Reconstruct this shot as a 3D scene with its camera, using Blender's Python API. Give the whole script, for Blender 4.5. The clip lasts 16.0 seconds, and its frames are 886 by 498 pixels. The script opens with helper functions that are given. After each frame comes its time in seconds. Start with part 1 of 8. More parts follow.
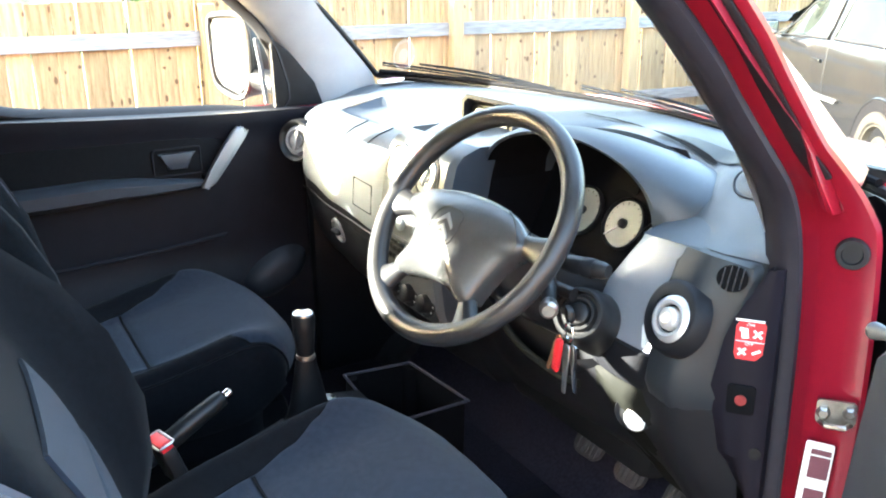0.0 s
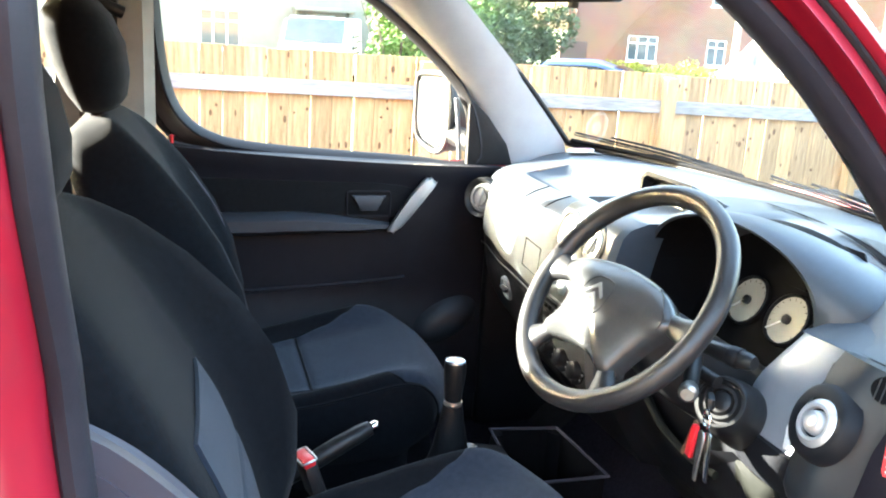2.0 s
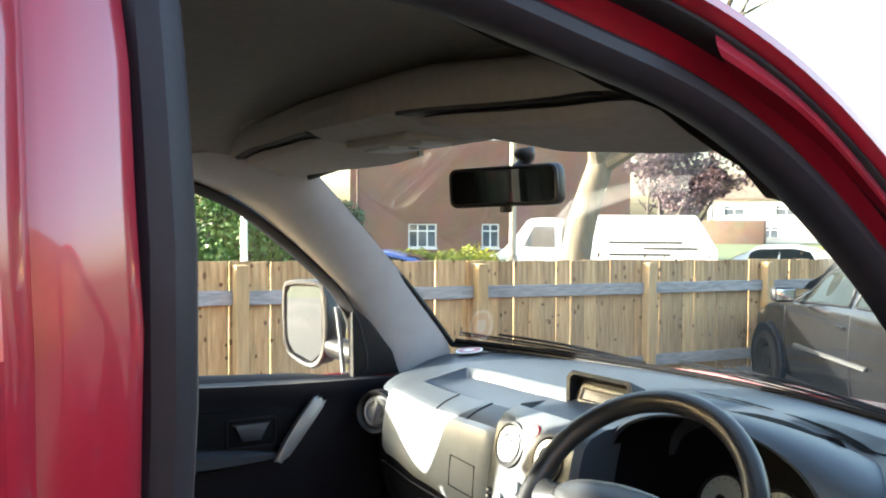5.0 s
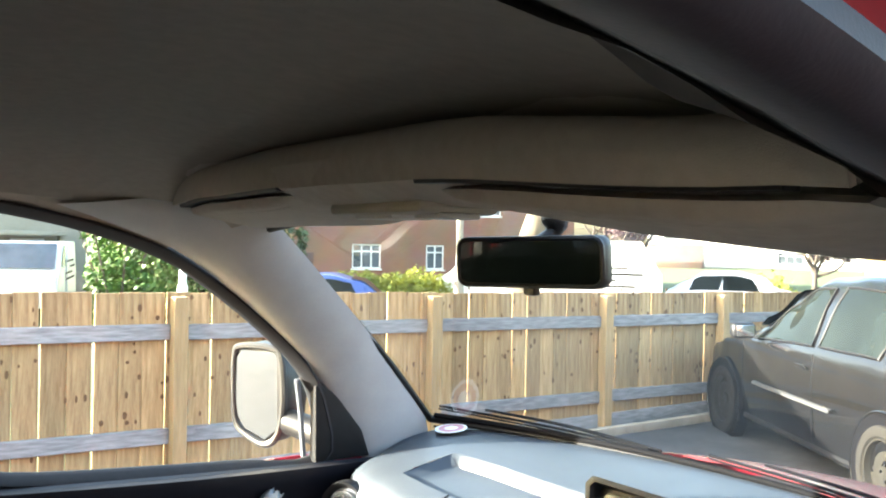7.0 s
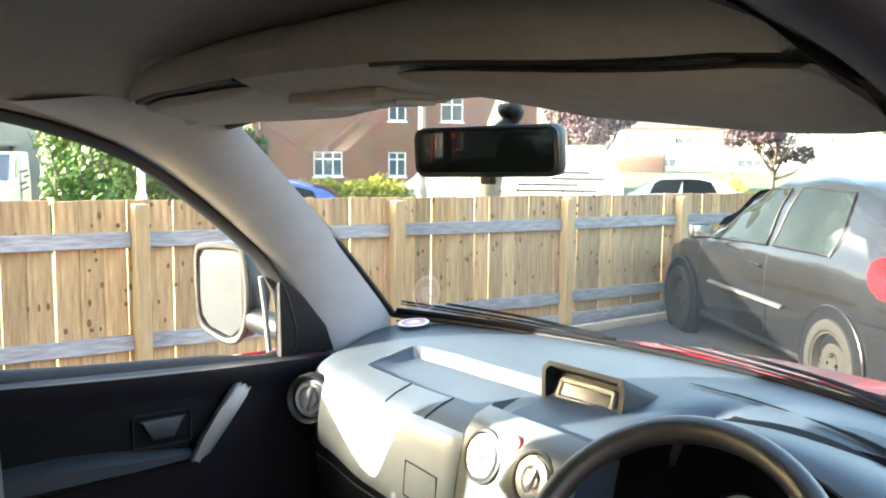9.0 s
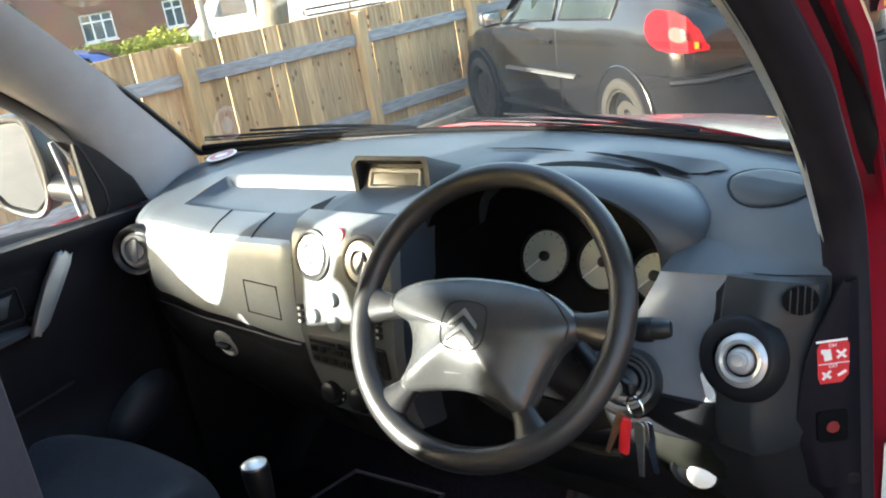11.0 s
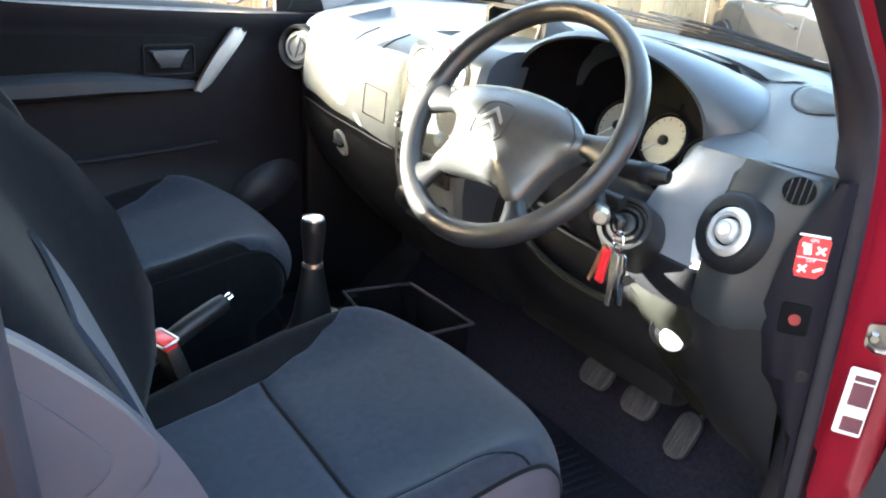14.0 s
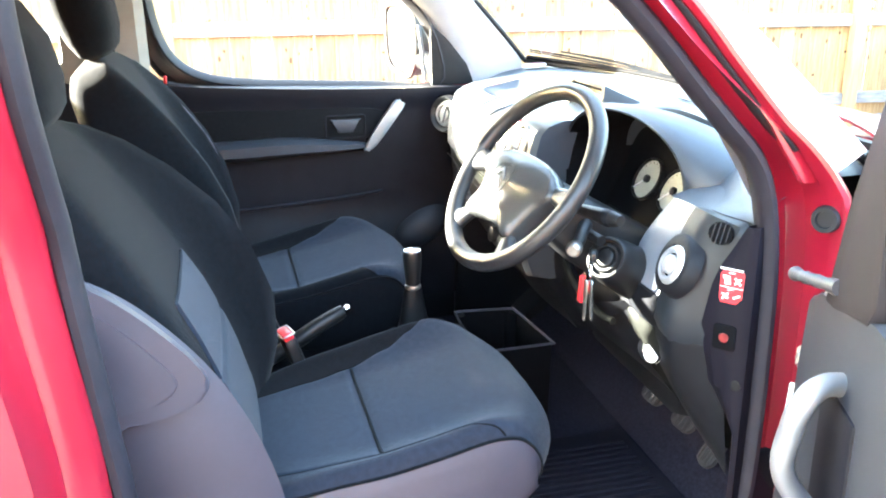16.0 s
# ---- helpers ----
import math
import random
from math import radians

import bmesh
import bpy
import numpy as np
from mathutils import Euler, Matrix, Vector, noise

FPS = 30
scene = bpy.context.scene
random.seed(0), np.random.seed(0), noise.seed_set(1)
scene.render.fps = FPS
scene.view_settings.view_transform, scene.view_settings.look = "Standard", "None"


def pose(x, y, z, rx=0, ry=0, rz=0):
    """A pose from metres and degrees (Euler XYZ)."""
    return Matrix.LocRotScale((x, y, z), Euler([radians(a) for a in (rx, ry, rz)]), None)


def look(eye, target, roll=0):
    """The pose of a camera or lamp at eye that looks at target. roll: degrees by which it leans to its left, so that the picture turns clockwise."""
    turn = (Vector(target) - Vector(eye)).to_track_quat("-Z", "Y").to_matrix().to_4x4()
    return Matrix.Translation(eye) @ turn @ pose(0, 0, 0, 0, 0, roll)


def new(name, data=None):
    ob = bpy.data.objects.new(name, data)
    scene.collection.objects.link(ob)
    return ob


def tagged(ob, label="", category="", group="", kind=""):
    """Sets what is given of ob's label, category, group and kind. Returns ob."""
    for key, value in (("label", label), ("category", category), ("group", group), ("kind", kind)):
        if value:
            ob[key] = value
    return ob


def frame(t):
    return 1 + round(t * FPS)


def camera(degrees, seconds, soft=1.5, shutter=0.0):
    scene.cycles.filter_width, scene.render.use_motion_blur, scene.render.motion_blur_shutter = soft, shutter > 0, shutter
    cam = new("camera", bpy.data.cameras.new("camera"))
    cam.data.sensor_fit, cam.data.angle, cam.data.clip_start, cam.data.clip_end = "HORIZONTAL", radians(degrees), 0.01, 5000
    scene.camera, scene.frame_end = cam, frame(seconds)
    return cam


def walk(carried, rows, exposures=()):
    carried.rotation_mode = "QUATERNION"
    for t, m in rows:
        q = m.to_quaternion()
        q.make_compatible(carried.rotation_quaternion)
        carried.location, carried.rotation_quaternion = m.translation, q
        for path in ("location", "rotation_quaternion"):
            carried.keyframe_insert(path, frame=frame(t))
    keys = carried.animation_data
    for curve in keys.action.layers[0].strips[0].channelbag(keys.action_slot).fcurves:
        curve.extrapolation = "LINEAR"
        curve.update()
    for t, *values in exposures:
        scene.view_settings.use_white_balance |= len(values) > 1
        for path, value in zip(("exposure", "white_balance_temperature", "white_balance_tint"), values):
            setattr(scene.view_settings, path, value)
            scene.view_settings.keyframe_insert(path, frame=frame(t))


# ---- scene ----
# ---- camera ----
cam = camera(53.3, 16.0, soft=2.0)
PATH = [
    (0, (1.409, -0.595, 1.366), (-0.241, 0.345, 0.736), -0.7),
    (0.5, (1.477, -0.573, 1.37), (-0.282, 0.146, 0.747), 2.5),
    (1, (1.483, -0.58, 1.373), (-0.326, 0.037, 0.786), 3.9),
    (1.5, (1.478, -0.577, 1.374), (-0.353, -0.037, 0.778), 4.8),
    (2, (1.476, -0.564, 1.373), (-0.379, -0.01, 0.872), 3.6),
    (2.5, (1.476, -0.562, 1.379), (-0.418, -0.028, 1.017), 2.6),
    (3, (1.485, -0.565, 1.367), (-0.44, -0.076, 1.132), 1.1),
    (3.5, (1.473, -0.562, 1.376), (-0.466, -0.099, 1.213), 0.7),
    (4, (1.412, -0.599, 1.353), (-0.499, -0.019, 1.241), 1.6),
    (4.5, (1.324, -0.699, 1.363), (-0.445, 0.23, 1.267), -0.8),
    (5, (1.241, -0.741, 1.392), (-0.492, 0.256, 1.328), 0.2),
    (5.2, (1.184, -0.724, 1.403), (-0.553, 0.266, 1.412), -0.2),
    (7.3, (0.908, -0.65, 1.486), (-0.745, 0.475, 1.449), 1.0),
    (7.5, (0.906, -0.649, 1.495), (-0.742, 0.479, 1.391), -0.0),
    (8, (0.907, -0.652, 1.505), (-0.74, 0.481, 1.449), 1.1),
    (8.5, (0.918, -0.656, 1.487), (-0.726, 0.481, 1.4), 1.2),
    (9, (0.94, -0.66, 1.452), (-0.665, 0.511, 1.225), 0.5),
    (9.5, (0.968, -0.666, 1.426), (-0.549, 0.576, 1.028), -3.4),
    (10, (0.999, -0.681, 1.438), (-0.377, 0.658, 0.878), -9.9),
    (10.2, (1.0, -0.687, 1.442), (-0.333, 0.671, 0.826), -12.0),
    (12.3, (1.102, -0.692, 1.332), (-0.295, 0.564, 0.645), -0.5),
    (12.5, (1.121, -0.672, 1.321), (-0.352, 0.497, 0.64), 0.7),
    (13, (1.153, -0.643, 1.292), (-0.383, 0.424, 0.584), 0.7),
    (13.5, (1.207, -0.669, 1.272), (-0.317, 0.426, 0.579), 2.5),
    (14, (1.302, -0.679, 1.263), (-0.255, 0.35, 0.542), 4.0),
    (14.5, (1.424, -0.592, 1.239), (-0.247, 0.258, 0.542), 6.6),
    (15, (1.544, -0.484, 1.241), (-0.203, 0.226, 0.572), 7.6),
    (15.5, (1.678, -0.465, 1.277), (-0.1, 0.196, 0.646), 4.5),
    (16, (1.806, -0.478, 1.383), (-0.029, -0.005, 0.742), -0.7),
]
EXPOSURES = [(0, 4.85, 6350, 3), (1.5, 4.85, 6350, 3), (2.5, 4.75, 6350, 3), (3.5, 4.15, 6350, 3), (4.5, 3.55, 6350, 3), (5, 3.3, 6350, 3), (7.5, 3.93, 6350, 3), (8, 4.05, 6350, 3), (9, 3.82, 6350, 3), (10, 3.2, 6350, 3), (12.5, 4.2, 6350, 3), (13, 4.45, 6350, 3), (13.5, 4.72, 6350, 3), (14.5, 5.0, 6350, 3), (15.2, 5.52, 6350, 3), (16, 5.62, 6350, 3)]
walk(cam, [(t, look(eye, target, roll)) for t, eye, target, roll in PATH], EXPOSURES)

# ---- sky, sun ----
SUN_EL, SUN_AZ = radians(14.6), math.atan2(-0.829, -0.559)     # low sun behind the van, over the fence
to_sun = Vector((math.cos(SUN_AZ) * math.cos(SUN_EL), math.sin(SUN_AZ) * math.cos(SUN_EL), math.sin(SUN_EL)))
world = bpy.data.worlds.new("sky")
scene.world = world
world.use_nodes = True
wn = world.node_tree
wn.nodes.clear()
w_out = wn.nodes.new("ShaderNodeOutputWorld")
w_bg = wn.nodes.new("ShaderNodeBackground")
w_sky = wn.nodes.new("ShaderNodeTexSky")
w_sky.sky_type = "NISHITA"
w_sky.sun_disc = False
w_sky.sun_elevation = SUN_EL
w_sky.sun_rotation = math.atan2(to_sun.x, to_sun.y)
w_sky.air_density, w_sky.dust_density, w_sky.ozone_density = 1.0, 3.5, 0.6
w_bg.inputs["Strength"].default_value = 0.14
wn.links.new(w_sky.outputs[0], w_bg.inputs[0])
wn.links.new(w_bg.outputs[0], w_out.inputs[0])
sun = new("sun", bpy.data.lights.new("sun", "SUN"))
sun.data.energy, sun.data.angle, sun.data.color = 4.6, radians(0.6), (1.0, 0.93, 0.82)
sun.matrix_basis = look(to_sun * 60, (0, 0, 0))


# ---- materials ----
def mat(name, col, rough=0.5, metal=0.0, var=0.0, scale=20.0, bump=0.0, bscale=200.0, coat=0.0, col2=None, stretch=(1, 1, 1), sheen=0.0, spec=0.5, rand=0.0, detail=6.0):
    """A principled material with two scales of colour change and fine relief, in metres of the object's own space."""
    m = bpy.data.materials.new(name)
    m.use_nodes = True
    nt = m.node_tree
    p = nt.nodes["Principled BSDF"]
    p.inputs["Roughness"].default_value, p.inputs["Metallic"].default_value = rough, metal
    p.inputs["Specular IOR Level"].default_value = spec
    p.inputs["Coat Weight"].default_value, p.inputs["Coat Roughness"].default_value = coat, 0.04
    p.inputs["Sheen Weight"].default_value = sheen
    tc = nt.nodes.new("ShaderNodeTexCoord")
    mp = nt.nodes.new("ShaderNodeMapping")
    mp.inputs["Scale"].default_value = stretch
    nt.links.new(tc.outputs["Object"], mp.inputs["Vector"])
    c1 = tuple(col) + (1,)
    c2 = tuple(col2 if col2 else [min(1, c * (1 - var)) for c in col]) + (1,)
    if var or col2:
        n1 = nt.nodes.new("ShaderNodeTexNoise")
        n1.inputs["Scale"].default_value, n1.inputs["Detail"].default_value = scale, detail
        n2 = nt.nodes.new("ShaderNodeTexNoise")
        n2.inputs["Scale"].default_value, n2.inputs["Detail"].default_value = scale * 9, 3
        mx = nt.nodes.new("ShaderNodeMath")
        mx.operation = "MULTIPLY_ADD"
        mx.inputs[1].default_value, mx.inputs[2].default_value = 0.35, -0.17
        ad = nt.nodes.new("ShaderNodeMath")
        rp = nt.nodes.new("ShaderNodeValToRGB")
        rp.color_ramp.elements[0].position, rp.color_ramp.elements[1].position = 0.32, 0.68
        rp.color_ramp.elements[0].color, rp.color_ramp.elements[1].color = c2, c1
        for n in (n1, n2):
            nt.links.new(mp.outputs[0], n.inputs["Vector"])
        nt.links.new(n2.outputs["Fac"], mx.inputs[0])
        nt.links.new(n1.outputs["Fac"], ad.inputs[0])
        nt.links.new(mx.outputs[0], ad.inputs[1])
        nt.links.new(ad.outputs[0], rp.inputs[0])
        last = rp.outputs[0]
        if rand:
            oi = nt.nodes.new("ShaderNodeObjectInfo")
            hs = nt.nodes.new("ShaderNodeHueSaturation")
            mr = nt.nodes.new("ShaderNodeMapRange")
            mr.inputs["To Min"].default_value, mr.inputs["To Max"].default_value = 1 - rand, 1 + rand
            nt.links.new(oi.outputs["Random"], mr.inputs["Value"])
            nt.links.new(mr.outputs[0], hs.inputs["Value"])
            nt.links.new(last, hs.inputs["Color"])
            last = hs.outputs[0]
        nt.links.new(last, p.inputs["Base Color"])
    else:
        p.inputs["Base Color"].default_value = c1
    if bump:
        n3 = nt.nodes.new("ShaderNodeTexNoise")
        n3.inputs["Scale"].default_value, n3.inputs["Detail"].default_value = bscale, 3
        bp = nt.nodes.new("ShaderNodeBump")
        bp.inputs["Strength"].default_value, bp.inputs["Distance"].default_value = bump, 0.002
        nt.links.new(mp.outputs[0], n3.inputs["Vector"])
        nt.links.new(n3.outputs["Fac"], bp.inputs["Height"])
        nt.links.new(bp.outputs[0], p.inputs["Normal"])
    return m


def glass_mat(name, tint=(1, 1, 1), gloss=1.0):
    """Clear thin glass: a see-through sheet with a Fresnel gloss."""
    m = bpy.data.materials.new(name)
    m.use_nodes = True
    nt = m.node_tree
    nt.nodes.clear()
    out = nt.nodes.new("ShaderNodeOutputMaterial")
    tr = nt.nodes.new("ShaderNodeBsdfTransparent")
    tr.inputs[0].default_value = tuple(tint) + (1,)
    gl = nt.nodes.new("ShaderNodeBsdfGlossy")
    gl.inputs["Roughness"].default_value = 0.01
    fr = nt.nodes.new("ShaderNodeFresnel")
    fr.inputs[0].default_value = 1.45
    mu = nt.nodes.new("ShaderNodeMath")
    mu.operation = "MULTIPLY"
    mu.inputs[1].default_value = gloss
    ms = nt.nodes.new("ShaderNodeMixShader")
    nt.links.new(fr.outputs[0], mu.inputs[0])
    nt.links.new(mu.outputs[0], ms.inputs[0])
    nt.links.new(tr.outputs[0], ms.inputs[1])
    nt.links.new(gl.outputs[0], ms.inputs[2])
    nt.links.new(ms.outputs[0], out.inputs[0])
    return m


M_RED = mat("red_paint", (0.265, 0.008, 0.024), 0.28, 0.0, 0.10, 6, 0.015, 90, coat=0.85, spec=0.5)
M_SEAL = mat("rubber_seal", (0.016, 0.016, 0.019), 0.55, 0, 0.3, 40, 0.05, 300, spec=0.25)
M_SEALG = mat("grey_seal_lip", (0.0185, 0.017, 0.024), 0.55, 0, 0.2, 40, 0.06, 400, spec=0.24)
M_TRIMB = mat("black_trim", (0.010, 0.010, 0.011), 0.5, 0, 0.3, 30, 0.1, 500, spec=0.2)
M_PAD = mat("dash_pad", (0.032, 0.041, 0.053), 0.46, 0, 0.18, 12, 0.12, 900, spec=0.5)
M_GREY = mat("grey_dash_panel", (0.27, 0.295, 0.305), 0.36, 0, 0.12, 14, 0.06, 900)
M_LOW = mat("lower_dash_plastic", (0.010, 0.0105, 0.013), 0.5, 0, 0.2, 14, 0.12, 900, spec=0.16)
M_LOWG = mat("knee_panel_plastic", (0.0075, 0.008, 0.0065), 0.65, 0, 0.15, 14, 0.1, 900, spec=0.08)
M_SILV = mat("satin_silver_plastic", (0.225, 0.24, 0.27), 0.36, 0.35, 0.08, 30, 0.03, 700)
M_ALU = mat("bright_silver", (0.62, 0.62, 0.62), 0.25, 0.7, 0.1, 40, 0.02, 400)
M_CHROME = mat("chrome", (0.8, 0.8, 0.8), 0.1, 1.0, 0.1, 60)
M_BLACK = mat("black_plastic", (0.012, 0.012, 0.013), 0.42, 0, 0.3, 40, 0.05, 700, spec=0.35)
# near-black for small black parts; in hollows it paints the shade
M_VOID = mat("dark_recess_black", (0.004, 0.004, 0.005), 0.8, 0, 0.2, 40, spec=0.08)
M_WHEEL = mat("steering_rim_leatherette", (0.020, 0.020, 0.021), 0.36, 0, 0.3, 40, 0.12, 700)
M_HUB = mat("airbag_cover_plastic", (0.042, 0.043, 0.043), 0.24, 0, 0.2, 25, 0.12, 900)
M_FABB = mat("blue_grey_seat_cloth", (0.024, 0.031, 0.046), 0.9, 0, 0.25, 90, 0.35, 900, sheen=0.1, spec=0.1)
M_FABD = mat("black_seat_cloth", (0.0058, 0.0067, 0.0088), 0.92, 0, 0.3, 90, 0.35, 900, sheen=0.05, spec=0.06)
M_VINYL = mat("grey_seat_side_vinyl", (0.047, 0.043, 0.058), 0.55, 0, 0.12, 10, 0.1, 700)
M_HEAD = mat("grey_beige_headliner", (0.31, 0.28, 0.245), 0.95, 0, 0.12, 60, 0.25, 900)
# the header's cloth again, darkened for the shade under the roof
M_HEAD_DIM = mat("headliner_in_shade", (0.205, 0.185, 0.16), 0.95, 0, 0.12, 60, 0.25, 900)
M_PILLAR = mat("light_grey_pillar_trim", (0.34, 0.345, 0.35), 0.6, 0, 0.08, 20, 0.08, 800)
M_BTRIM = mat("beige_pillar_trim", (0.24, 0.225, 0.20), 0.65, 0, 0.1, 20, 0.08, 800)
M_DOORT = mat("dark_door_trim", (0.009, 0.009, 0.013), 0.55, 0, 0.25, 16, 0.12, 800, spec=0.16)
M_DOORL = mat("door_armrest_vinyl", (0.026, 0.029, 0.037), 0.5, 0, 0.2, 16, 0.12, 800, spec=0.4)
M_DOORC = mat("black_door_cloth", (0.008, 0.008, 0.009), 0.92, 0, 0.3, 80, 0.3, 900, spec=0.08)
M_DOORT2 = mat("grey_door_trim", (0.031, 0.034, 0.042), 0.5, 0, 0.2, 16, 0.1, 800)
M_CARPET = mat("dark_carpet", (0.024, 0.023, 0.034), 1.0, 0, 0.4, 140, 0.6, 700, spec=0.05)
M_MAT = mat("black_rubber_mat", (0.016, 0.0155, 0.024), 0.75, 0, 0.3, 30, 0.1, 300, spec=0.12)
M_DIAL = mat("cream_dial_face", (0.38, 0.375, 0.31), 0.5, 0, 0.06, 30)
M_REDP = mat("red_plastic", (0.62, 0.02, 0.03), 0.35, 0, 0.15, 50)
M_WHITEP = mat("white_label", (0.82, 0.82, 0.80), 0.5, 0, 0.06, 40)
M_MAROON = mat("maroon_print", (0.16, 0.05, 0.07), 0.5, 0, 0.1, 60)
M_LCD = mat("display_window", (0.03, 0.032, 0.026), 0.15, 0, 0.1, 60)
M_STEEL = mat("worn_steel", (0.42, 0.40, 0.37), 0.35, 0.9, 0.3, 80, 0.1, 300)
M_MIRROR = mat("mirror_glass", (0.86, 0.87, 0.88), 0.015, 1.0)
M_CARGLASS = mat("dark_reflecting_glass", (0.012, 0.016, 0.014), 0.04, 0, 0.5, 3, spec=0.09)
M_GLASS = glass_mat("car_glass", (0.98, 0.99, 0.98), 0.8)
M_GLASSW = glass_mat("windscreen_glass", (1.0, 1.0, 0.99), 0.16)


# ---- mesh helpers ----
ORG = {}


def thing(name, at=(0, 0, 0), label="", category="", group="", kind=""):
    e = new(name)
    e.empty_display_size = 0.1
    e.location = at
    ORG[e] = Vector(at)
    return tagged(e, label, category, group, kind)


def part(name, bm, material, parent=None, label="", smooth=True, angle=40, **tags):
    """Links a bmesh, drawn in world metres, as one mesh object under a thing or part."""
    org = ORG[parent] if parent else Vector((0, 0, 0))
    bmesh.ops.recalc_face_normals(bm, faces=bm.faces)
    if org.length:
        bmesh.ops.translate(bm, verts=bm.verts, vec=-org)
    for f in bm.faces:
        f.smooth = smooth
    if smooth:
        lim = radians(angle)
        for e in bm.edges:
            if len(e.link_faces) == 2 and e.calc_face_angle(0) > lim:
                e.smooth = False
    me = bpy.data.meshes.new(name)
    bm.to_mesh(me)
    bm.free()
    me.materials.append(material)
    ob = new(name, me)
    if parent:
        ob.parent = parent
    ORG[ob] = org
    return tagged(ob, label, **tags)


def B():
    return bmesh.new()


def box(bm, c, s, bev=0.0, m=None, seg=2):
    """A box of size s round c, its edges rounded."""
    r = bmesh.ops.create_cube(bm, size=1)
    vs = r["verts"]
    bmesh.ops.scale(bm, verts=vs, vec=s)
    if bev:
        es = list({e for v in vs for e in v.link_edges})
        r2 = bmesh.ops.bevel(bm, geom=es, offset=min(bev, min(s) * 0.49), segments=seg, affect="EDGES", profile=0.5)
        vs = list(set(r2["verts"]) | {v for v in vs if v.is_valid})
    M = Matrix.Translation(c) @ (m or Matrix())
    bmesh.ops.transform(bm, matrix=M, verts=vs)
    return bm


def loft(bm, rings, closed=True, caps=True):
    vv = [[bm.verts.new(p) for p in r] for r in rings]
    n = len(vv[0])
    for a, b in zip(vv, vv[1:]):
        for i in range(n if closed else n - 1):
            j = (i + 1) % n
            try:
                bm.faces.new((a[i], a[j], b[j], b[i]))
            except ValueError:
                pass
    if caps and closed:
        for r in (vv[0], vv[-1]):
            try:
                bm.faces.new(r)
            except ValueError:
                pass
    return bm


def smooth_path(pts, per=6, loop=False):
    """A Catmull-Rom curve through the points."""
    P = [Vector(p) for p in pts]
    n = len(P)
    out = []
    for i in range(n if loop else n - 1):
        g = (lambda k: P[k % n]) if loop else (lambda k: P[min(max(k, 0), n - 1)])
        p0, p1, p2, p3 = g(i - 1), g(i), g(i + 1), g(i + 2)
        for k in range(per):
            t = k / per
            out.append(0.5 * (2 * p1 + (p2 - p0) * t + (2 * p0 - 5 * p1 + 4 * p2 - p3) * t * t + (3 * p1 - p0 - 3 * p2 + p3) * t ** 3))
    if not loop:
        out.append(P[-1])
    return out


def tube(bm, pts, r, n=10, loop=False, flat=1.0):
    """A round bar along the points; r is one radius or one for each point."""
    P = [Vector(p) for p in pts]
    k = len(P)
    rr = r if isinstance(r, (list, tuple)) else [r] * k
    rings, ref = [], None
    for i, p in enumerate(P):
        a = P[(i - 1) % k] if (loop or i) else P[i]
        b = P[(i + 1) % k] if (loop or i < k - 1) else P[i]
        d = (b - a).normalized()
        if ref is None:
            ref = d.orthogonal().normalized()
        ref = (ref - d * ref.dot(d)).normalized()
        s = d.cross(ref)
        rings.append([p + rr[i] * (math.cos(q) * ref + flat * math.sin(q) * s) for q in [2 * math.pi * j / n for j in range(n)]])
    if loop:
        rings.append(rings[0])
        return loft_loop(bm, rings[:-1])
    return loft(bm, rings)


def loft_loop(bm, rings):
    vv = [[bm.verts.new(p) for p in r] for r in rings]
    n, k = len(vv[0]), len(vv)
    for a in range(k):
        for i in range(n):
            bm.faces.new((vv[a][i], vv[a][(i + 1) % n], vv[(a + 1) % k][(i + 1) % n], vv[(a + 1) % k][i]))
    return bm


def lathe(bm, prof, M=None, n=28):
    """Turns (radius, height) pairs round the z axis of M."""
    M = M or Matrix()
    rings = [[M @ Vector((max(r, 1e-4) * math.cos(2 * math.pi * i / n), max(r, 1e-4) * math.sin(2 * math.pi * i / n), h)) for i in range(n)] for r, h in prof]
    return loft(bm, rings, caps=False)


def prism(bm, pts, d, M=None, bev=0.0, seg=2):
    """Extrudes a flat outline (x, y) by d along z of M."""
    lo = [bm.verts.new((x, y, 0)) for x, y in pts]
    hi = [bm.verts.new((x, y, d)) for x, y in pts]
    n = len(pts)
    fs = [bm.faces.new(lo[::-1]), bm.faces.new(hi)]
    for i in range(n):
        fs.append(bm.faces.new((lo[i], lo[(i + 1) % n], hi[(i + 1) % n], hi[i])))
    vs = lo + hi
    if bev:
        es = [e for e in fs[1].edges] + [e for e in fs[0].edges]
        r = bmesh.ops.bevel(bm, geom=es, offset=bev, segments=seg, affect="EDGES", profile=0.5)
        vs = list(set(r["verts"]) | {v for v in vs if v.is_valid})
    if M:
        bmesh.ops.transform(bm, matrix=M, verts=vs)
    return bm


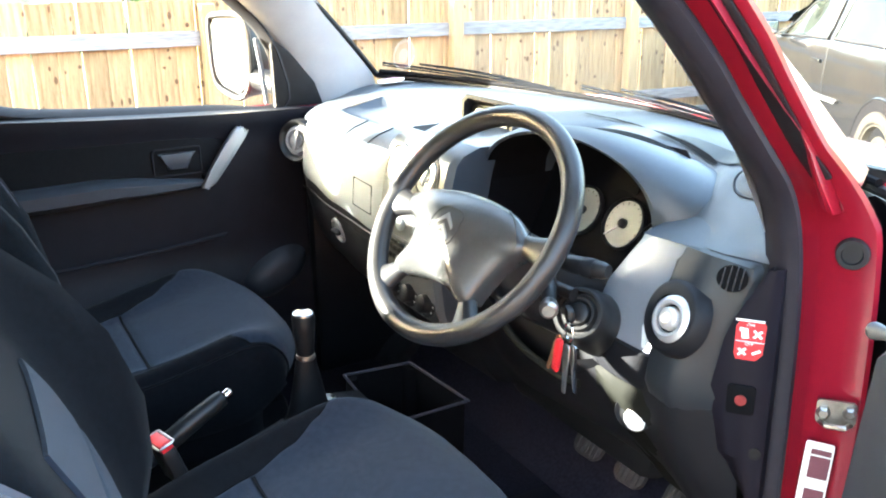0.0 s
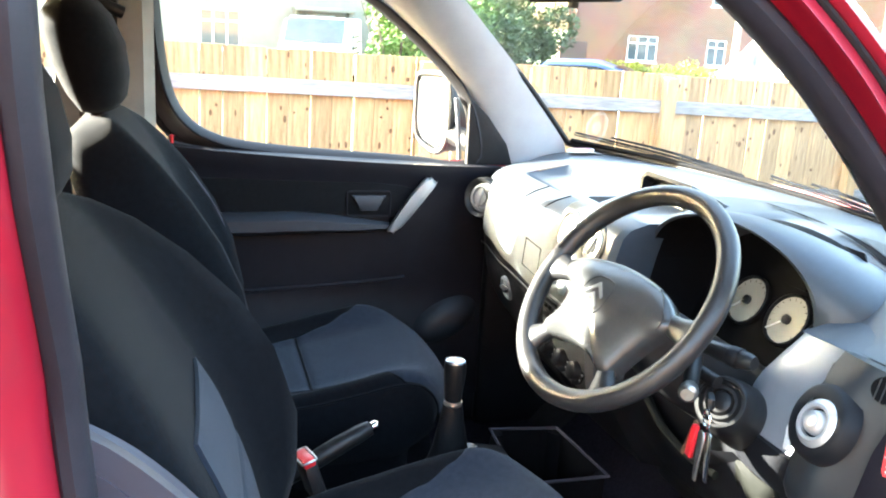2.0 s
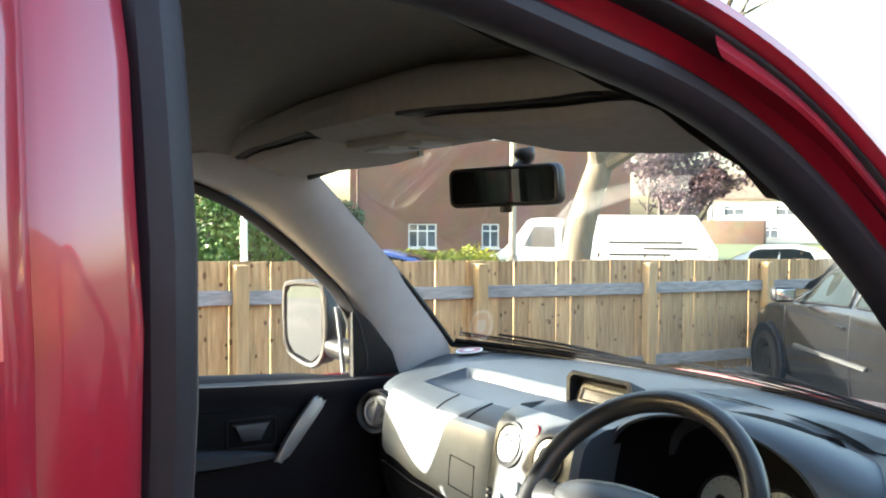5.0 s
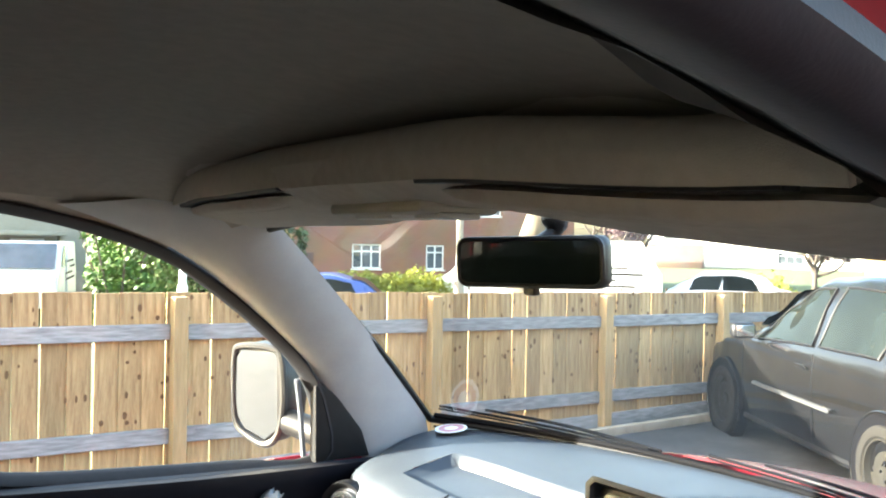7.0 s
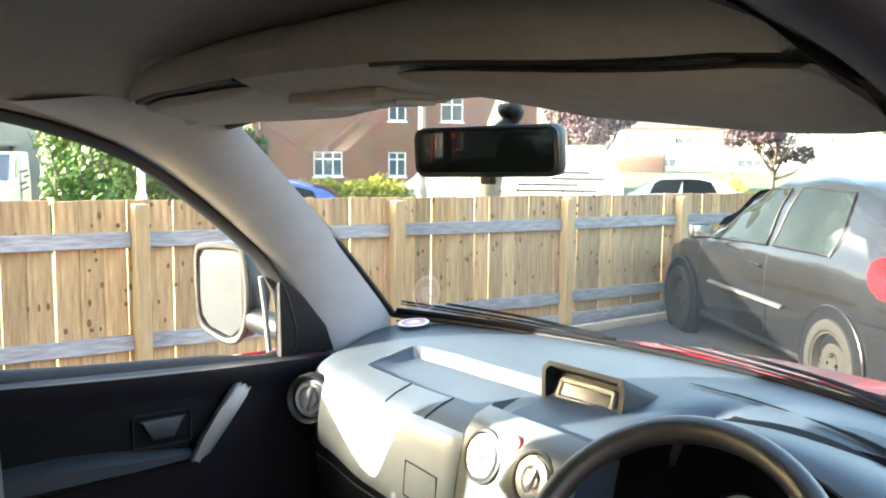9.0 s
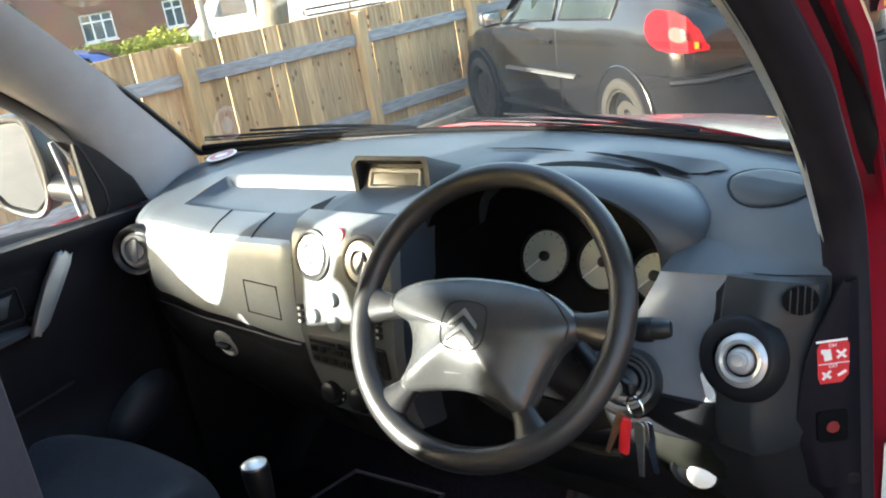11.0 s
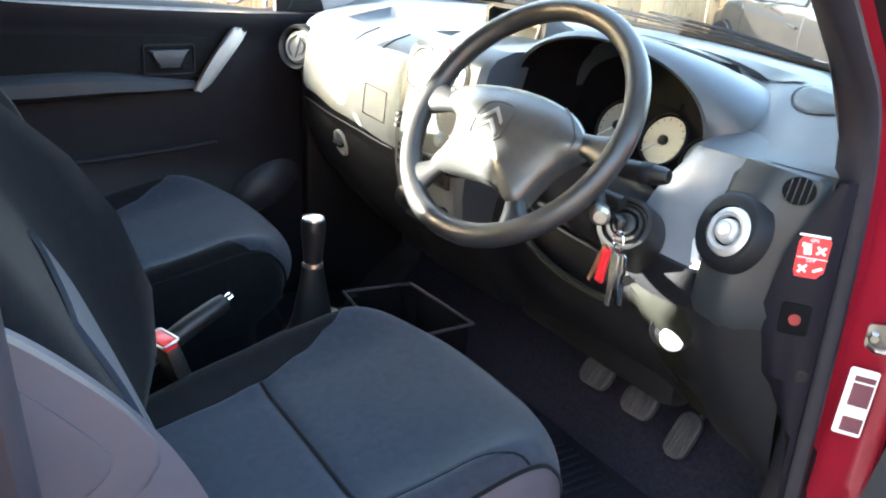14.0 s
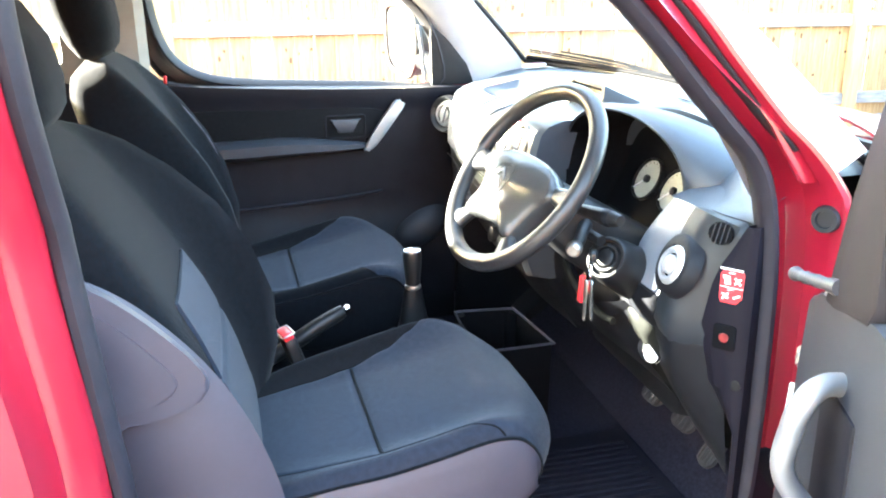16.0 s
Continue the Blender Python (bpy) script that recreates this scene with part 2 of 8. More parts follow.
def sheet(bm, f, nu, nv, thick=0.0):
    """A sheet f(u, v) for u, v from 0 to 1, given a thickness along its normals."""
    g = [[Vector(f(i / nu, j / nv)) for j in range(nv + 1)] for i in range(nu + 1)]
    def layer(off):
        out = []
        for i in range(nu + 1):
            row = []
            for j in range(nv + 1):
                du = g[min(i + 1, nu)][j] - g[max(i - 1, 0)][j]
                dv = g[i][min(j + 1, nv)] - g[i][max(j - 1, 0)]
                row.append(bm.verts.new(g[i][j] + off * du.cross(dv).normalized()))
            out.append(row)
        return out
    A = layer(0)
    for i in range(nu):
        for j in range(nv):
            bm.faces.new((A[i][j], A[i + 1][j], A[i + 1][j + 1], A[i][j + 1]))
    if thick:
        C = layer(thick)
        for i in range(nu):
            for j in range(nv):
                bm.faces.new((C[i][j + 1], C[i + 1][j + 1], C[i + 1][j], C[i][j]))
        edge = [(i, 0) for i in range(nu)] + [(nu, j) for j in range(nv)] + [(i, nv) for i in range(nu, 0, -1)] + [(0, j) for j in range(nv, 0, -1)]
        for k, (i, j) in enumerate(edge):
            i2, j2 = edge[(k + 1) % len(edge)]
            bm.faces.new((A[i][j], A[i2][j2], C[i2][j2], C[i][j]))
    return bm


def facing(at, normal, up=(0, 0, 1)):
    """A frame at a place whose z axis is the normal and whose y axis points up."""
    z = Vector(normal).normalized()
    x = Vector(up).cross(z).normalized()
    y = z.cross(x)
    return Matrix(((x.x, y.x, z.x, at[0]), (x.y, y.y, z.y, at[1]), (x.z, y.z, z.z, at[2]), (0, 0, 0, 1)))


def rrect(w, h, r, n=4):
    """A rounded rectangle's outline."""
    out = []
    for cx, cy, a0 in ((w / 2 - r, h / 2 - r, 0), (-w / 2 + r, h / 2 - r, 90), (-w / 2 + r, -h / 2 + r, 180), (w / 2 - r, -h / 2 + r, 270)):
        for k in range(n + 1):
            a = radians(a0 + 90 * k / n)
            out.append((cx + r * math.cos(a), cy + r * math.sin(a)))
    return out


def ellipse(a, b, n=28):
    return [(a * math.cos(2 * math.pi * i / n), b * math.sin(2 * math.pi * i / n)) for i in range(n)]


def lerp_table(tab, x):
    """Linear reading of rows (x, v1, v2, ...)."""
    if x <= tab[0][0]:
        return tab[0][1:]
    for a, b in zip(tab, tab[1:]):
        if x <= b[0]:
            t = (x - a[0]) / (b[0] - a[0])
            t = t * t * (3 - 2 * t)
            return tuple(p + (q - p) * t for p, q in zip(a[1:], b[1:]))
    return tab[-1][1:]
M_VENTP = mat("grey_green_vent_panel", (0.019, 0.022, 0.026), 0.42, 0, 0.15, 14, 0.1, 900, spec=0.28)
M_HANDLE = mat("satin_handle_silver", (0.27, 0.28, 0.295), 0.42, 0.5, 0.1, 30, 0.02, 300)
# grey tint stands in for a darker reflected scene
M_MIRDIM = mat("dimmed_mirror_glass", (0.36, 0.37, 0.38), 0.04, 1.0, 0.12, 30)
M_DIMRED = mat("dim_red_key_slot", (0.22, 0.012, 0.016), 0.4, 0, 0.2, 60)


# ---- the van: shell ----
GROUND = -0.20
van = thing("red_van", (0, -0.5, GROUND), "glossy red small van with an open front door", "van")

# the driver's door opening, a loop in y and z, and the way out from it
OPEN = [(-0.600, 0.42), (-0.634, 0.78), (-0.659, 1.10), (-0.666, 1.43), (-0.664, 1.502), (-0.630, 1.540), (-0.55, 1.544), (-0.47, 1.537), (-0.36, 1.517), (-0.25, 1.494), (-0.15, 1.457), (-0.05, 1.397),
        (0.050, 1.316), (0.145, 1.217), (0.212, 1.151), (0.264, 1.098), (0.295, 1.035), (0.313, 0.94), (0.320, 0.80), (0.318, 0.55), (0.29, 0.41), (0.22, 0.345), (0.0, 0.335), (-0.4, 0.335), (-0.54, 0.345)]
loop = smooth_path([(0, y, z) for y, z in OPEN], 5, True)


def lean_x(y):
    """The side of the van widens towards the back."""
    return -0.040 + 0.140 * (0.29 - min(y, 0.40))


def tumble(z):
    """The side leans inwards above the waist."""
    return 0.18 * max(0, z - 1.25)


def bulge(y, z):
    """The rear post of the door opening stands out below the roof and draws in at the waist."""
    return 0.060 * min(1, max(0, (-0.52 - y) / 0.10)) * min(1, max(0, (1.545 - z) / 0.06)) * min(1, max(-0.8, -0.8 + (z - 1.10) / 0.139))


def jamb(name, prof, material, label="", pick=None, low=None, pts=None):
    """A strip that runs round the opening: prof gives (way out, x); low replaces it down the front post."""
    P = pts or loop
    n = len(P)
    rings = []
    for i in range(n):
        d = (P[(i + 1) % n] - P[i - 1]).normalized()
        out = Vector((0, -d.z, d.y))
        w = 0.0
        if low:
            w = min(1, max(0, (P[i].y - 0.12) / 0.17)) * min(1, max(0, (1.115 - P[i].z) / 0.10))
        ring = []
        for k, (o, x) in enumerate(prof):
            if low:
                o, x = o + (low[k][0] - o) * w, x + (low[k][1] - x) * w
            ring.append(P[i] + out * o + Vector((x + lean_x(P[i].y) - tumble(P[i].z) + bulge(P[i].y, P[i].z), 0, 0)))
        rings.append(ring)
    bm = B()
    vv = [[bm.verts.new(p) for p in r] for r in rings]
    for a in range(n):
        if pick and not pick(P[a]):
            continue
        for k in range(len(prof) - 1):
            bm.faces.new((vv[a][k], vv[a][k + 1], vv[(a + 1) % n][k + 1], vv[(a + 1) % n][k]))
    bmesh.ops.delete(bm, geom=[v for v in bm.verts if not v.link_faces], context="VERTS")
    return part(name, bm, material, van, label)


jamb("door_aperture_trim", [(0.012, 0.690), (0.0, 0.704), (-0.006, 0.722), (-0.006, 0.738)], M_TRIMB, "black trim inside the door opening", pick=lambda p: p.z > 1.16 and p.y < -0.30)
jamb("door_seal", [(-0.006, 0.722), (-0.014, 0.738), (-0.016, 0.754), (-0.012, 0.766), (-0.003, 0.772), (0.006, 0.770), (0.012, 0.762), (0.013, 0.738)], M_SEALG, "thick black rubber door seal")
jamb("door_frame", [(0.010, 0.742), (0.022, 0.750), (0.029, 0.758), (0.033, 0.771)], M_RED, "red painted door shut",
     low=[(0.010, 0.735), (0.044, 0.730), (0.068, 0.745), (0.075, 0.79)])
jamb("outer_seal", [(0.031, 0.765), (0.031, 0.776), (0.033, 0.785), (0.036, 0.788), (0.040, 0.786), (0.042, 0.774)], M_SEAL, "thin black outer seal", pick=lambda p: p.z > 1.09 and p.y > -0.60,
     low=[(0.062, 0.770), (0.063, 0.785), (0.065, 0.797), (0.068, 0.801), (0.071, 0.799), (0.073, 0.79)])
jamb("door_frame_edge", [(0.040, 0.774), (0.042, 0.788), (0.047, 0.796), (0.054, 0.795), (0.060, 0.786), (0.063, 0.76)], M_RED, "red outer roof edge and post",
     low=[(0.074, 0.788), (0.078, 0.806), (0.084, 0.816), (0.092, 0.818), (0.100, 0.812), (0.106, 0.79)], pick=lambda p: p.y > -0.60 and p.z > 0.36)

# grommet, lock striker plate and labels on the front post
bm = lathe(B(), [(0.0, 0.004), (0.012, 0.004), (0.013, 0.009), (0.019, 0.009), (0.021, 0.0)], facing((0.752, 0.372, 1.005), (0.55, -0.85, 0)), 24)
part("grommet", bm, M_SEAL, van, "round black rubber grommet")
bm = lathe(B(), [(0.0, 0.004), (0.010, 0.003), (0.011, 0.0)], facing((0.752, 0.367, 0.52), (0.6, -0.8, 0)), 16)
part("grommet", bm, M_SEAL, van, "round black rubber grommet")
bm = B()
Mh = facing((0.755, 0.380, 0.781), (0.62, -0.78, 0))
prism(bm, rrect(0.05, 0.034, 0.006), 0.004, Mh)
for q in ((-0.016, 0.0), (0.016, 0.004)):
    lathe(bm, [(0.009, 0), (0.009, 0.008), (0.006, 0.011), (0, 0.011)], Mh @ Matrix.Translation((q[0], q[1], 0.003)), 6)
tube(bm, [Mh @ Vector(p) for p in ((-0.02, -0.016, 0), (-0.012, -0.014, 0.018), (0.012, -0.014, 0.018), (0.02, -0.016, 0))], 0.004, 8)
part("door_hinge", bm, M_STEEL, van, "worn bare steel hinge bolts")
Ml = facing((0.740, 0.3745, 0.678), (0.60, -0.80, 0.0)) @ Matrix.Rotation(radians(-3), 4, "Z")
lab = part("label", prism(B(), rrect(0.037, 0.102, 0.004), 0.0012, Ml), M_WHITEP, van, "white paint code label", smooth=False)
for y0, h, w in ((0.036, 0.008, 0.026), (0.012, 0.034, 0.026), (-0.034, 0.022, 0.026)):
    part("print", prism(B(), [(-w / 2, y0 - h / 2), (w / 2, y0 - h / 2), (w / 2, y0 + h / 2), (-w / 2, y0 + h / 2)], 0.0008, Ml @ Matrix.Translation((0.003, 0, 0.0013))), M_MAROON, lab, smooth=False)


# outer skin behind the door, with its slide door gap
def side_x(z):
    return lerp_table([(0.2, 0.80), (0.5, 0.845), (0.95, 0.855), (1.25, 0.825), (1.55, 0.765), (1.64, 0.70)], z)[0]


def side_lean(y):
    """The rear flank runs nearly straight back to the tail."""
    return lean_x(max(y, -0.81)) - 0.05 * max(0, -0.81 - y)


def flank(s, y0, y1, z0, z1, name, label, nu=8, nv=14):
    return part(name, sheet(B(), lambda u, v: (s * side_x(z0 + (z1 - z0) * v) + (side_lean(y0 + (y1 - y0) * u) if s > 0 else 0), y0 + (y1 - y0) * u, z0 + (z1 - z0) * v), nu, nv, -0.004 * s), M_RED, van, label)


# pillar behind the door: ribbed jamb from the seal to the skin
ZP = [0.30 + 0.05 * k for k in range(28)]
rings = []
for z in ZP:
    x = 0.876 - tumble(z) - 0.05 * max(0, 0.7 - z) + bulge(-0.7, z)
    k = bulge(-0.7, z)
    b = -0.656 - lerp_table([(0.30, -0.590), (0.42, -0.600), (0.78, -0.634), (1.10, -0.659), (1.43, -0.666), (1.70, -0.668)], z)[0]
    rings.append([(x - 0.030, -0.662 - b, z), (x - 0.004, -0.668 - b, z), (x + 0.003, -0.675 - b, z), (x + 0.012, -0.688 - b, z), (x + 0.020, -0.701 - b, z), (x + 0.0195, -0.7055 - b, z), (x + 0.028, -0.709 - b, z), (x + 0.034, -0.715 - b, z), (x + 0.060 - 0.5 * k, -0.722 - b, z), (x + 0.068 - 0.6 * k, -0.74, z), (x + 0.07 - k, -0.81, z)])
part("pillar", loft(B(), rings, closed=False), M_RED, van, "red pillar behind the front door")
flank(1, -0.806, -1.62, 0.25, 1.02, "sliding_door", "red sliding door skin")
flank(-1, -0.66, 0.40, 0.25, 1.00, "door_skin", "red passenger door skin")
flank(-1, -0.666, -2.4, 0.25, 1.05, "side_panel", "red side panel")
flank(1, -1.626, -2.4, 0.25, 1.64, "side_panel", "red rear side panel")
flank(1, 0.49, 0.78, 0.25, 1.02, "wing", "red front wing")
flank(1, -1.50, -1.62, 1.02, 1.64, "rear_pillar", "red rear pillar")
# unseen pillar, placed to bound the sun patch on the steering wheel
flank(-1, -1.775, -1.92, 1.02, 1.64, "rear_pillar", "red rear pillar")
flank(-1, -2.20, -2.40, 1.02, 1.64, "rear_pillar", "red rear pillar")
flank(-1, -1.30, -2.20, 1.535, 1.64, "cant_rail", "red roof rail")
# unseen panels, sized so that sun reaches the hub but not the knees
flank(-1, -1.90, -2.20, 1.34, 1.54, "side_panel", "unseen red panel that limits where the sun enters")
flank(-1, -1.35, -1.60, 1.02, 1.335, "side_panel", "unseen red panel that limits where the sun enters")
flank(-1, -1.60, -1.775, 1.02, 1.335, "side_panel", "unseen red panel that limits where the sun enters")
flank(-1, -1.90, -2.20, 1.02, 1.34, "side_panel", "unseen red panel that limits where the sun enters")
flank(1, -0.80, -1.62, 1.47, 1.64, "cant_rail", "red roof rail")
flank(-1, -0.80, -1.04, 1.545, 1.64, "cant_rail", "red roof rail")
# added deep rail, out of view, that keeps sun off the passenger headrest
flank(-1, -1.04, -1.30, 1.33, 1.64, "cant_rail", "red roof rail")
flank(1, -0.80, -0.86, 1.0, 1.56, "window_pillar", "red pillar")
part("passenger_pillar", loft(B(), [[(-side_x(z) , -0.665, z), (-side_x(z), -0.80, z), (-side_x(z) + 0.012, -0.80, z), (-side_x(z) + 0.012, -0.665, z)] for z in (1.0, 1.2, 1.4, 1.525)]), M_RED, van)

# roof skin
part("roof", sheet(B(), lambda u, v: (-0.74 + 1.48 * u, -0.02 - 0.06 * (2 * u - 1) ** 2 - 2.4 * v, 1.535 + 0.115 * min(1, v * 6) ** 0.6 - 0.030 * abs(2 * u - 1) ** 3 + 0.02 * math.sin(math.pi * min(1, v))), 20, 24, 0.006), M_RED, van, "red roof")
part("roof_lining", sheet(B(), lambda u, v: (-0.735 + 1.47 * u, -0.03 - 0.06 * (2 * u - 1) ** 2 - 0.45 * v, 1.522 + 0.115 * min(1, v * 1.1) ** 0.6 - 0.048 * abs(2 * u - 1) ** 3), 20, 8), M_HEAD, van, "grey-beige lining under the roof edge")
part("tailgate", box(B(), (0.05, -2.42, 0.64), (1.62, 0.04, 0.86), 0.01), M_RED, van, "red tailgate")
part("tailgate_trim", box(B(), (0.05, -2.385, 0.64), (1.5, 0.02, 0.84), 0.01), M_TRIMB, van, "dark tailgate trim")
for x in (-0.70, 0.80):
    part("tailgate_post", box(B(), (x, -2.40, 1.32), (0.14, 0.06, 0.52), 0.02), M_TRIMB, van)
part("tailgate_header", box(B(), (0.05, -2.40, 1.60), (1.5, 0.06, 0.08), 0.02), M_TRIMB, van)
part("tailgate_glass", box(B(), (0.05, -2.415, 1.315), (1.40, 0.006, 0.52)), glass_mat("tinted_rear_glass", (0.04, 0.045, 0.045)), van, "tinted rear window")
part("load_cover", box(B(), (0.05, -2.0, 0.98), (1.4, 0.7, 0.02), 0.005), M_TRIMB, van, "dark load cover")
part("rear_bench", box(B(), (0.05, -1.55, 0.80), (1.3, 0.16, 0.62), 0.06), M_FABD, van, "black cloth rear bench back")
part("rear_bench", box(B(), (0.05, -1.28, 0.50), (1.3, 0.50, 0.16), 0.06), M_FABD, van, "black cloth rear bench seat")

# bonnet, scuttle, front
def bonnet(u, v):
    x = -0.80 + 1.60 * u
    e = (x / 0.80) ** 2
    y = 0.80 - 0.20 * e + v * (0.68 - 0.10 * e)
    return (x, y, 1.036 - 0.035 * e * e - 0.05 * v - 0.10 * v ** 1.4 - 0.05 * e ** 4 + 0.012 * math.sin(4 * math.pi * abs(u - 0.5)) * (1 - v))


# dusty paint, its red lowered to carry the shadow of the cab
part("bonnet", sheet(B(), bonnet, 28, 14, -0.006), mat("dusty_shaded_red_paint", (0.15, 0.004, 0.010), 0.26, 0, 0.2, 9, 0.02, 120, coat=0.25, spec=0.3), van, "dusty red bonnet with the cab's shade in its colour")
for k, s in ((0.0, -1), (1.0, 1)):
    def wing(u, v, k=k, s=s):
        q = bonnet(k, max(0, -0.30 + 1.30 * u))
        q = (q[0], q[1] - 0.17 * max(0, 1 - u / 0.23), q[2])
        z = q[2] - 0.004 + (0.28 - q[2]) * v
        return (s * (0.80 + 0.035 * math.sin(math.pi * min(1, 0.15 + v)) - 0.05 * u ** 4), q[1], z)
    part("wing", sheet(B(), wing, 14, 10), M_RED, van, "red front wing")
part("bumper", loft(B(), [[(-0.80, 0.9, 0.84), (-0.74, 1.40, 0.82), (0, 1.50, 0.84), (0.74, 1.40, 0.82), (0.80, 0.9, 0.84)], [(-0.83, 0.9, 0.5), (-0.78, 1.50, 0.5), (0, 1.60, 0.5), (0.78, 1.50, 0.5), (0.83, 0.9, 0.5)], [(-0.82, 0.9, 0.0), (-0.76, 1.46, 0.05), (0, 1.55, 0.05), (0.76, 1.46, 0.05), (0.82, 0.9, 0.0)]], closed=False), M_RED, van, "red front end")


# windscreen
def ws_base(x):
    e = ((x + 0.02) / 0.78) ** 2
    return Vector((x, 0.690 - 0.235 * e, 1.052 + 0.012 * e))


def ws_top(x):
    e = (x / 0.66) ** 2
    return Vector((x, 0.035 - 0.04 * e, 1.535 - 0.045 * e))


def screen(u, v):
    a, b = ws_base(-0.79 + 1.520 * u), ws_top(-0.655 + 1.315 * u)
    p = a.lerp(b, v)
    bow = 0.012 * math.sin(math.pi * v)
    return p + Vector((0, bow, bow * 0.9))


GLASS_R = 0.962     # where the glass meets the driver's post
ws = part("windscreen", sheet(B(), lambda u, v: screen(GLASS_R * u, v), 24, 12), M_GLASSW, van, "clear raked windscreen")
ws.visible_shadow = False
bm = B()
for pts in ([screen(0.0, k / 10) for k in range(11)], [screen(GLASS_R, k / 10) for k in range(11)], [screen(k / 20, 0.0) for k in range(21)], [screen(k / 20, 1.0) for k in range(21)]):
    tube(bm, [Vector(p) + Vector((0, -0.004, -0.002)) for p in pts], 0.0085, 8)
part("windscreen_seal", bm, M_TRIMB, van, "black windscreen edge")
part("windscreen_base_seal", tube(B(), [ws_base(-0.775 + 1.48 * k / 30) + Vector((0, -0.010, 0.009)) for k in range(31)], 0.0065, 8), M_VOID, van, "black seal along the windscreen base")
part("scuttle", sheet(B(), lambda u, v: (-0.79 + 1.520 * u, ws_base(-0.79 + 1.520 * u).y + 0.006 + (0.155 - 0.05 * (2 * u - 1) ** 2) * v, 1.046 - 0.045 * v), 20, 4, -0.004), M_TRIMB, van, "black plastic scuttle below the windscreen")

# wipers
for x0, x1 in ((-0.30, -0.765), (0.36, -0.16)):
    bm = B()
    arm = [screen((x0 + 0.79) / 1.520, -0.03), screen((x0 * 0.6 + x1 * 0.4 + 0.79) / 1.520, 0.012), screen((x0 * 0.2 + x1 * 0.8 + 0.79) / 1.520, 0.030)]
    tube(bm, smooth_path([Vector(p) + Vector((0, 0.014, 0.022)) for p in arm], 5), [0.0048 - 0.0002 * k for k in range(11)], 8)
    wiper = part("wiper", bm, M_VOID, van, "black wiper arm lying along the screen")
    bm = B()
    bl = [Vector(screen((x0 + (x1 - x0) * t + 0.79) / 1.520, 0.005 + 0.045 * t)) + Vector((0, 0.008, 0.010)) for t in (0.02, 0.3, 0.6, 1.0)]
    tube(bm, smooth_path(bl, 6), 0.0030, 8)
    tube(bm, smooth_path([b + Vector((0, -0.002, -0.006)) for b in bl], 6), 0.0022, 6)
    part("wiper_blade", bm, M_VOID, wiper)

# passenger window frame, seal and glass
WIN = [(-0.628, 1.46), (-0.605, 1.518), (-0.56, 1.524), (-0.44, 1.508), (-0.30, 1.478), (-0.16, 1.428), (-0.06, 1.362), (0.05, 1.272), (0.125, 1.195), (0.165, 1.11), (0.168, 1.008), (0.0, 1.018), (-0.15, 1.026), (-0.38, 1.042), (-0.50, 1.065), (-0.57, 1.115), (-0.605, 1.20), (-0.622, 1.34)]
wl = [Vector((0, y, z)) for y, z in WIN]
wl = smooth_path(wl, 4, True)


def win_strip(name, prof, material, label=""):
    c = Vector((0, -0.2, 1.25))
    n = len(wl)
    rings = []
    for i in range(n):
        d = (wl[(i + 1) % n] - wl[i - 1]).normalized()
        out = Vector((0, -d.z, d.y))
        if out.dot(wl[i] - c) < 0:
            out = -out
        rings.append([wl[i] + out * o + Vector((x, 0, 0)) for o, x in prof])
    bm = B()
    vv = [[bm.verts.new(p) for p in r] for r in rings]
    for a in range(n):
        for k in range(len(prof) - 1):
            bm.faces.new((vv[a][k], vv[a][k + 1], vv[(a + 1) % n][k + 1], vv[(a + 1) % n][k]))
    return part(name, bm, material, van, label)


win_strip("window_seal", [(0.0, -0.812), (-0.002, -0.800), (0.003, -0.790), (0.010, -0.774), (0.015, -0.768), (0.020, -0.770), (0.024, -0.79), (0.040, -0.812), (0.060, -0.835)], M_SEAL, "black window seal")
win_strip("window_frame", [(0.0, -0.812), (0.006, -0.832), (0.05, -0.850), (0.075, -0.835)], M_SEAL, "black outer window frame")
part("door_edge", tube(B(), [(-0.775, -0.652, 0.98), (-0.775, -0.654, 1.10), (-0.775, -0.656, 1.25), (-0.775, -0.655, 1.42)], 0.010, 8), M_RED, van, "red rear edge of the passenger door")
bm = B()
bm.faces.new([bm.verts.new((-0.812, p.y, p.z)) for p in wl])
g = part("window_glass", bm, M_GLASS, van, "clear side window", smooth=False)
g.visible_shadow = False
# division bar and mirror triangle in front of the glass
tube_pts = [(-0.803, 0.146, 1.01), (-0.803, 0.138, 1.10), (-0.803, 0.128, 1.175)]
part("window_bar", tube(B(), tube_pts, 0.006, 8), M_SILV, van, "pale window guide bar")
part("quarter_trim", prism(B(), [(0.158, 1.0), (0.29, 1.0), (0.27, 1.06), (0.215, 1.135), (0.155, 1.18)], 0.03, Matrix(((0, 0, 1, -0.80), (1, 0, 0, 0), (0, 1, 0, 0), (0, 0, 0, 1))), 0.006), M_TRIMB, van, "black mirror corner trim")

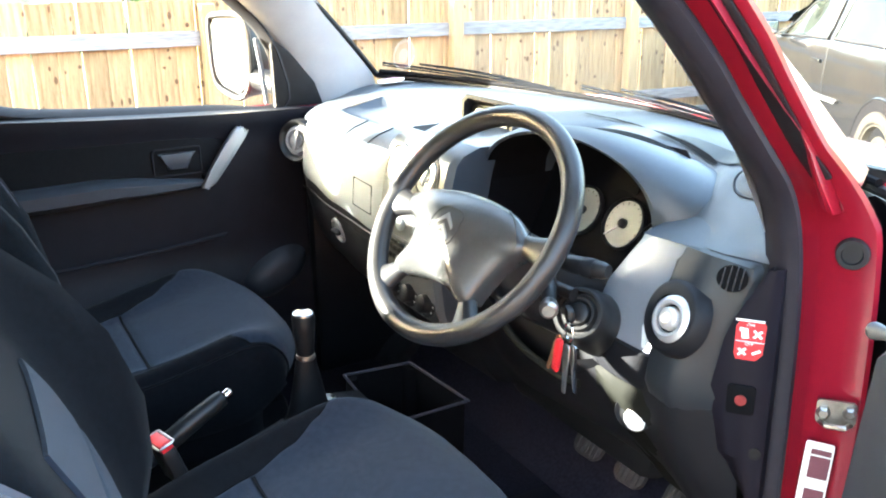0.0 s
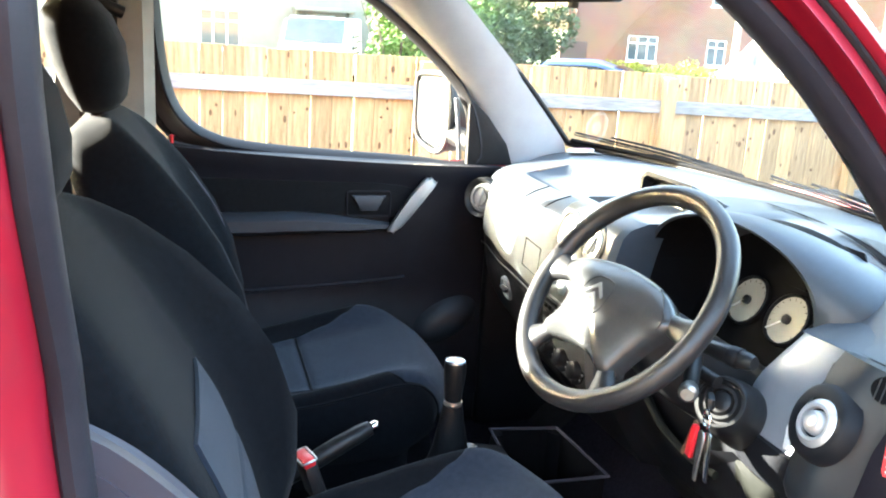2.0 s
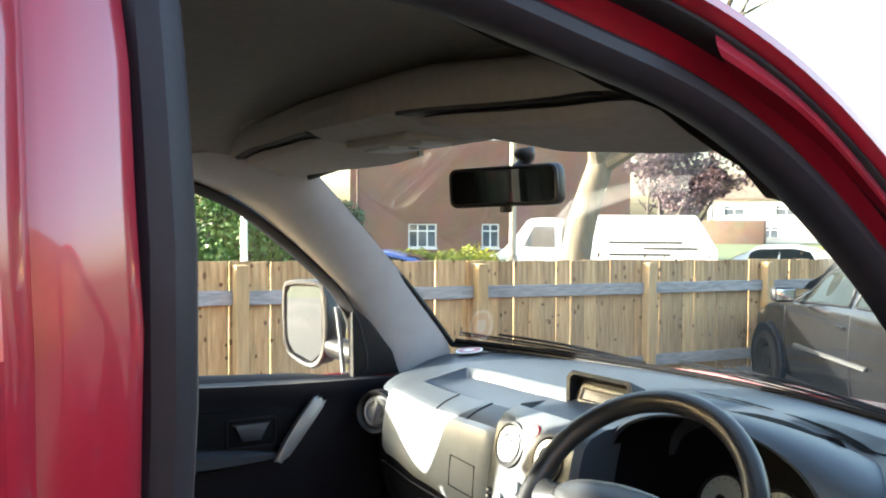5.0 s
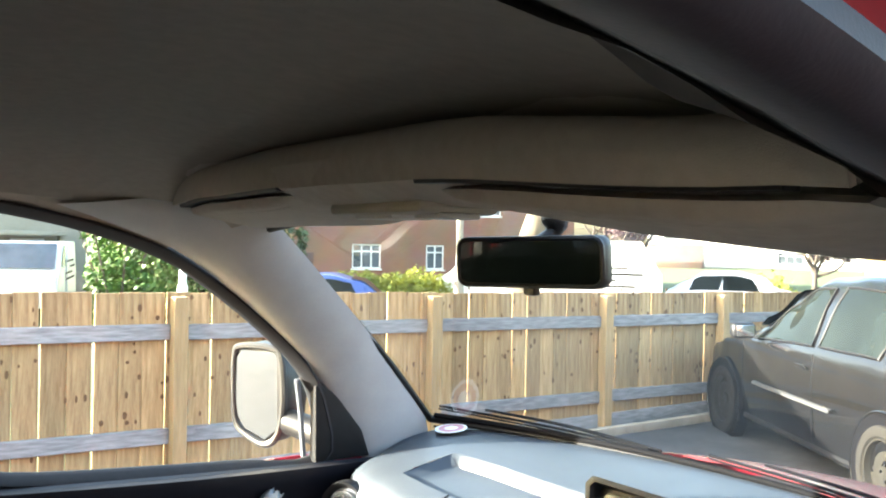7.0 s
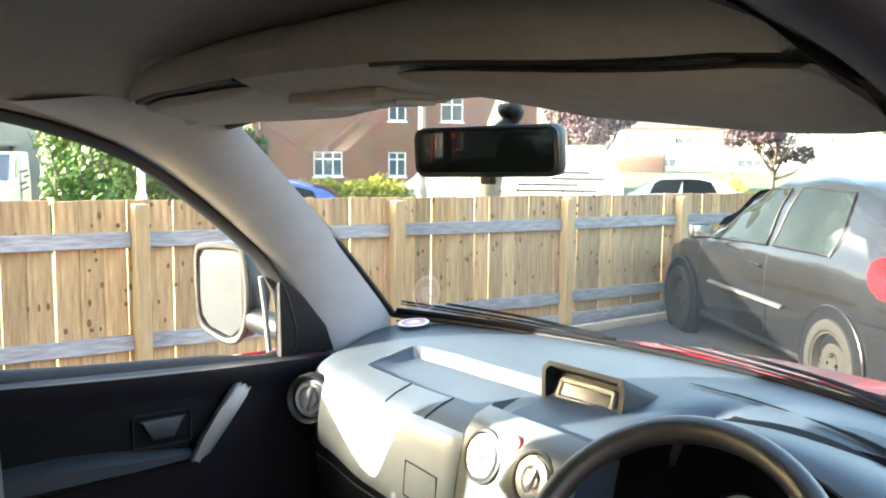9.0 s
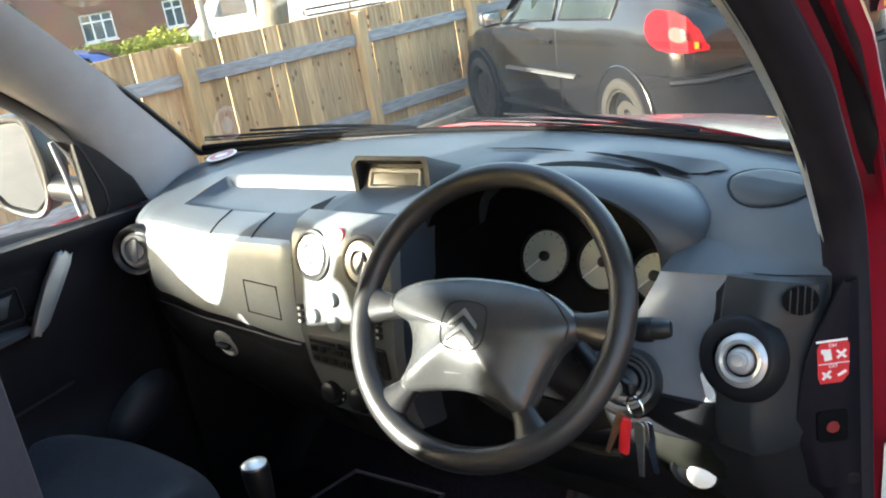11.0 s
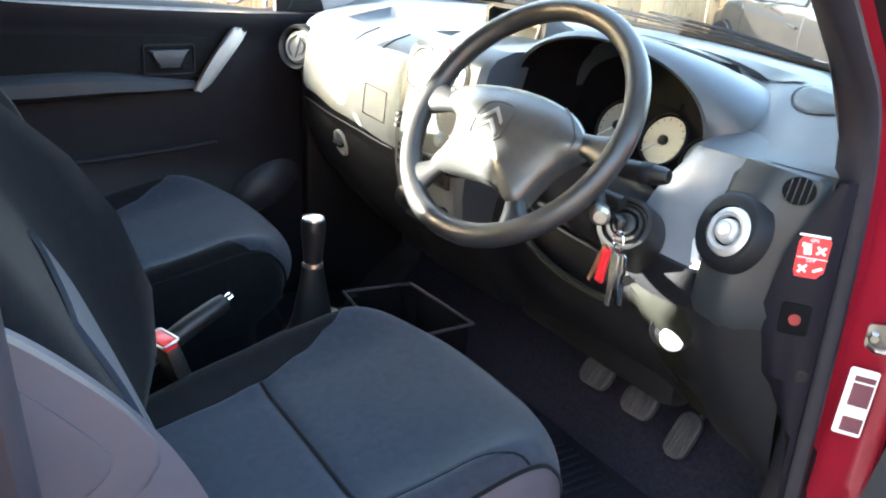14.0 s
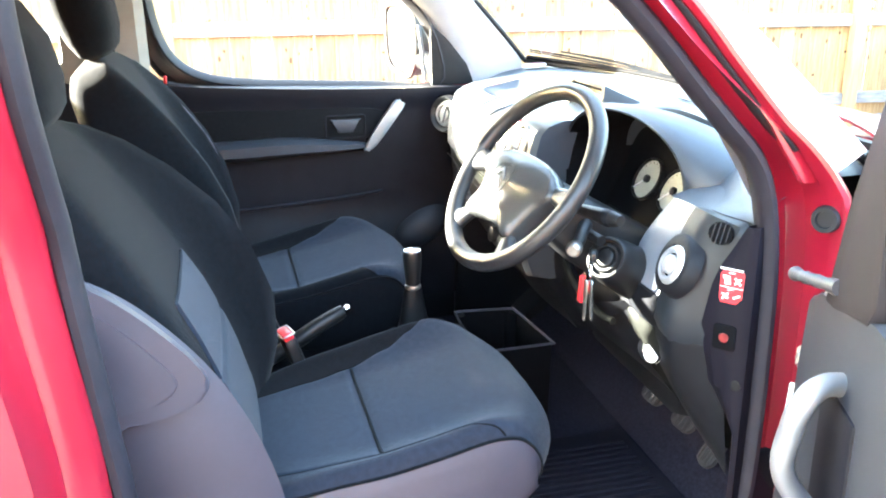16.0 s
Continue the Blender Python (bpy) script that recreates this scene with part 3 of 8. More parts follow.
# light grey front pillar trim, passenger side, and its twin
def apillar(s, dx=0.0):
    L = smooth_path([(-0.790, 0.285, 0.985), (-0.788, 0.225, 1.085), (-0.782, 0.152, 1.192), (-0.775, 0.005, 1.335), (-0.765, -0.13, 1.437), (-0.755, -0.25, 1.488), (-0.745, -0.36, 1.525)], 5)
    R = smooth_path([(-0.800, 0.46, 1.02), (-0.780, 0.43, 1.085), (-0.748, 0.336, 1.195), (-0.692, 0.182, 1.341), (-0.638, 0.021, 1.486), (-0.626, -0.030, 1.519), (-0.64, -0.12, 1.555)], 5)
    def f(u, v):
        i = v * (len(L) - 1)
        k = min(int(i), len(L) - 2)
        a, b = L[k].lerp(L[k + 1], i - k), R[k].lerp(R[k + 1], i - k)
        p = a.lerp(b, u)
        h = math.sin(math.pi * u) ** 0.7
        p = p + Vector((0.022 * h, -0.022 * h, -0.006 * h))
        return (p.x * s + dx * (1 - v), p.y, p.z)
    return sheet(B(), f, 10, 26)


part("pillar_trim", apillar(1), M_PILLAR, van, "light grey plastic windscreen pillar trim")
DL = smooth_path([(lean_x(y) + 0.726 - tumble(z), y, z) for y, z in ((0.285, 1.03), (0.205, 1.145), (0.138, 1.210), (0.043, 1.308), (-0.055, 1.388), (-0.15, 1.448), (-0.25, 1.486))], 5)


def driver_pillar(u, v):
    v = 0.80 * v
    i = v * (len(DL) - 1)
    k = min(int(i), len(DL) - 2)
    a, b = DL[k].lerp(DL[k + 1], i - k), Vector(screen(GLASS_R + 0.002, 0.02 + 0.98 * v))
    return tuple(a.lerp(b, u) + Vector((-0.030 + 0.016 * v, -0.006, 0)) * math.sin(math.pi * u) ** 0.8)


# painted outer face of the front post: from the door shut, over a ridge, in to the windscreen
def front_post(u, v):
    v = 0.02 + 0.98 * v
    i = v * (len(DL) - 1)
    k = min(int(i), len(DL) - 2)
    d = (DL[k + 1] - DL[k]).normalized()
    q = DL[k].lerp(DL[k + 1], i - k)
    a = q + Vector((0.048, 0, 0)) + Vector((0, -d.z, d.y)).normalized() * -0.052
    b = Vector(screen(GLASS_R + 0.004, 0.02 + 0.98 * v)) + Vector((0.004, 0.004, 0.004))
    ridge = Vector((q.x + 0.052, q.y + lerp_table([(0.0, 0.086), (0.12, 0.070), (0.26, 0.048), (0.46, 0.030), (1.0, 0.026)], v)[0], q.z + 0.020))
    mid = ridge * 2 - (a + b) * 0.5
    return tuple(a.lerp(mid, u).lerp(mid.lerp(b, u), u))


part("front_post", sheet(B(), front_post, 8, 26), M_RED, van, "red painted windscreen post")
part("pillar_trim", sheet(B(), driver_pillar, 8, 26), M_PILLAR, van, "light grey plastic windscreen pillar trim")

# headliner and header
def liner(u, v):
    x = -0.73 + 1.46 * u
    y = -0.13 - 2.22 * v
    e = abs(2 * u - 1)
    drop = 0.045 * max(0, 1 - (v * 2.22) / 0.32) ** 1.5
    return (x, y, 1.622 + 0.010 * math.sin(math.pi * v) - drop - 0.080 * e ** 4)


# ceiling shade is put into the cloth colour
head = part("headliner", sheet(B(), liner, 44, 44, 0.006), M_HEAD_DIM, van, "grey-beige cloth headliner")


def shelf_y(x):
    """Rear face of the overhead shelf, drawn forward at the passenger's side."""
    return lerp_table([(-0.76, -0.170), (-0.40, -0.205), (-0.087, -0.225), (0.228, -0.243), (0.45, -0.248), (0.70, -0.238)], x)[0]


def shelf_z(x):
    """Its lower edge, falling towards the driver's door."""
    return lerp_table([(-0.76, 1.526), (-0.40, 1.534), (-0.087, 1.535), (0.228, 1.528), (0.62, 1.508), (0.70, 1.503)], x)[0]


def header(u, v):
    x = -0.765 + 1.465 * u
    t = ws_top(x * 0.90)
    y = shelf_y(x) + 0.006 + (t.y - shelf_y(x) - 0.006) * v
    z0 = shelf_z(x) + 0.004
    return (x, y, z0 + (t.z - 0.012 - z0) * v + 0.004 * math.sin(math.pi * v))


part("header_panel", sheet(B(), header, 30, 10, 0.004), M_HEAD, van, "grey-beige header above the windscreen")


def shelf_face(u, v):
    x = -0.755 + 1.42 * u
    a = math.pi * v
    lift = 0.046 - 0.012 * max(0, (x - 0.35) / 0.3)
    return (x, shelf_y(x) + 0.020 * v ** 2 + 0.012 * max(0, v - 0.85) / 0.15 - 0.007 * math.sin(a), shelf_z(x) + lift * math.sin(a / 2) - 0.006 * max(0, v - 0.85) / 0.15)


part("overhead_shelf", sheet(B(), shelf_face, 36, 10, 0.006), M_HEAD, van, "padded rear lip of the overhead shelf")
# console in the middle of the header, between the visors
rings = []
for y, z, th in ((-0.246, 1.556, 0.004), (-0.236, 1.530, 0.010), (-0.205, 1.514, 0.016), (-0.15, 1.507, 0.018), (-0.09, 1.505, 0.018), (-0.045, 1.508, 0.014), (-0.015, 1.516, 0.006)):
    rings.append([(0.070 + 0.170 * math.copysign(abs(math.cos(a)) ** 0.55, math.cos(a)), y + 0.02 * (1 - abs(math.sin(a))) * (y < -0.2), z + th * (1 - max(0, math.sin(a)) ** 0.6)) for a in [math.pi * j / 16 for j in range(17)]])
part("header_console", loft(B(), rings, closed=False), M_HEAD, van, "rounded cloth console between the visors")
# upper side trim, passenger side
part("cant_rail_trim", sheet(B(), lambda u, v: (-0.790 + 0.090 * v + 0.012 * math.sin(math.pi * v), -0.675 + 0.52 * u, lerp_table([(-0.675, 1.530), (-0.56, 1.538), (-0.44, 1.523), (-0.30, 1.492), (-0.155, 1.44)], -0.675 + 0.52 * u)[0] * (1 - v) + 1.562 * v), 16, 6), M_HEAD, van, "grey-beige roof rail trim")
def driver_rail(u, v):
    y = -0.66 + 0.60 * u
    zs = lerp_table([(-0.64, 1.51), (-0.615, 1.532), (-0.55, 1.538), (-0.47, 1.532), (-0.36, 1.511), (-0.25, 1.488), (-0.15, 1.451), (-0.08, 1.41)], y)[0]
    xi, zi = lerp_table([(-0.66, 0.672, 1.578), (-0.45, 0.648, 1.566), (-0.26, 0.592, 1.548), (-0.15, 0.575, 1.528), (-0.06, 0.59, 1.512)], y)
    xo = lean_x(y) + 0.712 - tumble(zs)
    return (xo + (xi - xo) * v, y, zs + (max(zs, zi) - zs) * v ** 0.7)


# header beige at a quarter strength: the rail's shade is painted in
part("cant_rail_trim", sheet(B(), driver_rail, 18, 8), mat("shaded_rail_trim", (0.07, 0.064, 0.058), 0.9, 0, 0.15, 40, 0.2, 800, spec=0.1), van, "roof rail trim above the driver's door, shade in its colour")
# bulging roof moulding behind the front seats
bm = B()
rings = []
for k in range(13):
    t = k / 12
    x = -0.76 + 0.56 * t
    w = 0.17 * (1 - 0.35 * t ** 3)
    h = 0.105 * (1 - t ** 1.5) + 0.002
    rings.append([(x, -0.83 + w * math.cos(a), 1.625 - h * max(0, math.sin(a)) ** 0.7) for a in [math.pi * j / 14 for j in range(15)]])
part("roof_moulding", loft(bm, rings, closed=False), M_HEAD_DIM, van, "bulging cloth roof moulding with a stitched seam")
part("moulding_seam", tube(B(), smooth_path([(0.16, -0.712, 1.624), (-0.07, -0.706, 1.624), (-0.17, -0.692, 1.623), (-0.29, -0.670, 1.620), (-0.39, -0.652, 1.616)], 5), 0.0035, 6), M_TRIMB, van)

# passenger door pillar trim with belt
part("pillar_trim", loft(B(), [[(-0.795, -0.640, z), (-0.760, -0.636, z), (-0.737, -0.66, z), (-0.735, -0.78, z), (-0.745, -0.80, z), (-0.79, -0.80, z)] for z in (0.35, 0.9, 1.02, 1.3, 1.5, 1.56)], closed=False), M_BTRIM, van, "beige centre pillar trim")
part("pillar_gap", box(B(), (-0.738, -0.775, 1.28), (0.006, 0.022, 0.50), 0.003), M_TRIMB, van)
part("rear_side_trim", loft(B(), [[(-0.79, -0.800, z), (-0.755, -0.805, z), (-0.748, -0.83, z), (-0.755, -0.856 - 0.03 * (z < 1.1), z), (-0.80, -0.864 - 0.03 * (z < 1.1), z)] for z in (0.9, 1.06, 1.12, 1.4, 1.50, 1.57)], closed=False), M_BTRIM, van, "beige post beside the rear side window")
part("rear_side_trim", box(B(), (-0.765, -1.09, 0.98), (0.05, 0.50, 0.16), 0.015), M_DOORT, van, "dark sill of the rear side window")
g = part("rear_side_glass", loft(B(), [[(-0.815, y, z) for z in (1.04, 1.56)] for y in (-0.84, -1.775)], closed=False), M_GLASS, van, "clear rear side window", smooth=False)
g.visible_shadow = False
part("rear_side_trim", box(B(), (-0.76, -1.55, 0.65), (0.05, 1.45, 0.75), 0.02), M_DOORT, van)
part("rear_side_trim", box(B(), (0.76, -1.55, 0.65), (0.05, 1.45, 0.75), 0.02), M_DOORT, van)
part("rear_liner", box(B(), (0.785, -1.98, 1.32), (0.02, 0.84, 0.60), 0.005), M_TRIMB, van, "dark liner behind the rear side window")
part("rear_liner", box(B(), (-0.752, -2.16, 1.18), (0.02, 0.44, 0.32), 0.005), M_TRIMB, van, "dark liner below the quarter window")
# unseen backing of the pillar that bounds the sun patch
part("rear_liner", box(B(), (-0.745, -1.845, 1.30), (0.02, 0.13, 0.56), 0.005), M_TRIMB, van, "unseen dark backing of the rear pillar")
belt = thing("seat_belt", (-0.715, -0.73, 0.5), "black seat belt with a shoulder guide on the pillar", "seat belt")
bm = B()
box(bm, (-0.722, -0.735, 1.370), (0.035, 0.05, 0.055), 0.012)
part("belt_guide", bm, M_BLACK, belt, "black plastic belt guide")
part("belt_loop", tube(B(), [(-0.705, -0.765, 1.380), (-0.695, -0.735, 1.360), (-0.705, -0.70, 1.345)], 0.014, 10), M_BLACK, belt)
part("height_button", box(B(), (-0.728, -0.735, 1.43), (0.012, 0.028, 0.020), 0.004), M_BLACK, belt)
bm = B()
loft(bm, [[Vector(p) + Vector(q) for q in ((-0.001, -0.023, 0), (-0.001, 0.023, 0), (0.001, 0.023, 0), (0.001, -0.023, 0))] for p in ((-0.700, -0.735, 1.345), (-0.715, -0.75, 0.55))])
part("webbing", bm, M_TRIMB, belt)

# floor pan, mat, firewall, tunnel, sill
part("floor_pan", box(B(), (0, -0.85, 0.245), (1.50, 3.0, 0.05), 0.01), M_CARPET, van, "dark carpeted floor")
part("toe_board", sheet(B(), lambda u, v: (-0.72 + 1.44 * u, 0.42 + 0.26 * v, 0.27 + 0.42 * v ** 1.6), 4, 10, -0.02), M_CARPET, van, "dark carpet rising below the dashboard")
part("sill_trim", box(B(), (-0.755, -0.15, 0.33), (0.05, 1.10, 0.20), 0.02), M_LOW, van, "dark sill trim")
part("bulkhead", box(B(), (0, 0.72, 0.72), (1.5, 0.02, 0.62)), M_TRIMB, van)
part("sill", box(B(), (0.775, -0.17, 0.29), (0.14, 1.0, 0.10), 0.02), M_RED, van, "red door sill")
part("kick_trim", box(B(), (-0.72, 0.36, 0.60), (0.05, 0.30, 0.68), 0.02), M_LOW, van)
part("kick_trim", box(B(), (0.675, 0.42, 0.42), (0.05, 0.18, 0.34), 0.02), M_LOW, van)
for x in (-0.74, 0.74):
    for y in (0.62, -2.0):
        wheel = part("wheel", lathe(B(), [(0.0, 0.02), (0.14, 0.02), (0.19, 0.0), (0.20, 0.02), (0.28, 0.01), (0.30, -0.02), (0.30, -0.15), (0.28, -0.18), (0.0, -0.18)], Matrix.Translation((x + math.copysign(0.06, x), y, GROUND + 0.30)) @ Matrix.Rotation(radians(90 if x > 0 else -90), 4, "Y"), 32), M_SEAL, van, "black tyre")

# ---- interior wing mirror outside the passenger door ----
mirror = thing("wing_mirror", (-0.87, 0.16, 1.05), "large upright door mirror with a dark rim", "mirror")
Mm = facing((-0.985, 0.115, 1.115), (0.42, -0.90, -0.03)) @ Matrix.Diagonal((1.0, 1.04, 1, 1))
bm = prism(B(), [(x * 1.0, y) for x, y in [(-0.070, -0.02), (-0.066, 0.088), (-0.045, 0.108), (0.05, 0.108), (0.070, 0.09), (0.080, 0.0), (0.066, -0.075), (0.025, -0.108), (-0.045, -0.085), (-0.064, -0.06)]], -0.085, Mm, 0.012, 3)
part("housing", bm, M_BLACK, mirror, "black mirror housing")
outl = smooth_path([Mm @ Vector((x, y, 0.004)) for x, y in [(-0.070, -0.02), (-0.068, 0.080), (-0.045, 0.104), (0.05, 0.106), (0.072, 0.085), (0.080, 0.0), (0.066, -0.075), (0.025, -0.106), (-0.045, -0.085), (-0.066, -0.06)]], 4, True)
part("rim", tube(B(), outl, 0.0085, 8, True), M_BLACK, mirror, "dark grey mirror rim")
mm = Mm @ Matrix.Rotation(radians(3), 4, "Y")
part("mirror_glass", prism(B(), [(x * 0.95, y * 0.96) for x, y in [(-0.066, -0.02), (-0.062, 0.082), (-0.045, 0.100), (0.05, 0.100), (0.066, 0.085), (0.074, 0.0), (0.060, -0.072), (0.022, -0.100), (-0.040, -0.080), (-0.060, -0.055)]], 0.002, mm @ Matrix.Translation((0, 0, 0.001))), M_MIRDIM, mirror, "mirror glass tinted dark to dim its reflection", smooth=False)
part("arm", tube(B(), smooth_path([(-0.80, 0.215, 1.04), (-0.86, 0.19, 1.05), (-0.92, 0.165, 1.06)], 4), [0.035, 0.034, 0.033, 0.032, 0.031, 0.03, 0.03, 0.03, 0.03], 10), M_BLACK, mirror)


# ---- dashboard ----
dash = thing("dashboard", (0, 0.3, 0.5), "dark grey-blue moulded dashboard with lighter grey panels", "dashboard")

# rows of x, then y and z down the face: screen edge, crown, lip, face, belly, lower face, underside
DASH = [
    # x      y0    z0     y1    z1     y2    z2     y3     z3     y4    z4     y5    z5     y6    z6
    (-0.76, 0.470, 1.045, 0.37, 1.030, 0.275, 0.985, 0.245, 0.940, 0.245, 0.860, 0.265, 0.720, 0.36, 0.60),
    (-0.70, 0.525, 1.050, 0.39, 1.040, 0.235, 1.005, 0.195, 0.945, 0.195, 0.850, 0.225, 0.720, 0.33, 0.59),
    (-0.62, 0.575, 1.052, 0.41, 1.046, 0.220, 1.005, 0.180, 0.940, 0.175, 0.840, 0.205, 0.715, 0.30, 0.58),
    (-0.40, 0.640, 1.054, 0.43, 1.050, 0.205, 1.005, 0.160, 0.935, 0.155, 0.830, 0.190, 0.710, 0.28, 0.57),
    (-0.14, 0.675, 1.056, 0.43, 1.055, 0.195, 1.015, 0.150, 0.945, 0.145, 0.820, 0.180, 0.700, 0.27, 0.56),
    (0.080, 0.682, 1.058, 0.46, 1.062, 0.235, 1.030, 0.180, 0.950, 0.170, 0.820, 0.200, 0.700, 0.28, 0.56),
    (0.120, 0.678, 1.058, 0.50, 1.064, 0.440, 1.020, 0.420, 0.900, 0.245, 0.830, 0.230, 0.690, 0.32, 0.56),
    (0.43, 0.640, 1.056, 0.49, 1.060, 0.430, 1.005, 0.420, 0.890, 0.240, 0.830, 0.235, 0.680, 0.34, 0.56),
    (0.52, 0.600, 1.054, 0.43, 1.056, 0.332, 0.994, 0.265, 0.960, 0.220, 0.800, 0.240, 0.690, 0.33, 0.56),
    (0.62, 0.545, 1.052, 0.41, 1.053, 0.312, 1.000, 0.255, 0.965, 0.205, 0.800, 0.225, 0.690, 0.30, 0.56),
    (0.70, 0.490, 1.050, 0.40, 1.044, 0.312, 1.006, 0.288, 0.960, 0.272, 0.800, 0.275, 0.690, 0.29, 0.55),
    (0.728, 0.455, 1.045, 0.39, 1.030, 0.325, 0.990, 0.305, 0.960, 0.300, 0.800, 0.300, 0.690, 0.31, 0.55),
]


def dash_face(x):
    """Fourteen y, z pairs down the face at x, smoothed."""
    v = lerp_table(DASH, x)
    P = smooth_path([(0, v[2 * k], v[2 * k + 1]) for k in range(7)], 5)
    return [(x, p.y, p.z) for p in P]


xs = [-0.76 + 1.452 * k / 74 for k in range(75)]
rows = [dash_face(x) for x in xs]


def dash_at(x, z, off=0.0):
    """The place on the dashboard's face at x and height z, and a normal."""
    F = [Vector(p) for p in dash_face(x)]
    for a, b in zip(F, F[1:]):
        if b.z <= z <= a.z:
            t = (a.z - z) / max(1e-6, a.z - b.z)
            nrm = Vector((0, -(a.z - b.z), (a.y - b.y))).normalized()
            return a.lerp(b, t) + nrm * off, nrm
    return F[-1], Vector((0, -1, 0))


def strip(x0, x1, k0, k1, off=0.0, nx=24):
    """A band of the face between rows k0 and k1, lifted by off and closed round its edge."""
    bm = B()
    rr = []
    for i in range(nx + 1):
        x = x0 + (x1 - x0) * i / nx
        F = [Vector(p) for p in dash_face(x)][k0:k1 + 1]
        out = []
        for j, p in enumerate(F):
            a, b = F[max(j - 1, 0)], F[min(j + 1, len(F) - 1)]
            n = Vector((0, -(a.z - b.z), a.y - b.y)).normalized()
            o = off if 0 < j < len(F) - 1 and 0 < i < nx else -0.002
            out.append(p + n * o)
        rr.append(out)
    return loft(bm, rr, closed=False)


TX0, TX1 = 10, 33      # columns of the pad that the open tray takes
bm = loft(B(), [r[:14] for r in rows], closed=False)
kb = [k for k in range(14) if 0.225 < rows[20][k][1] < 0.42]
K0, K1 = kb[0], kb[-1]
cut = [f for f in bm.faces if rows[TX0][0][0] < f.calc_center_median().x < rows[TX1][0][0] and rows[20][K1][1] - 0.06 < f.calc_center_median().y and any(min((v.co - Vector(rows[i][k])).length for v in f.verts) < 1e-4 for i in range(TX0, TX1 + 1) for k in range(K0, K1 + 1)) and all(any((v.co - Vector(rows[i][k])).length < 1e-4 for i in range(TX0, TX1 + 1) for k in range(K0, K1 + 1)) for v in f.verts)]
bmesh.ops.delete(bm, geom=cut, context="FACES")
part("top_pad", bm, M_PAD, dash, "grained dark grey-blue dash pad")
part("fascia", loft(B(), [r[13:22] for r in rows], closed=False), M_LOW, dash)
part("lower_panel", loft(B(), [r[21:] for r in rows], closed=False), M_LOW, dash, "black lower dashboard")
part("glovebox_panel", strip(-0.635, -0.125, 11, 20, 0.008, 30), M_GREY, dash, "smooth mid grey panel above the glovebox")
part("glovebox_lid", strip(-0.63, -0.125, 21, 28, 0.006, 30), M_LOW, dash, "black glovebox lid")
part("panel_line", tube(B(), [dash_at(x, 0.826, 0.010)[0] for x in [-0.63 + 0.5 * k / 16 for k in range(17)]], 0.0022, 6), M_TRIMB, dash)
bm = B()
pr = [dash_at(x, z, 0.0092)[0] for x, z in ((-0.262, 0.925), (-0.165, 0.925), (-0.165, 0.868), (-0.262, 0.868))]
tube(bm, pr + [pr[0]], 0.0012, 5)
part("label_recess", bm, M_LOWG, dash, "shallow moulded square on the panel")
# glovebox catch
p, n = dash_at(-0.402, 0.770, 0.004)
knob = part("glovebox_catch", lathe(B(), [(0.030, 0.0), (0.030, 0.006), (0.026, 0.008), (0.022, 0.004), (0.0, 0.003)], facing(p, n), 28), M_GREY, dash, "round grey glovebox catch")
part("finger_bar", box(B(), p + n * 0.010, (0.040, 0.010, 0.014), 0.004, facing((0, 0, 0), n).to_3x3().to_4x4() @ Matrix.Rotation(radians(0), 4, "X")), M_LOW, knob)
# open tray in the pad, passenger side
rings = []
for i in range(TX0, TX1 + 1):
    A, Z = Vector(rows[i][K0]), Vector(rows[i][K1])
    deep = 0.015 if TX0 < i < TX1 else 0.0
    if i in (TX0 + 1, TX1 - 1):
        deep = 0.011
    out = [A, A + Vector((0, -0.004, -deep * 0.25))]
    for k in range(7):
        p = A.lerp(Z, 0.10 + 0.84 * k / 6)
        out.append(Vector((p.x, p.y, rows[i][K0][2] + (rows[i][K1][2] - rows[i][K0][2]) * (0.35 + 0.6 * k / 6) - deep)) if deep else p)
    out += [Z + Vector((0, 0.004, -deep * 0.3)), Z]
    rings.append(out)
tray = part("tray", loft(B(), rings, closed=False), M_PAD, dash, "shallow open tray in the dash pad")
for i in (TX0 + 9, TX0 + 16):
    part("tray_rib", tube(B(), [Vector(rows[i][k]) + Vector((0, 0, 0.0008)) for k in range(K1, min(14, K1 + 5))], 0.0016, 6), M_LOW, tray)

# side vents and round vents: black ring, bright louvre disc, centre bar
def round_vent(name, at, nrm, r, ring_mat, disc_mat, label, ring_w=0.012, proud=0.014):
    M = facing(at, nrm)
    v = part(name, lathe(B(), [(r * 0.70, -0.004), (r - ring_w, 0.004), (r - ring_w * 0.6, proud * 0.8), (r - ring_w * 0.2, proud), (r, proud * 0.4), (r + 0.002, -0.012)], M, 40), ring_mat, dash, label)
    part("louvre_disc", lathe(B(), [(0.0, 0.009), (r * 0.34, 0.009), (r * 0.36, 0.003), (r * 0.48, 0.003), (r * 0.50, 0.010), (r * 0.62, 0.010), (r * 0.66, 0.002), (r * 0.75, 0.0)], M, 40), disc_mat, v, "ringed air louvre")
    part("louvre_bar", box(B(), M @ Vector((0, 0, 0.011)), (r * 0.95, r * 0.20, 0.006), 0.002, M.to_3x3().to_4x4() @ Matrix.Rotation(radians(78), 4, "Z")), disc_mat, v)
    return v


round_vent("side_vent", (-0.659, 0.172, 0.934), (0.50, -0.84, 0.16), 0.052, M_BLACK, M_SILV, "round side air vent in a black ring")
M_KNOB = mat("grey_ringed_plastic", (0.50, 0.505, 0.51), 0.28, 0.45, 0.1, 40)
# dark round boss and bright vent on the driver's side
Mr = facing((0.607, 0.212, 0.904), (-0.10, -0.92, 0.40))
boss = part("vent_boss", lathe(B(), [(0.030, 0.004), (0.044, 0.004), (0.050, 0.0), (0.056, -0.020)], Mr, 44), M_LOW, dash, "black round vent surround")
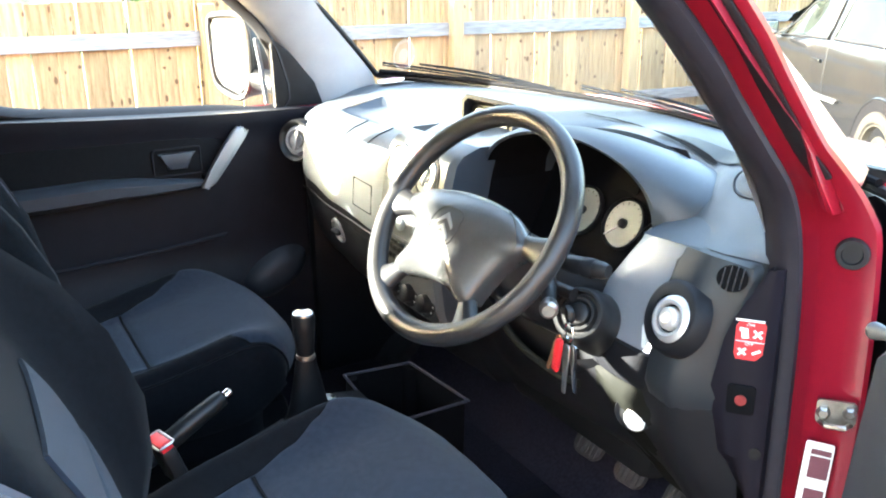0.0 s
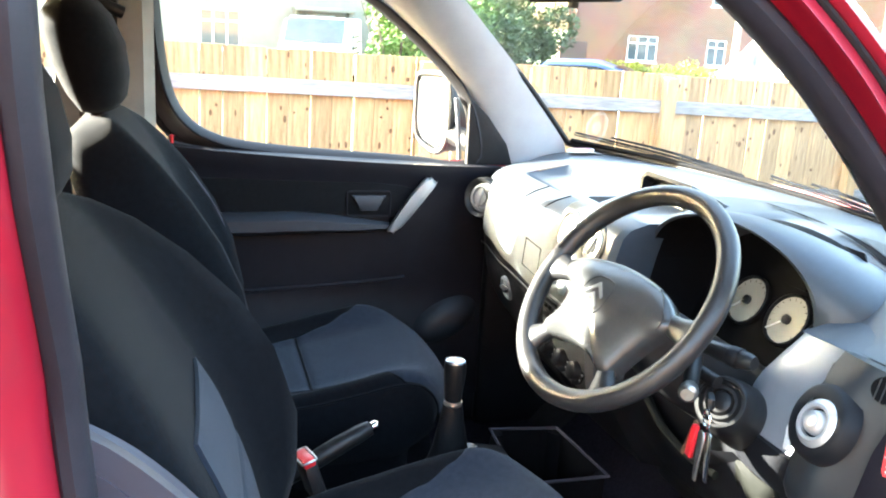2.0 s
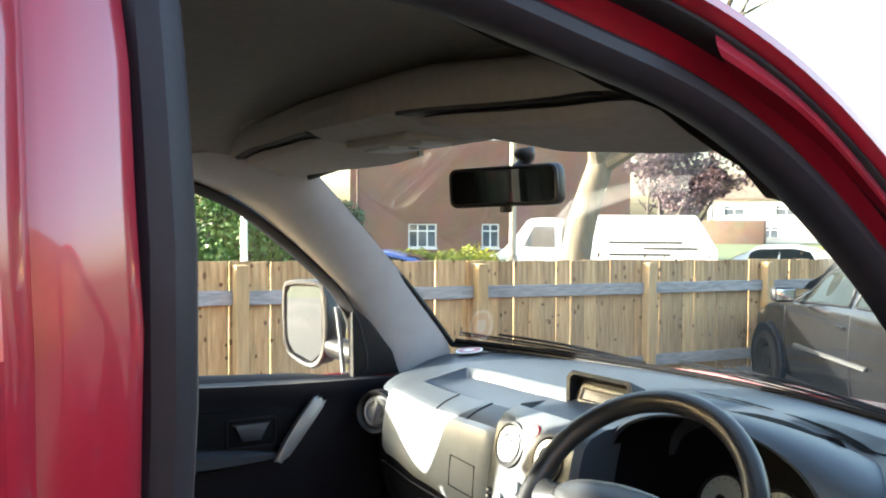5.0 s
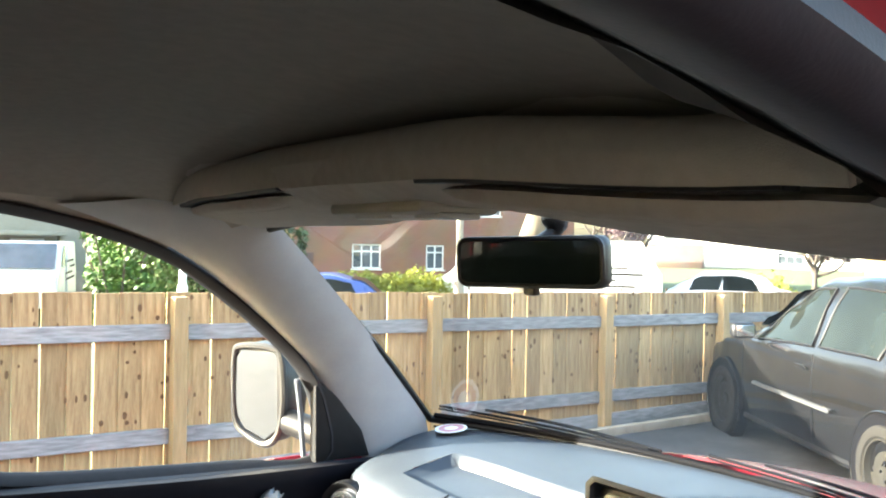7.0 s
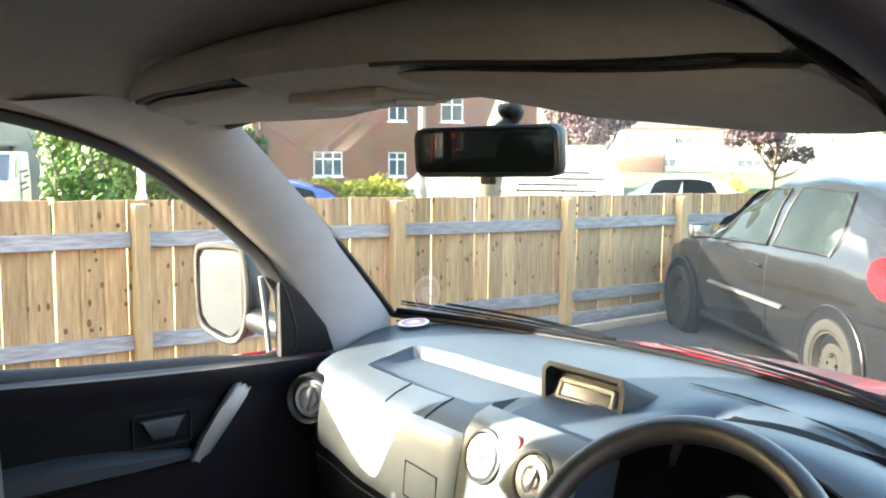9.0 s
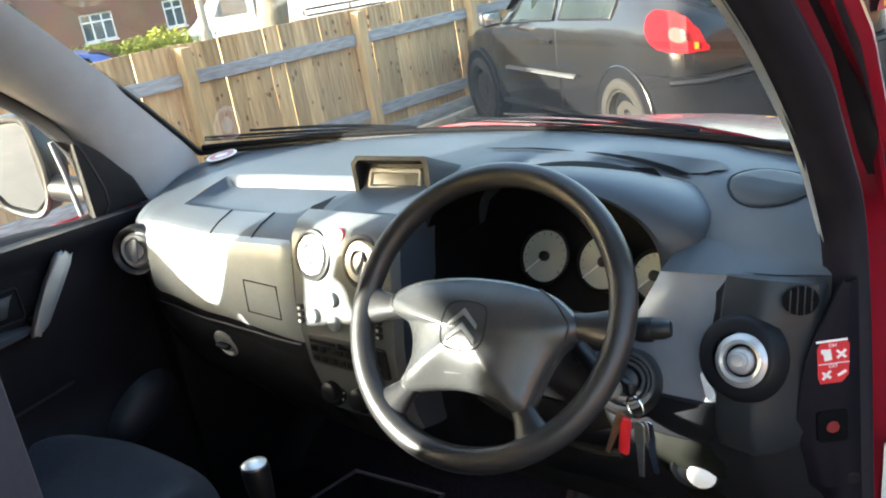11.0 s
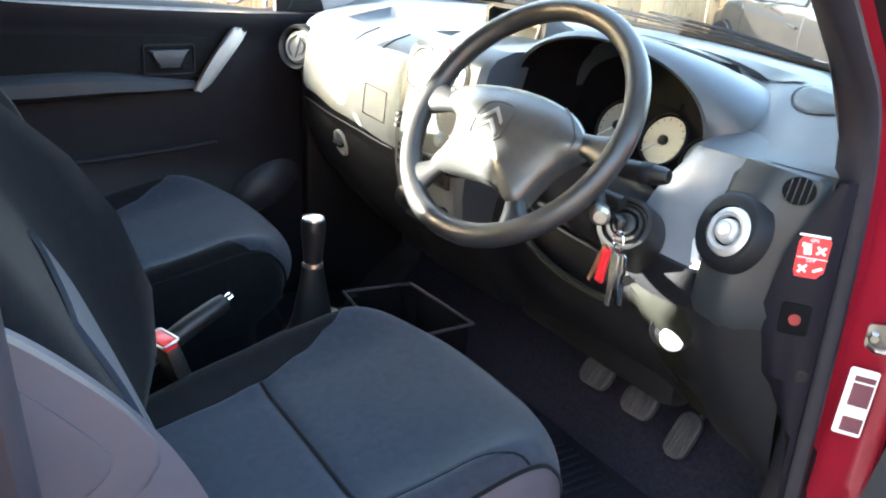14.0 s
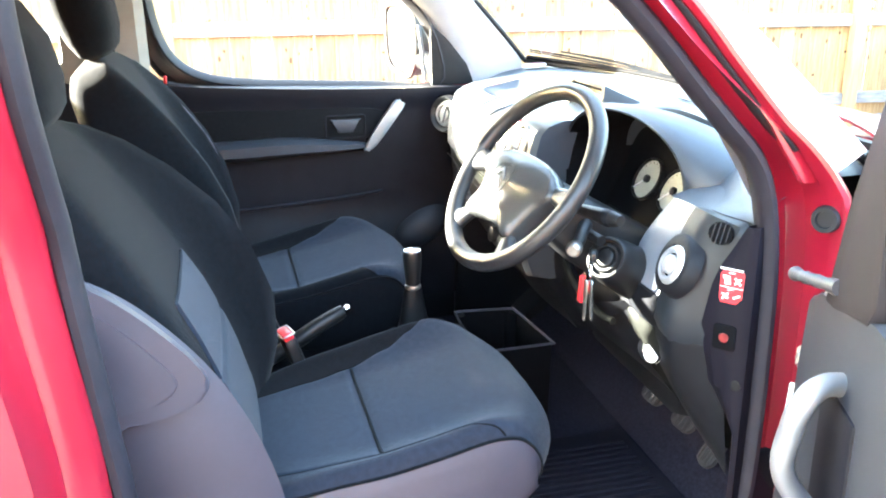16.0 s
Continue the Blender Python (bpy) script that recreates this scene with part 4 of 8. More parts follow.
Mr2 = facing((0.616, 0.208, 0.903), (0.02, -0.92, 0.40))
part("louvre_ring", lathe(B(), [(0.0195, 0.004), (0.0205, 0.010), (0.0250, 0.011), (0.0275, 0.007), (0.0305, 0.006), (0.0325, 0.003), (0.0335, -0.004)], Mr2, 44), M_KNOB, boss, "bright ring of the air vent")
part("louvre_groove", lathe(B(), [(0.012, 0.003), (0.0215, 0.003)], Mr2, 40), M_LOW, boss)
part("louvre_disc", lathe(B(), [(0.0, 0.017), (0.0075, 0.017), (0.0085, 0.0150), (0.0120, 0.0145), (0.0150, 0.011), (0.0165, 0.003)], Mr2, 44), M_KNOB, boss, "bright domed air louvre")
# the sun spot on this tab is given by its white colour
part("side_clip", prism(B(), rrect(0.012, 0.034, 0.005), 0.004, facing((0.572, 0.205, 0.862), (-0.3, -0.92, 0.25)) @ Matrix.Rotation(radians(28), 4, "Z")), M_WHITEP, dash, "tab beside the vent, whitened as if sunlit")

# ---- centre stack ----
M_STACK = mat("centre_panel_grey", (0.095, 0.10, 0.10), 0.34, 0, 0.12, 14, 0.06, 900)
sx0, sx1 = -0.118, 0.118
bm = B()
rings, cheek = [], []
for z, y in ((1.048, 0.205), (1.036, 0.170), (1.02, 0.156), (0.99, 0.148), (0.95, 0.140), (0.91, 0.133), (0.86, 0.127), (0.80, 0.128), (0.74, 0.138), (0.705, 0.152), (0.695, 0.19)):
    w = 0.118 if z > 0.9 else 0.118 - (0.9 - z) * 0.10
    rings.append([(-w - 0.004, y + 0.07, z), (-w - 0.004, y + 0.012, z), (-w + 0.006, y, z), (w - 0.006, y, z), (w + 0.004, y + 0.012, z)])
    cheek.append([(w + 0.004, y + 0.012, z), (w + 0.005, y + 0.05, z), (w + 0.005, y + 0.09, z)])
stack = part("centre_panel", loft(bm, rings, closed=False), M_STACK, dash, "grey centre panel with vents, switches and radio")

part("centre_panel_side", loft(B(), cheek, closed=False), M_PAD, dash, "dark side of the centre panel")


def stack_at(x, z, off=0.0):
    y = lerp_table([(0.705, 0.152), (0.74, 0.138), (0.80, 0.128), (0.86, 0.127), (0.91, 0.133), (0.95, 0.140), (0.99, 0.148), (1.03, 0.165)], z)[0]
    return Vector((x, y - off, z))


for x in (-0.062, 0.052):
    M = facing(stack_at(x, 0.990, -0.004), (0, -0.955, 0.295))
    v = part("centre_vent", lathe(B(), [(0.028, 0.001), (0.033, 0.003), (0.037, 0.007), (0.041, 0.006), (0.0425, 0.0)], M, 40), M_BLACK, stack, "round air vent")
    ORG[v] = ORG[dash]
    bm = lathe(B(), [(0.0, 0.010), (0.013, 0.010), (0.014, 0.004), (0.019, 0.004), (0.020, 0.010), (0.031, 0.009), (0.033, 0.002)], M, 40)
    box(bm, M @ Vector((0.004, 0, 0.011)), (0.036, 0.008, 0.006), 0.002, M.to_3x3().to_4x4() @ Matrix.Rotation(radians(75), 4, "Z"))
    v.data.materials.append(M_ALU)
    d = part("vent_louvre", bm, M_ALU, dash, "bright ringed louvre in the centre vent")
M = facing(stack_at(-0.002, 1.024, 0.0), (0, -0.93, 0.36))
hz = part("hazard_button", prism(B(), [(0.013 * math.cos(a), 0.0125 * math.sin(a)) for a in [2 * math.pi * k / 18 for k in range(18)]], 0.007, M, 0.002), M_REDP, dash, "red hazard button with a white triangle")
bm = B()
tri_p = [M @ Vector((0.007 * math.cos(radians(a)), 0.007 * math.sin(radians(a)) - 0.001, 0.0078)) for a in (90, 210, 330)]
tube(bm, tri_p, 0.0008, 5, True)
part("hazard_mark", bm, M_WHITEP, hz)
for x, z in ((-0.020, 0.925), (-0.068, 0.893), (-0.020, 0.886), (0.045, 0.888)):
    part("round_switch", lathe(B(), [(0.0125, 0), (0.0125, 0.005), (0.010, 0.008), (0, 0.0085)], facing(stack_at(x, z), (0, -0.99, 0.1)), 22), M_GREY, dash, "round grey push switch")
for x, z in ((-0.100, 0.892), (0.082, 0.892)):
    bm = B()
    for k in (-1, 0, 1):
        box(bm, stack_at(x, z + 0.011 * k, 0.003), (0.011, 0.008, 0.009), 0.002)
    part("switch_row", bm, M_BLACK, dash, "small black switches")
    bm = B()
    for k in (-1, 0, 1):
        box(bm, stack_at(x, z + 0.011 * k, 0.0075), (0.005, 0.001, 0.004))
    part("switch_marks", bm, M_WHITEP, dash)
radio = part("radio", box(B(), (0.0, 0.132, 0.833), (0.178, 0.022, 0.052), 0.004), M_BLACK, dash, "black car radio with rows of buttons")
ORG[radio] = ORG[dash]
for r in range(2):
    for k in range(8):
        part("radio_button", box(B(), (-0.074 + 0.0205 * k, 0.1195, 0.824 + 0.018 * r - 0.004), (0.015, 0.004, 0.010), 0.002), M_LOWG if (k + r) % 3 else M_LOW, radio)
part("radio_display", box(B(), (0.03, 0.1195, 0.851), (0.085, 0.002, 0.010), 0.001), M_LCD, radio)
part("cassette_slot", box(B(), (-0.05, 0.1195, 0.8515), (0.06, 0.003, 0.006), 0.001), M_LOWG, radio)
for x in (-0.066, 0.0, 0.066):
    M = facing(stack_at(x, 0.752, 0.0), (0, -0.985, 0.17))
    k = part("heater_knob", lathe(B(), [(0.027, 0), (0.027, 0.003), (0.019, 0.004), (0.017, 0.018), (0.014, 0.020), (0, 0.020)], M, 30), M_BLACK, dash, "black rotary heater knob")
    bm = B()
    for a in range(-4, 5):
        c = M @ Vector((0.0235 * math.sin(radians(a * 30)), 0.0235 * math.cos(radians(a * 30)), 0.0035))
        box(bm, c, (0.0035, 0.001, 0.0035))
    part("knob_marks", bm, M_WHITEP, k)

# ---- trip display in its hood ----
M_POD = mat("dark_pod_plastic", (0.012, 0.014, 0.019), 0.6, 0, 0.2, 14, 0.1, 900, spec=0.3)
M_FRAME = mat("pale_display_frame", (0.20, 0.20, 0.18), 0.5, 0, 0.1, 30, 0.05, 600)
disp = thing("display_pod", (-0.05, 0.40, 1.03), "hooded clock display pod on the dash top", "display")
Md = facing((-0.045, 0.345, 1.062), (0.05, -0.90, 0.42))
bm = B()
o = [(-0.085, -0.034), (-0.088, 0.020), (-0.078, 0.034), (0.078, 0.034), (0.088, 0.020), (0.085, -0.034)]
i_ = [(-0.076, -0.030), (-0.078, 0.018), (-0.070, 0.026), (0.070, 0.026), (0.078, 0.018), (0.076, -0.030)]
r0 = [Md @ Vector((x * 1.05, y * 1.0, -0.11)) for x, y in o]
r1 = [Md @ Vector((x, y, 0.02 if y > 0 else 0.0)) for x, y in o]
r2 = [Md @ Vector((x, y, 0.02 if y > 0 else 0.0)) for x, y in i_]
r3 = [Md @ Vector((x * 0.95, y * 0.9, -0.035)) for x, y in i_]
loft(bm, [r0, r1, r2, r3], caps=True)
part("hood", bm, M_POD, disp, "dark grey hood")
part("bezel", prism(B(), rrect(0.152, 0.054, 0.006), 0.004, Md @ Matrix.Translation((0, -0.003, -0.008))), M_LOW, disp, "dark display bezel")
part("display_frame", tube(B(), [Md @ Vector((x, y - 0.003, -0.0035)) for x, y in rrect(0.112, 0.030, 0.004)], 0.0052, 6, True), M_FRAME, disp, "pale frame round the display")
part("screen", prism(B(), rrect(0.100, 0.018, 0.002), 0.003, Md @ Matrix.Translation((0.0, -0.003, -0.0055))), M_LCD, disp, "dark display window", smooth=False)
part("side_panel", prism(B(), [(-0.09, -0.035), (0.09, -0.035), (0.12, -0.075), (-0.10, -0.075)], 0.01, Md @ Matrix.Translation((0, 0, -0.02))), M_POD, disp)

# ---- instrument binnacle ----
binn = thing("instrument_binnacle", (0.32, 0.35, 0.85), "hooded instrument cluster with cream dials", "instruments")
def arch(a, y, w, h, x0=0.293, z0=0.974):
    """An arch across the dash whose driver's-door side stands further forward."""
    x = x0 + w * math.cos(a)
    return Vector((x, y + 0.20 * (x - 0.293), z0 - 0.05 * (x - 0.293) + h * max(0, math.sin(a)) ** 0.80))


NA = 28
AA = [math.pi * k / NA for k in range(NA + 1)]
# y, half width, height, shift, and how much wider the driver's-door side is
HOOD = ((0.47, 0.180, 0.070, 0.012, 0.16), (0.40, 0.196, 0.102, 0.008, 0.20), (0.33, 0.200, 0.122, 0.004, 0.20), (0.286, 0.196, 0.127, 0.0, 0.13), (0.270, 0.190, 0.124, 0.0, 0.06), (0.262, 0.183, 0.119, 0.0, 0.015), (0.264, 0.177, 0.115, 0.0, 0.0))
rings = [[arch(a, y, w * (1 + g * max(0, math.cos(a))), h, 0.293 + dx) for a in AA] for y, w, h, dx, g in HOOD]
part("hood", loft(B(), rings, closed=False), M_PAD, binn, "rounded dark grey binnacle hood")
# lining, side sheet and face carry the hood's inner shade in their colour
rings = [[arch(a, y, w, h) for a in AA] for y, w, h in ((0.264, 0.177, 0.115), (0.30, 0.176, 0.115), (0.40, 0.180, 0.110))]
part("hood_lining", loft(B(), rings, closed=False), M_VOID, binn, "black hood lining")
part("cavity_side", loft(B(), [[(0.117, 0.226, 0.986), (0.122, 0.30, 0.986), (0.126, 0.42, 0.99)], [(0.127, 0.224, 0.92), (0.128, 0.30, 0.92), (0.13, 0.42, 0.92)], [(0.132, 0.220, 0.84), (0.132, 0.30, 0.84), (0.132, 0.42, 0.84)]], closed=False), M_VOID, binn, "near-black sheet for the shade beside the instruments")
bm = B()
Mf = facing((0.285, 0.352, 0.948), (0.02, -0.885, 0.465))
prism(bm, [(-0.172, -0.085), (0.200, -0.085), (0.200, 0.0), (0.185, 0.085), (0.12, 0.140), (-0.10, 0.140), (-0.165, 0.085), (-0.172, 0.0)], 0.004, Mf @ Matrix.Translation((0, 0, -0.01)))
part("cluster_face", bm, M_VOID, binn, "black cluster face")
for x, r, lab in ((-0.039, 0.041, "cream speedometer dial"), (0.064, 0.041, "cream rev counter dial"), (0.148, 0.034, "cream fuel and temperature dial")):
    M = Mf @ Matrix.Translation((x, -0.004 - 0.012 * (x > 0.1), -0.004))
    dd = part("dial", lathe(B(), [(0, 0.004), (r, 0.004), (r + 0.001, 0.0)], M, 36), M_DIAL, binn, lab)
    part("dial_ring", lathe(B(), [(r + 0.004, 0), (r + 0.004, 0.008), (r + 0.001, 0.010), (r - 0.001, 0.005)], M, 36), M_TRIMB, dd)
    bm = B()
    for a in range(-130, 131, 20):
        c = Vector((0.86 * r * math.sin(radians(a)), 0.86 * r * math.cos(radians(a)), 0.0046))
        box(bm, M @ c, (0.0008, 0.0035, 0.0008), 0, M.to_3x3().to_4x4() @ Matrix.Rotation(radians(-a), 4, "Z"))
    part("dial_marks", bm, M_TRIMB, dd)
    part("needle_hub", lathe(B(), [(0.008, 0.004), (0.008, 0.010), (0.005, 0.012), (0, 0.012)], M, 16), M_BLACK, dd, "black needle hub")
    bm = B()
    a = radians(-132)
    box(bm, M @ Vector((0.5 * r * math.sin(a), 0.5 * r * math.cos(a), 0.008)), (0.0022, r * 0.95, 0.0018), 0, M.to_3x3().to_4x4() @ Matrix.Rotation(-a, 4, "Z"))
    part("needle", bm, M_WHITEP, dd, "pale needle")
bm = B()
for k in range(3):
    box(bm, Mf @ Vector((0.145 + 0.008 * k, -0.036, 0.004)), (0.004, 0.004, 0.001))
part("warning_marks", bm, M_REDP, binn)
part("trip_window", prism(B(), rrect(0.05, 0.012, 0.003), 0.003, Mf @ Matrix.Translation((0.036, 0.055, -0.006))), M_VOID, binn)

# ---- driver's side silver panel, end cap, knee panel ----
rows_s = [(0.978, 0.482, 0.590, 0.270), (0.962, 0.476, 0.590, 0.260), (0.94, 0.465, 0.592, 0.249), (0.90, 0.442, 0.597, 0.236), (0.86, 0.430, 0.600, 0.224), (0.845, 0.432, 0.601, 0.217), (0.832, 0.440, 0.601, 0.212)]
bm = B()
loft(bm, [[(a + (b - a) * k / 8, y + 0.010 * (2 * k / 8 - 1) ** 4, z + (0.006 * k / 8 if z > 0.97 else 0)) for k in range(9)] for z, a, b, y in rows_s], closed=False)
part("silver_panel", bm, M_SILV, dash, "satin silver-grey panel beside the column")
part("panel_lip", loft(B(), [[(0.438 + 0.164 * k / 8, y + 0.010 * (2 * k / 8 - 1) ** 4, z) for k in range(9)] for z, y in ((0.833, 0.213), (0.829, 0.208), (0.800, 0.208), (0.776, 0.211), (0.768, 0.217), (0.764, 0.236))], closed=False), M_LOW, dash, "dark underside of the silver panel")
part("panel_top_ledge", loft(B(), [[(0.485 + 0.121 * k / 6, 0.268, 0.979 + 0.006 * k / 6) for k in range(7)], [(0.49 + 0.13 * k / 6, 0.34, 1.0) for k in range(7)]], closed=False), M_PAD, dash)
M = facing((0.668, 0.256, 0.968), (0.52, -0.83, 0.2))
gr = part("demister_grille", prism(B(), ellipse(0.020, 0.0175, 24), 0.004, M), M_VOID, dash, "small round demister grille")
for k in (-1.5, -0.5, 0.5, 1.5):
    part("grille_slat", box(B(), M @ Vector((0.0080 * k, 0, 0.0030)), (0.0016, 0.034 * math.sqrt(max(0.1, 1 - (k / 2.4) ** 2)), 0.005), 0.0006, M.to_3x3().to_4x4() @ Matrix.Rotation(radians(-8), 4, "Z")), M_VENTP, gr)
part("vent_panel", strip(0.572, 0.690, 13, 21, 0.011, 16), M_VENTP, dash, "grey-green panel round the vent")
# dark end cap by the door with label, airbag switch and screw
nc = Vector((0.62, -0.785, 0.0)).normalized()
tc_ = Vector((0.785, 0.62, 0.0))
def cap_at(s, z, off=0.0):
    return Vector((0.698, 0.262, z)) + tc_ * s + nc * off
rings = []
for z, s0 in ((0.990, 0.016), (0.95, -0.004), (0.92, -0.020), (0.89, -0.030), (0.82, -0.042), (0.72, -0.042), (0.64, -0.030), (0.56, -0.012), (0.50, 0.0), (0.42, 0.012)):
    a = cap_at(s0, z)
    b = cap_at(0.026, z, 0.002)
    a.y = max(a.y, lerp_table([(0.42, 0.36), (0.54, 0.330), (0.60, 0.300), (0.68, 0.247), (0.74, 0.219), (0.81, 0.203)], z)[0] - 0.012 + 0.90 * max(0, a.x - 0.62)) if z < 0.8 else a.y
    rings.append([a + Vector((-0.006, 0.020, 0)), a] + [a.lerp(b, k / 5) + nc * (0.010 * math.sin(math.pi * k / 5) if z < 0.8 else 0.003) for k in range(1, 5)] + [b, cap_at(0.034, z, -0.002), cap_at(0.040, z, -0.03), cap_at(0.040, z, -0.09)])
cap = part("end_cap", loft(B(), rings, closed=False), mat("dark_end_cap", (0.009, 0.008, 0.013), 0.55, 0, 0.2, 20, 0.1, 800, spec=0.12), dash, "dark dashboard end cap")
Mc = facing(cap_at(0.002, 0.892, 0.0035), nc) @ Matrix.Diagonal((0.88, 0.86, 1, 1))
st = part("warning_label", prism(B(), [(-0.021, -0.022), (-0.018, -0.031), (0.010, -0.031), (0.019, -0.020), (0.021, 0.026), (0.018, 0.031), (-0.016, 0.031), (-0.021, 0.022)], 0.0012, Mc), M_REDP, dash, "red airbag warning label with white pictograms")
for x, y, w, h, a in ((-0.008, 0.012, 0.010, 0.016, 8), (-0.013, 0.018, 0.006, 0.006, 0), (0.010, 0.012, 0.016, 0.0035, 45), (0.010, 0.012, 0.016, 0.0035, -45), (-0.010, -0.018, 0.016, 0.0035, 50), (-0.010, -0.018, 0.014, 0.0035, -40), (0.010, -0.017, 0.013, 0.004, 30), (0.0, -0.001, 0.040, 0.001, 0), (-0.002, 0.033, 0.040, 0.003, 0)):
    part("pictogram", box(B(), Mc @ Vector((x, y, 0.0016)), (w, h, 0.0008), 0, Mc.to_3x3().to_4x4() @ Matrix.Rotation(radians(a), 4, "Z")), M_WHITEP, st, smooth=False)


def word(text, size, M, material, parent, name="lettering"):
    """Raised printed lettering turned into a mesh."""
    c = bpy.data.curves.new(name, "FONT")
    c.body, c.size, c.align_x, c.align_y, c.extrude = text, size, "CENTER", "CENTER", 0.0002
    tmp = bpy.data.objects.new(name, c)
    me = bpy.data.meshes.new_from_object(tmp)
    bpy.data.objects.remove(tmp)
    me.transform(Matrix.Translation(-ORG[parent]) @ M)
    me.materials.append(material)
    ob = new(name, me)
    ob.parent = parent
    ORG[ob] = ORG[parent]
    return ob


word("ON", 0.007, Mc @ Matrix.Translation((-0.001, 0.026, 0.0016)), M_WHITEP, st)
word("OFF", 0.007, Mc @ Matrix.Translation((-0.001, -0.005, 0.0016)), M_WHITEP, st)
Mk = facing(cap_at(-0.002, 0.808, 0.002), nc)
sw = part("airbag_switch", prism(B(), rrect(0.036, 0.042, 0.005), 0.005, Mk, 0.001), M_VOID, dash, "black key switch with a red centre")
part("switch_centre", lathe(B(), [(0.0075, -0.003), (0.0075, 0.0015), (0.003, 0.002), (0, 0.001)], Mk @ Matrix.Translation((0, 0, 0.005)), 20), M_DIMRED, sw)
part("screw", lathe(B(), [(0.009, 0), (0.009, 0.002), (0.006, 0.003), (0, 0.0015)], facing(cap_at(0.022, 0.730, 0.002), nc), 18), M_TRIMB, dash, "black screw head")
# knee panel
bm = B()
rr = []
for x, zt, zb in ((0.455, 0.768, 0.735), (0.48, 0.766, 0.66), (0.50, 0.766, 0.60), (0.53, 0.768, 0.575), (0.57, 0.772, 0.565), (0.606, 0.790, 0.56), (0.616, 0.806, 0.56), (0.65, 0.806, 0.555), (0.685, 0.804, 0.55)):
    ring = []
    for k in range(9):
        z = zt + (zb - zt) * k / 8
        y = lerp_table([(0.54, 0.335), (0.60, 0.305), (0.68, 0.250), (0.74, 0.222), (0.81, 0.206)], z)[0] - (0.010 if 0 < k else 0.002) + 0.10 * max(0, 0.52 - x) + 0.90 * max(0, x - 0.62)
        ring.append((x, y, z))
    rr.append(ring)
part("knee_panel", loft(bm, rr, closed=False), M_LOWG, dash, "grey-green knee panel below the column")
Mq = facing((0.535, 0.222, 0.718), (0.12, -0.93, 0.32))
ck = part("storage_catch", lathe(B(), [(0.034, 0.0), (0.030, 0.004), (0.026, -0.002), (0.0, -0.008)], Mq @ Matrix.Diagonal((1.0, 0.72, 1, 1)), 30), M_LOW, dash, "oval recess with a catch whitened as if sunlit")
# white colour paints the round sun spot on the catch
part("catch_knob", lathe(B(), [(0.020, -0.004), (0.019, 0.006), (0.012, 0.010), (0, 0.011)], Mq @ Matrix.Translation((0.010, -0.004, 0)) @ Matrix.Diagonal((1.0, 0.85, 1, 1)), 26), M_WHITEP, ck, "rounded catch, white for the sun spot on it")
part("knee_edge", tube(B(), smooth_path([(0.20, 0.200, 0.765), (0.30, 0.185, 0.745), (0.40, 0.186, 0.735), (0.445, 0.192, 0.737)], 5), 0.007, 8), M_LOWG, dash, "curved lower edge of the column panel")
part("column_panel", sheet(B(), lambda u, v: (0.15 + 0.31 * u, 0.205 - 0.02 * math.sin(math.pi * u) + 0.05 * v, 0.80 - 0.055 * math.sin(math.pi * min(1, u * 0.9)) - 0.05 * v), 12, 4), M_LOW, dash)
part("under_dash", box(B(), (0.28, 0.36, 0.60), (0.42, 0.10, 0.14), 0.03), M_TRIMB, dash)

# vent slots along the screen edge, oval speaker lid, parking permit
def pad_pt(x, y, off=0.0):
    """The place on the dash pad at x, y."""
    F = dash_face(x)
    for a, b in zip(F, F[1:]):
        if b[1] <= y <= a[1]:
            return Vector((x, y, b[2] + (a[2] - b[2]) * (y - b[1]) / max(1e-6, a[1] - b[1]) + off))
    return Vector((x, y, F[0][2] + off))


def slot(p0, p1, w0, w1, off, n=14):
    """A narrow band on the pad from p0 to p1."""
    P, Q = [], []
    for k in range(n + 1):
        t = k / n
        x, y = p0[0] + (p1[0] - p0[0]) * t, p0[1] + (p1[1] - p0[1]) * t ** 1.3
        w = (w0 + (w1 - w0) * t) * min(1, 0.25 + 6 * min(t, 1 - t))
        P.append(pad_pt(x, y + w, off))
        Q.append(pad_pt(x, y - w, off))
    return loft(B(), [P, Q], closed=False)


part("defrost_slot", slot((0.018, 0.525), (0.214, 0.511), 0.004, 0.004, 0.0030), M_VOID, dash, "thin dark defroster slot")
part("defrost_slot", slot((0.241, 0.503), (0.441, 0.456), 0.004, 0.005, 0.0048), M_VOID, dash, "thin dark defroster slot")
part("defrost_grille", slot((0.300, 0.512), (0.500, 0.458), 0.010, 0.020, 0.0032), M_VENTP, dash, "dark defroster grille")
part("speaker_lid", sheet(B(), lambda u, v: tuple(pad_pt(0.575 + 0.056 * u * math.cos(2 * math.pi * v) + 0.008 * u * math.sin(2 * math.pi * v), 0.420 + 0.040 * u * math.sin(2 * math.pi * v) - 0.014 * u * math.cos(2 * math.pi * v), 0.0055 - 0.004 * u ** 8)), 10, 44), M_VENTP, dash, "dark oval speaker lid")
part("lid_groove", tube(B(), [pad_pt(0.575 + 0.059 * math.cos(a) + 0.008 * math.sin(a), 0.420 + 0.043 * math.sin(a) - 0.014 * math.cos(a), 0.0008) for a in [2 * math.pi * k / 40 for k in range(40)]], 0.0018, 6, True), M_LOW, dash)
permit = thing("parking_permit", (-0.70, 0.46, 1.057), "small round paper permit lying at the windscreen corner", "permit")
part("paper", lathe(B(), [(0.036, 0), (0.036, 0.0012), (0, 0.0012)], Matrix.Translation((-0.70, 0.455, 1.056)) @ Matrix.Rotation(radians(6), 4, "X"), 30), M_WHITEP, permit, "white paper disc")
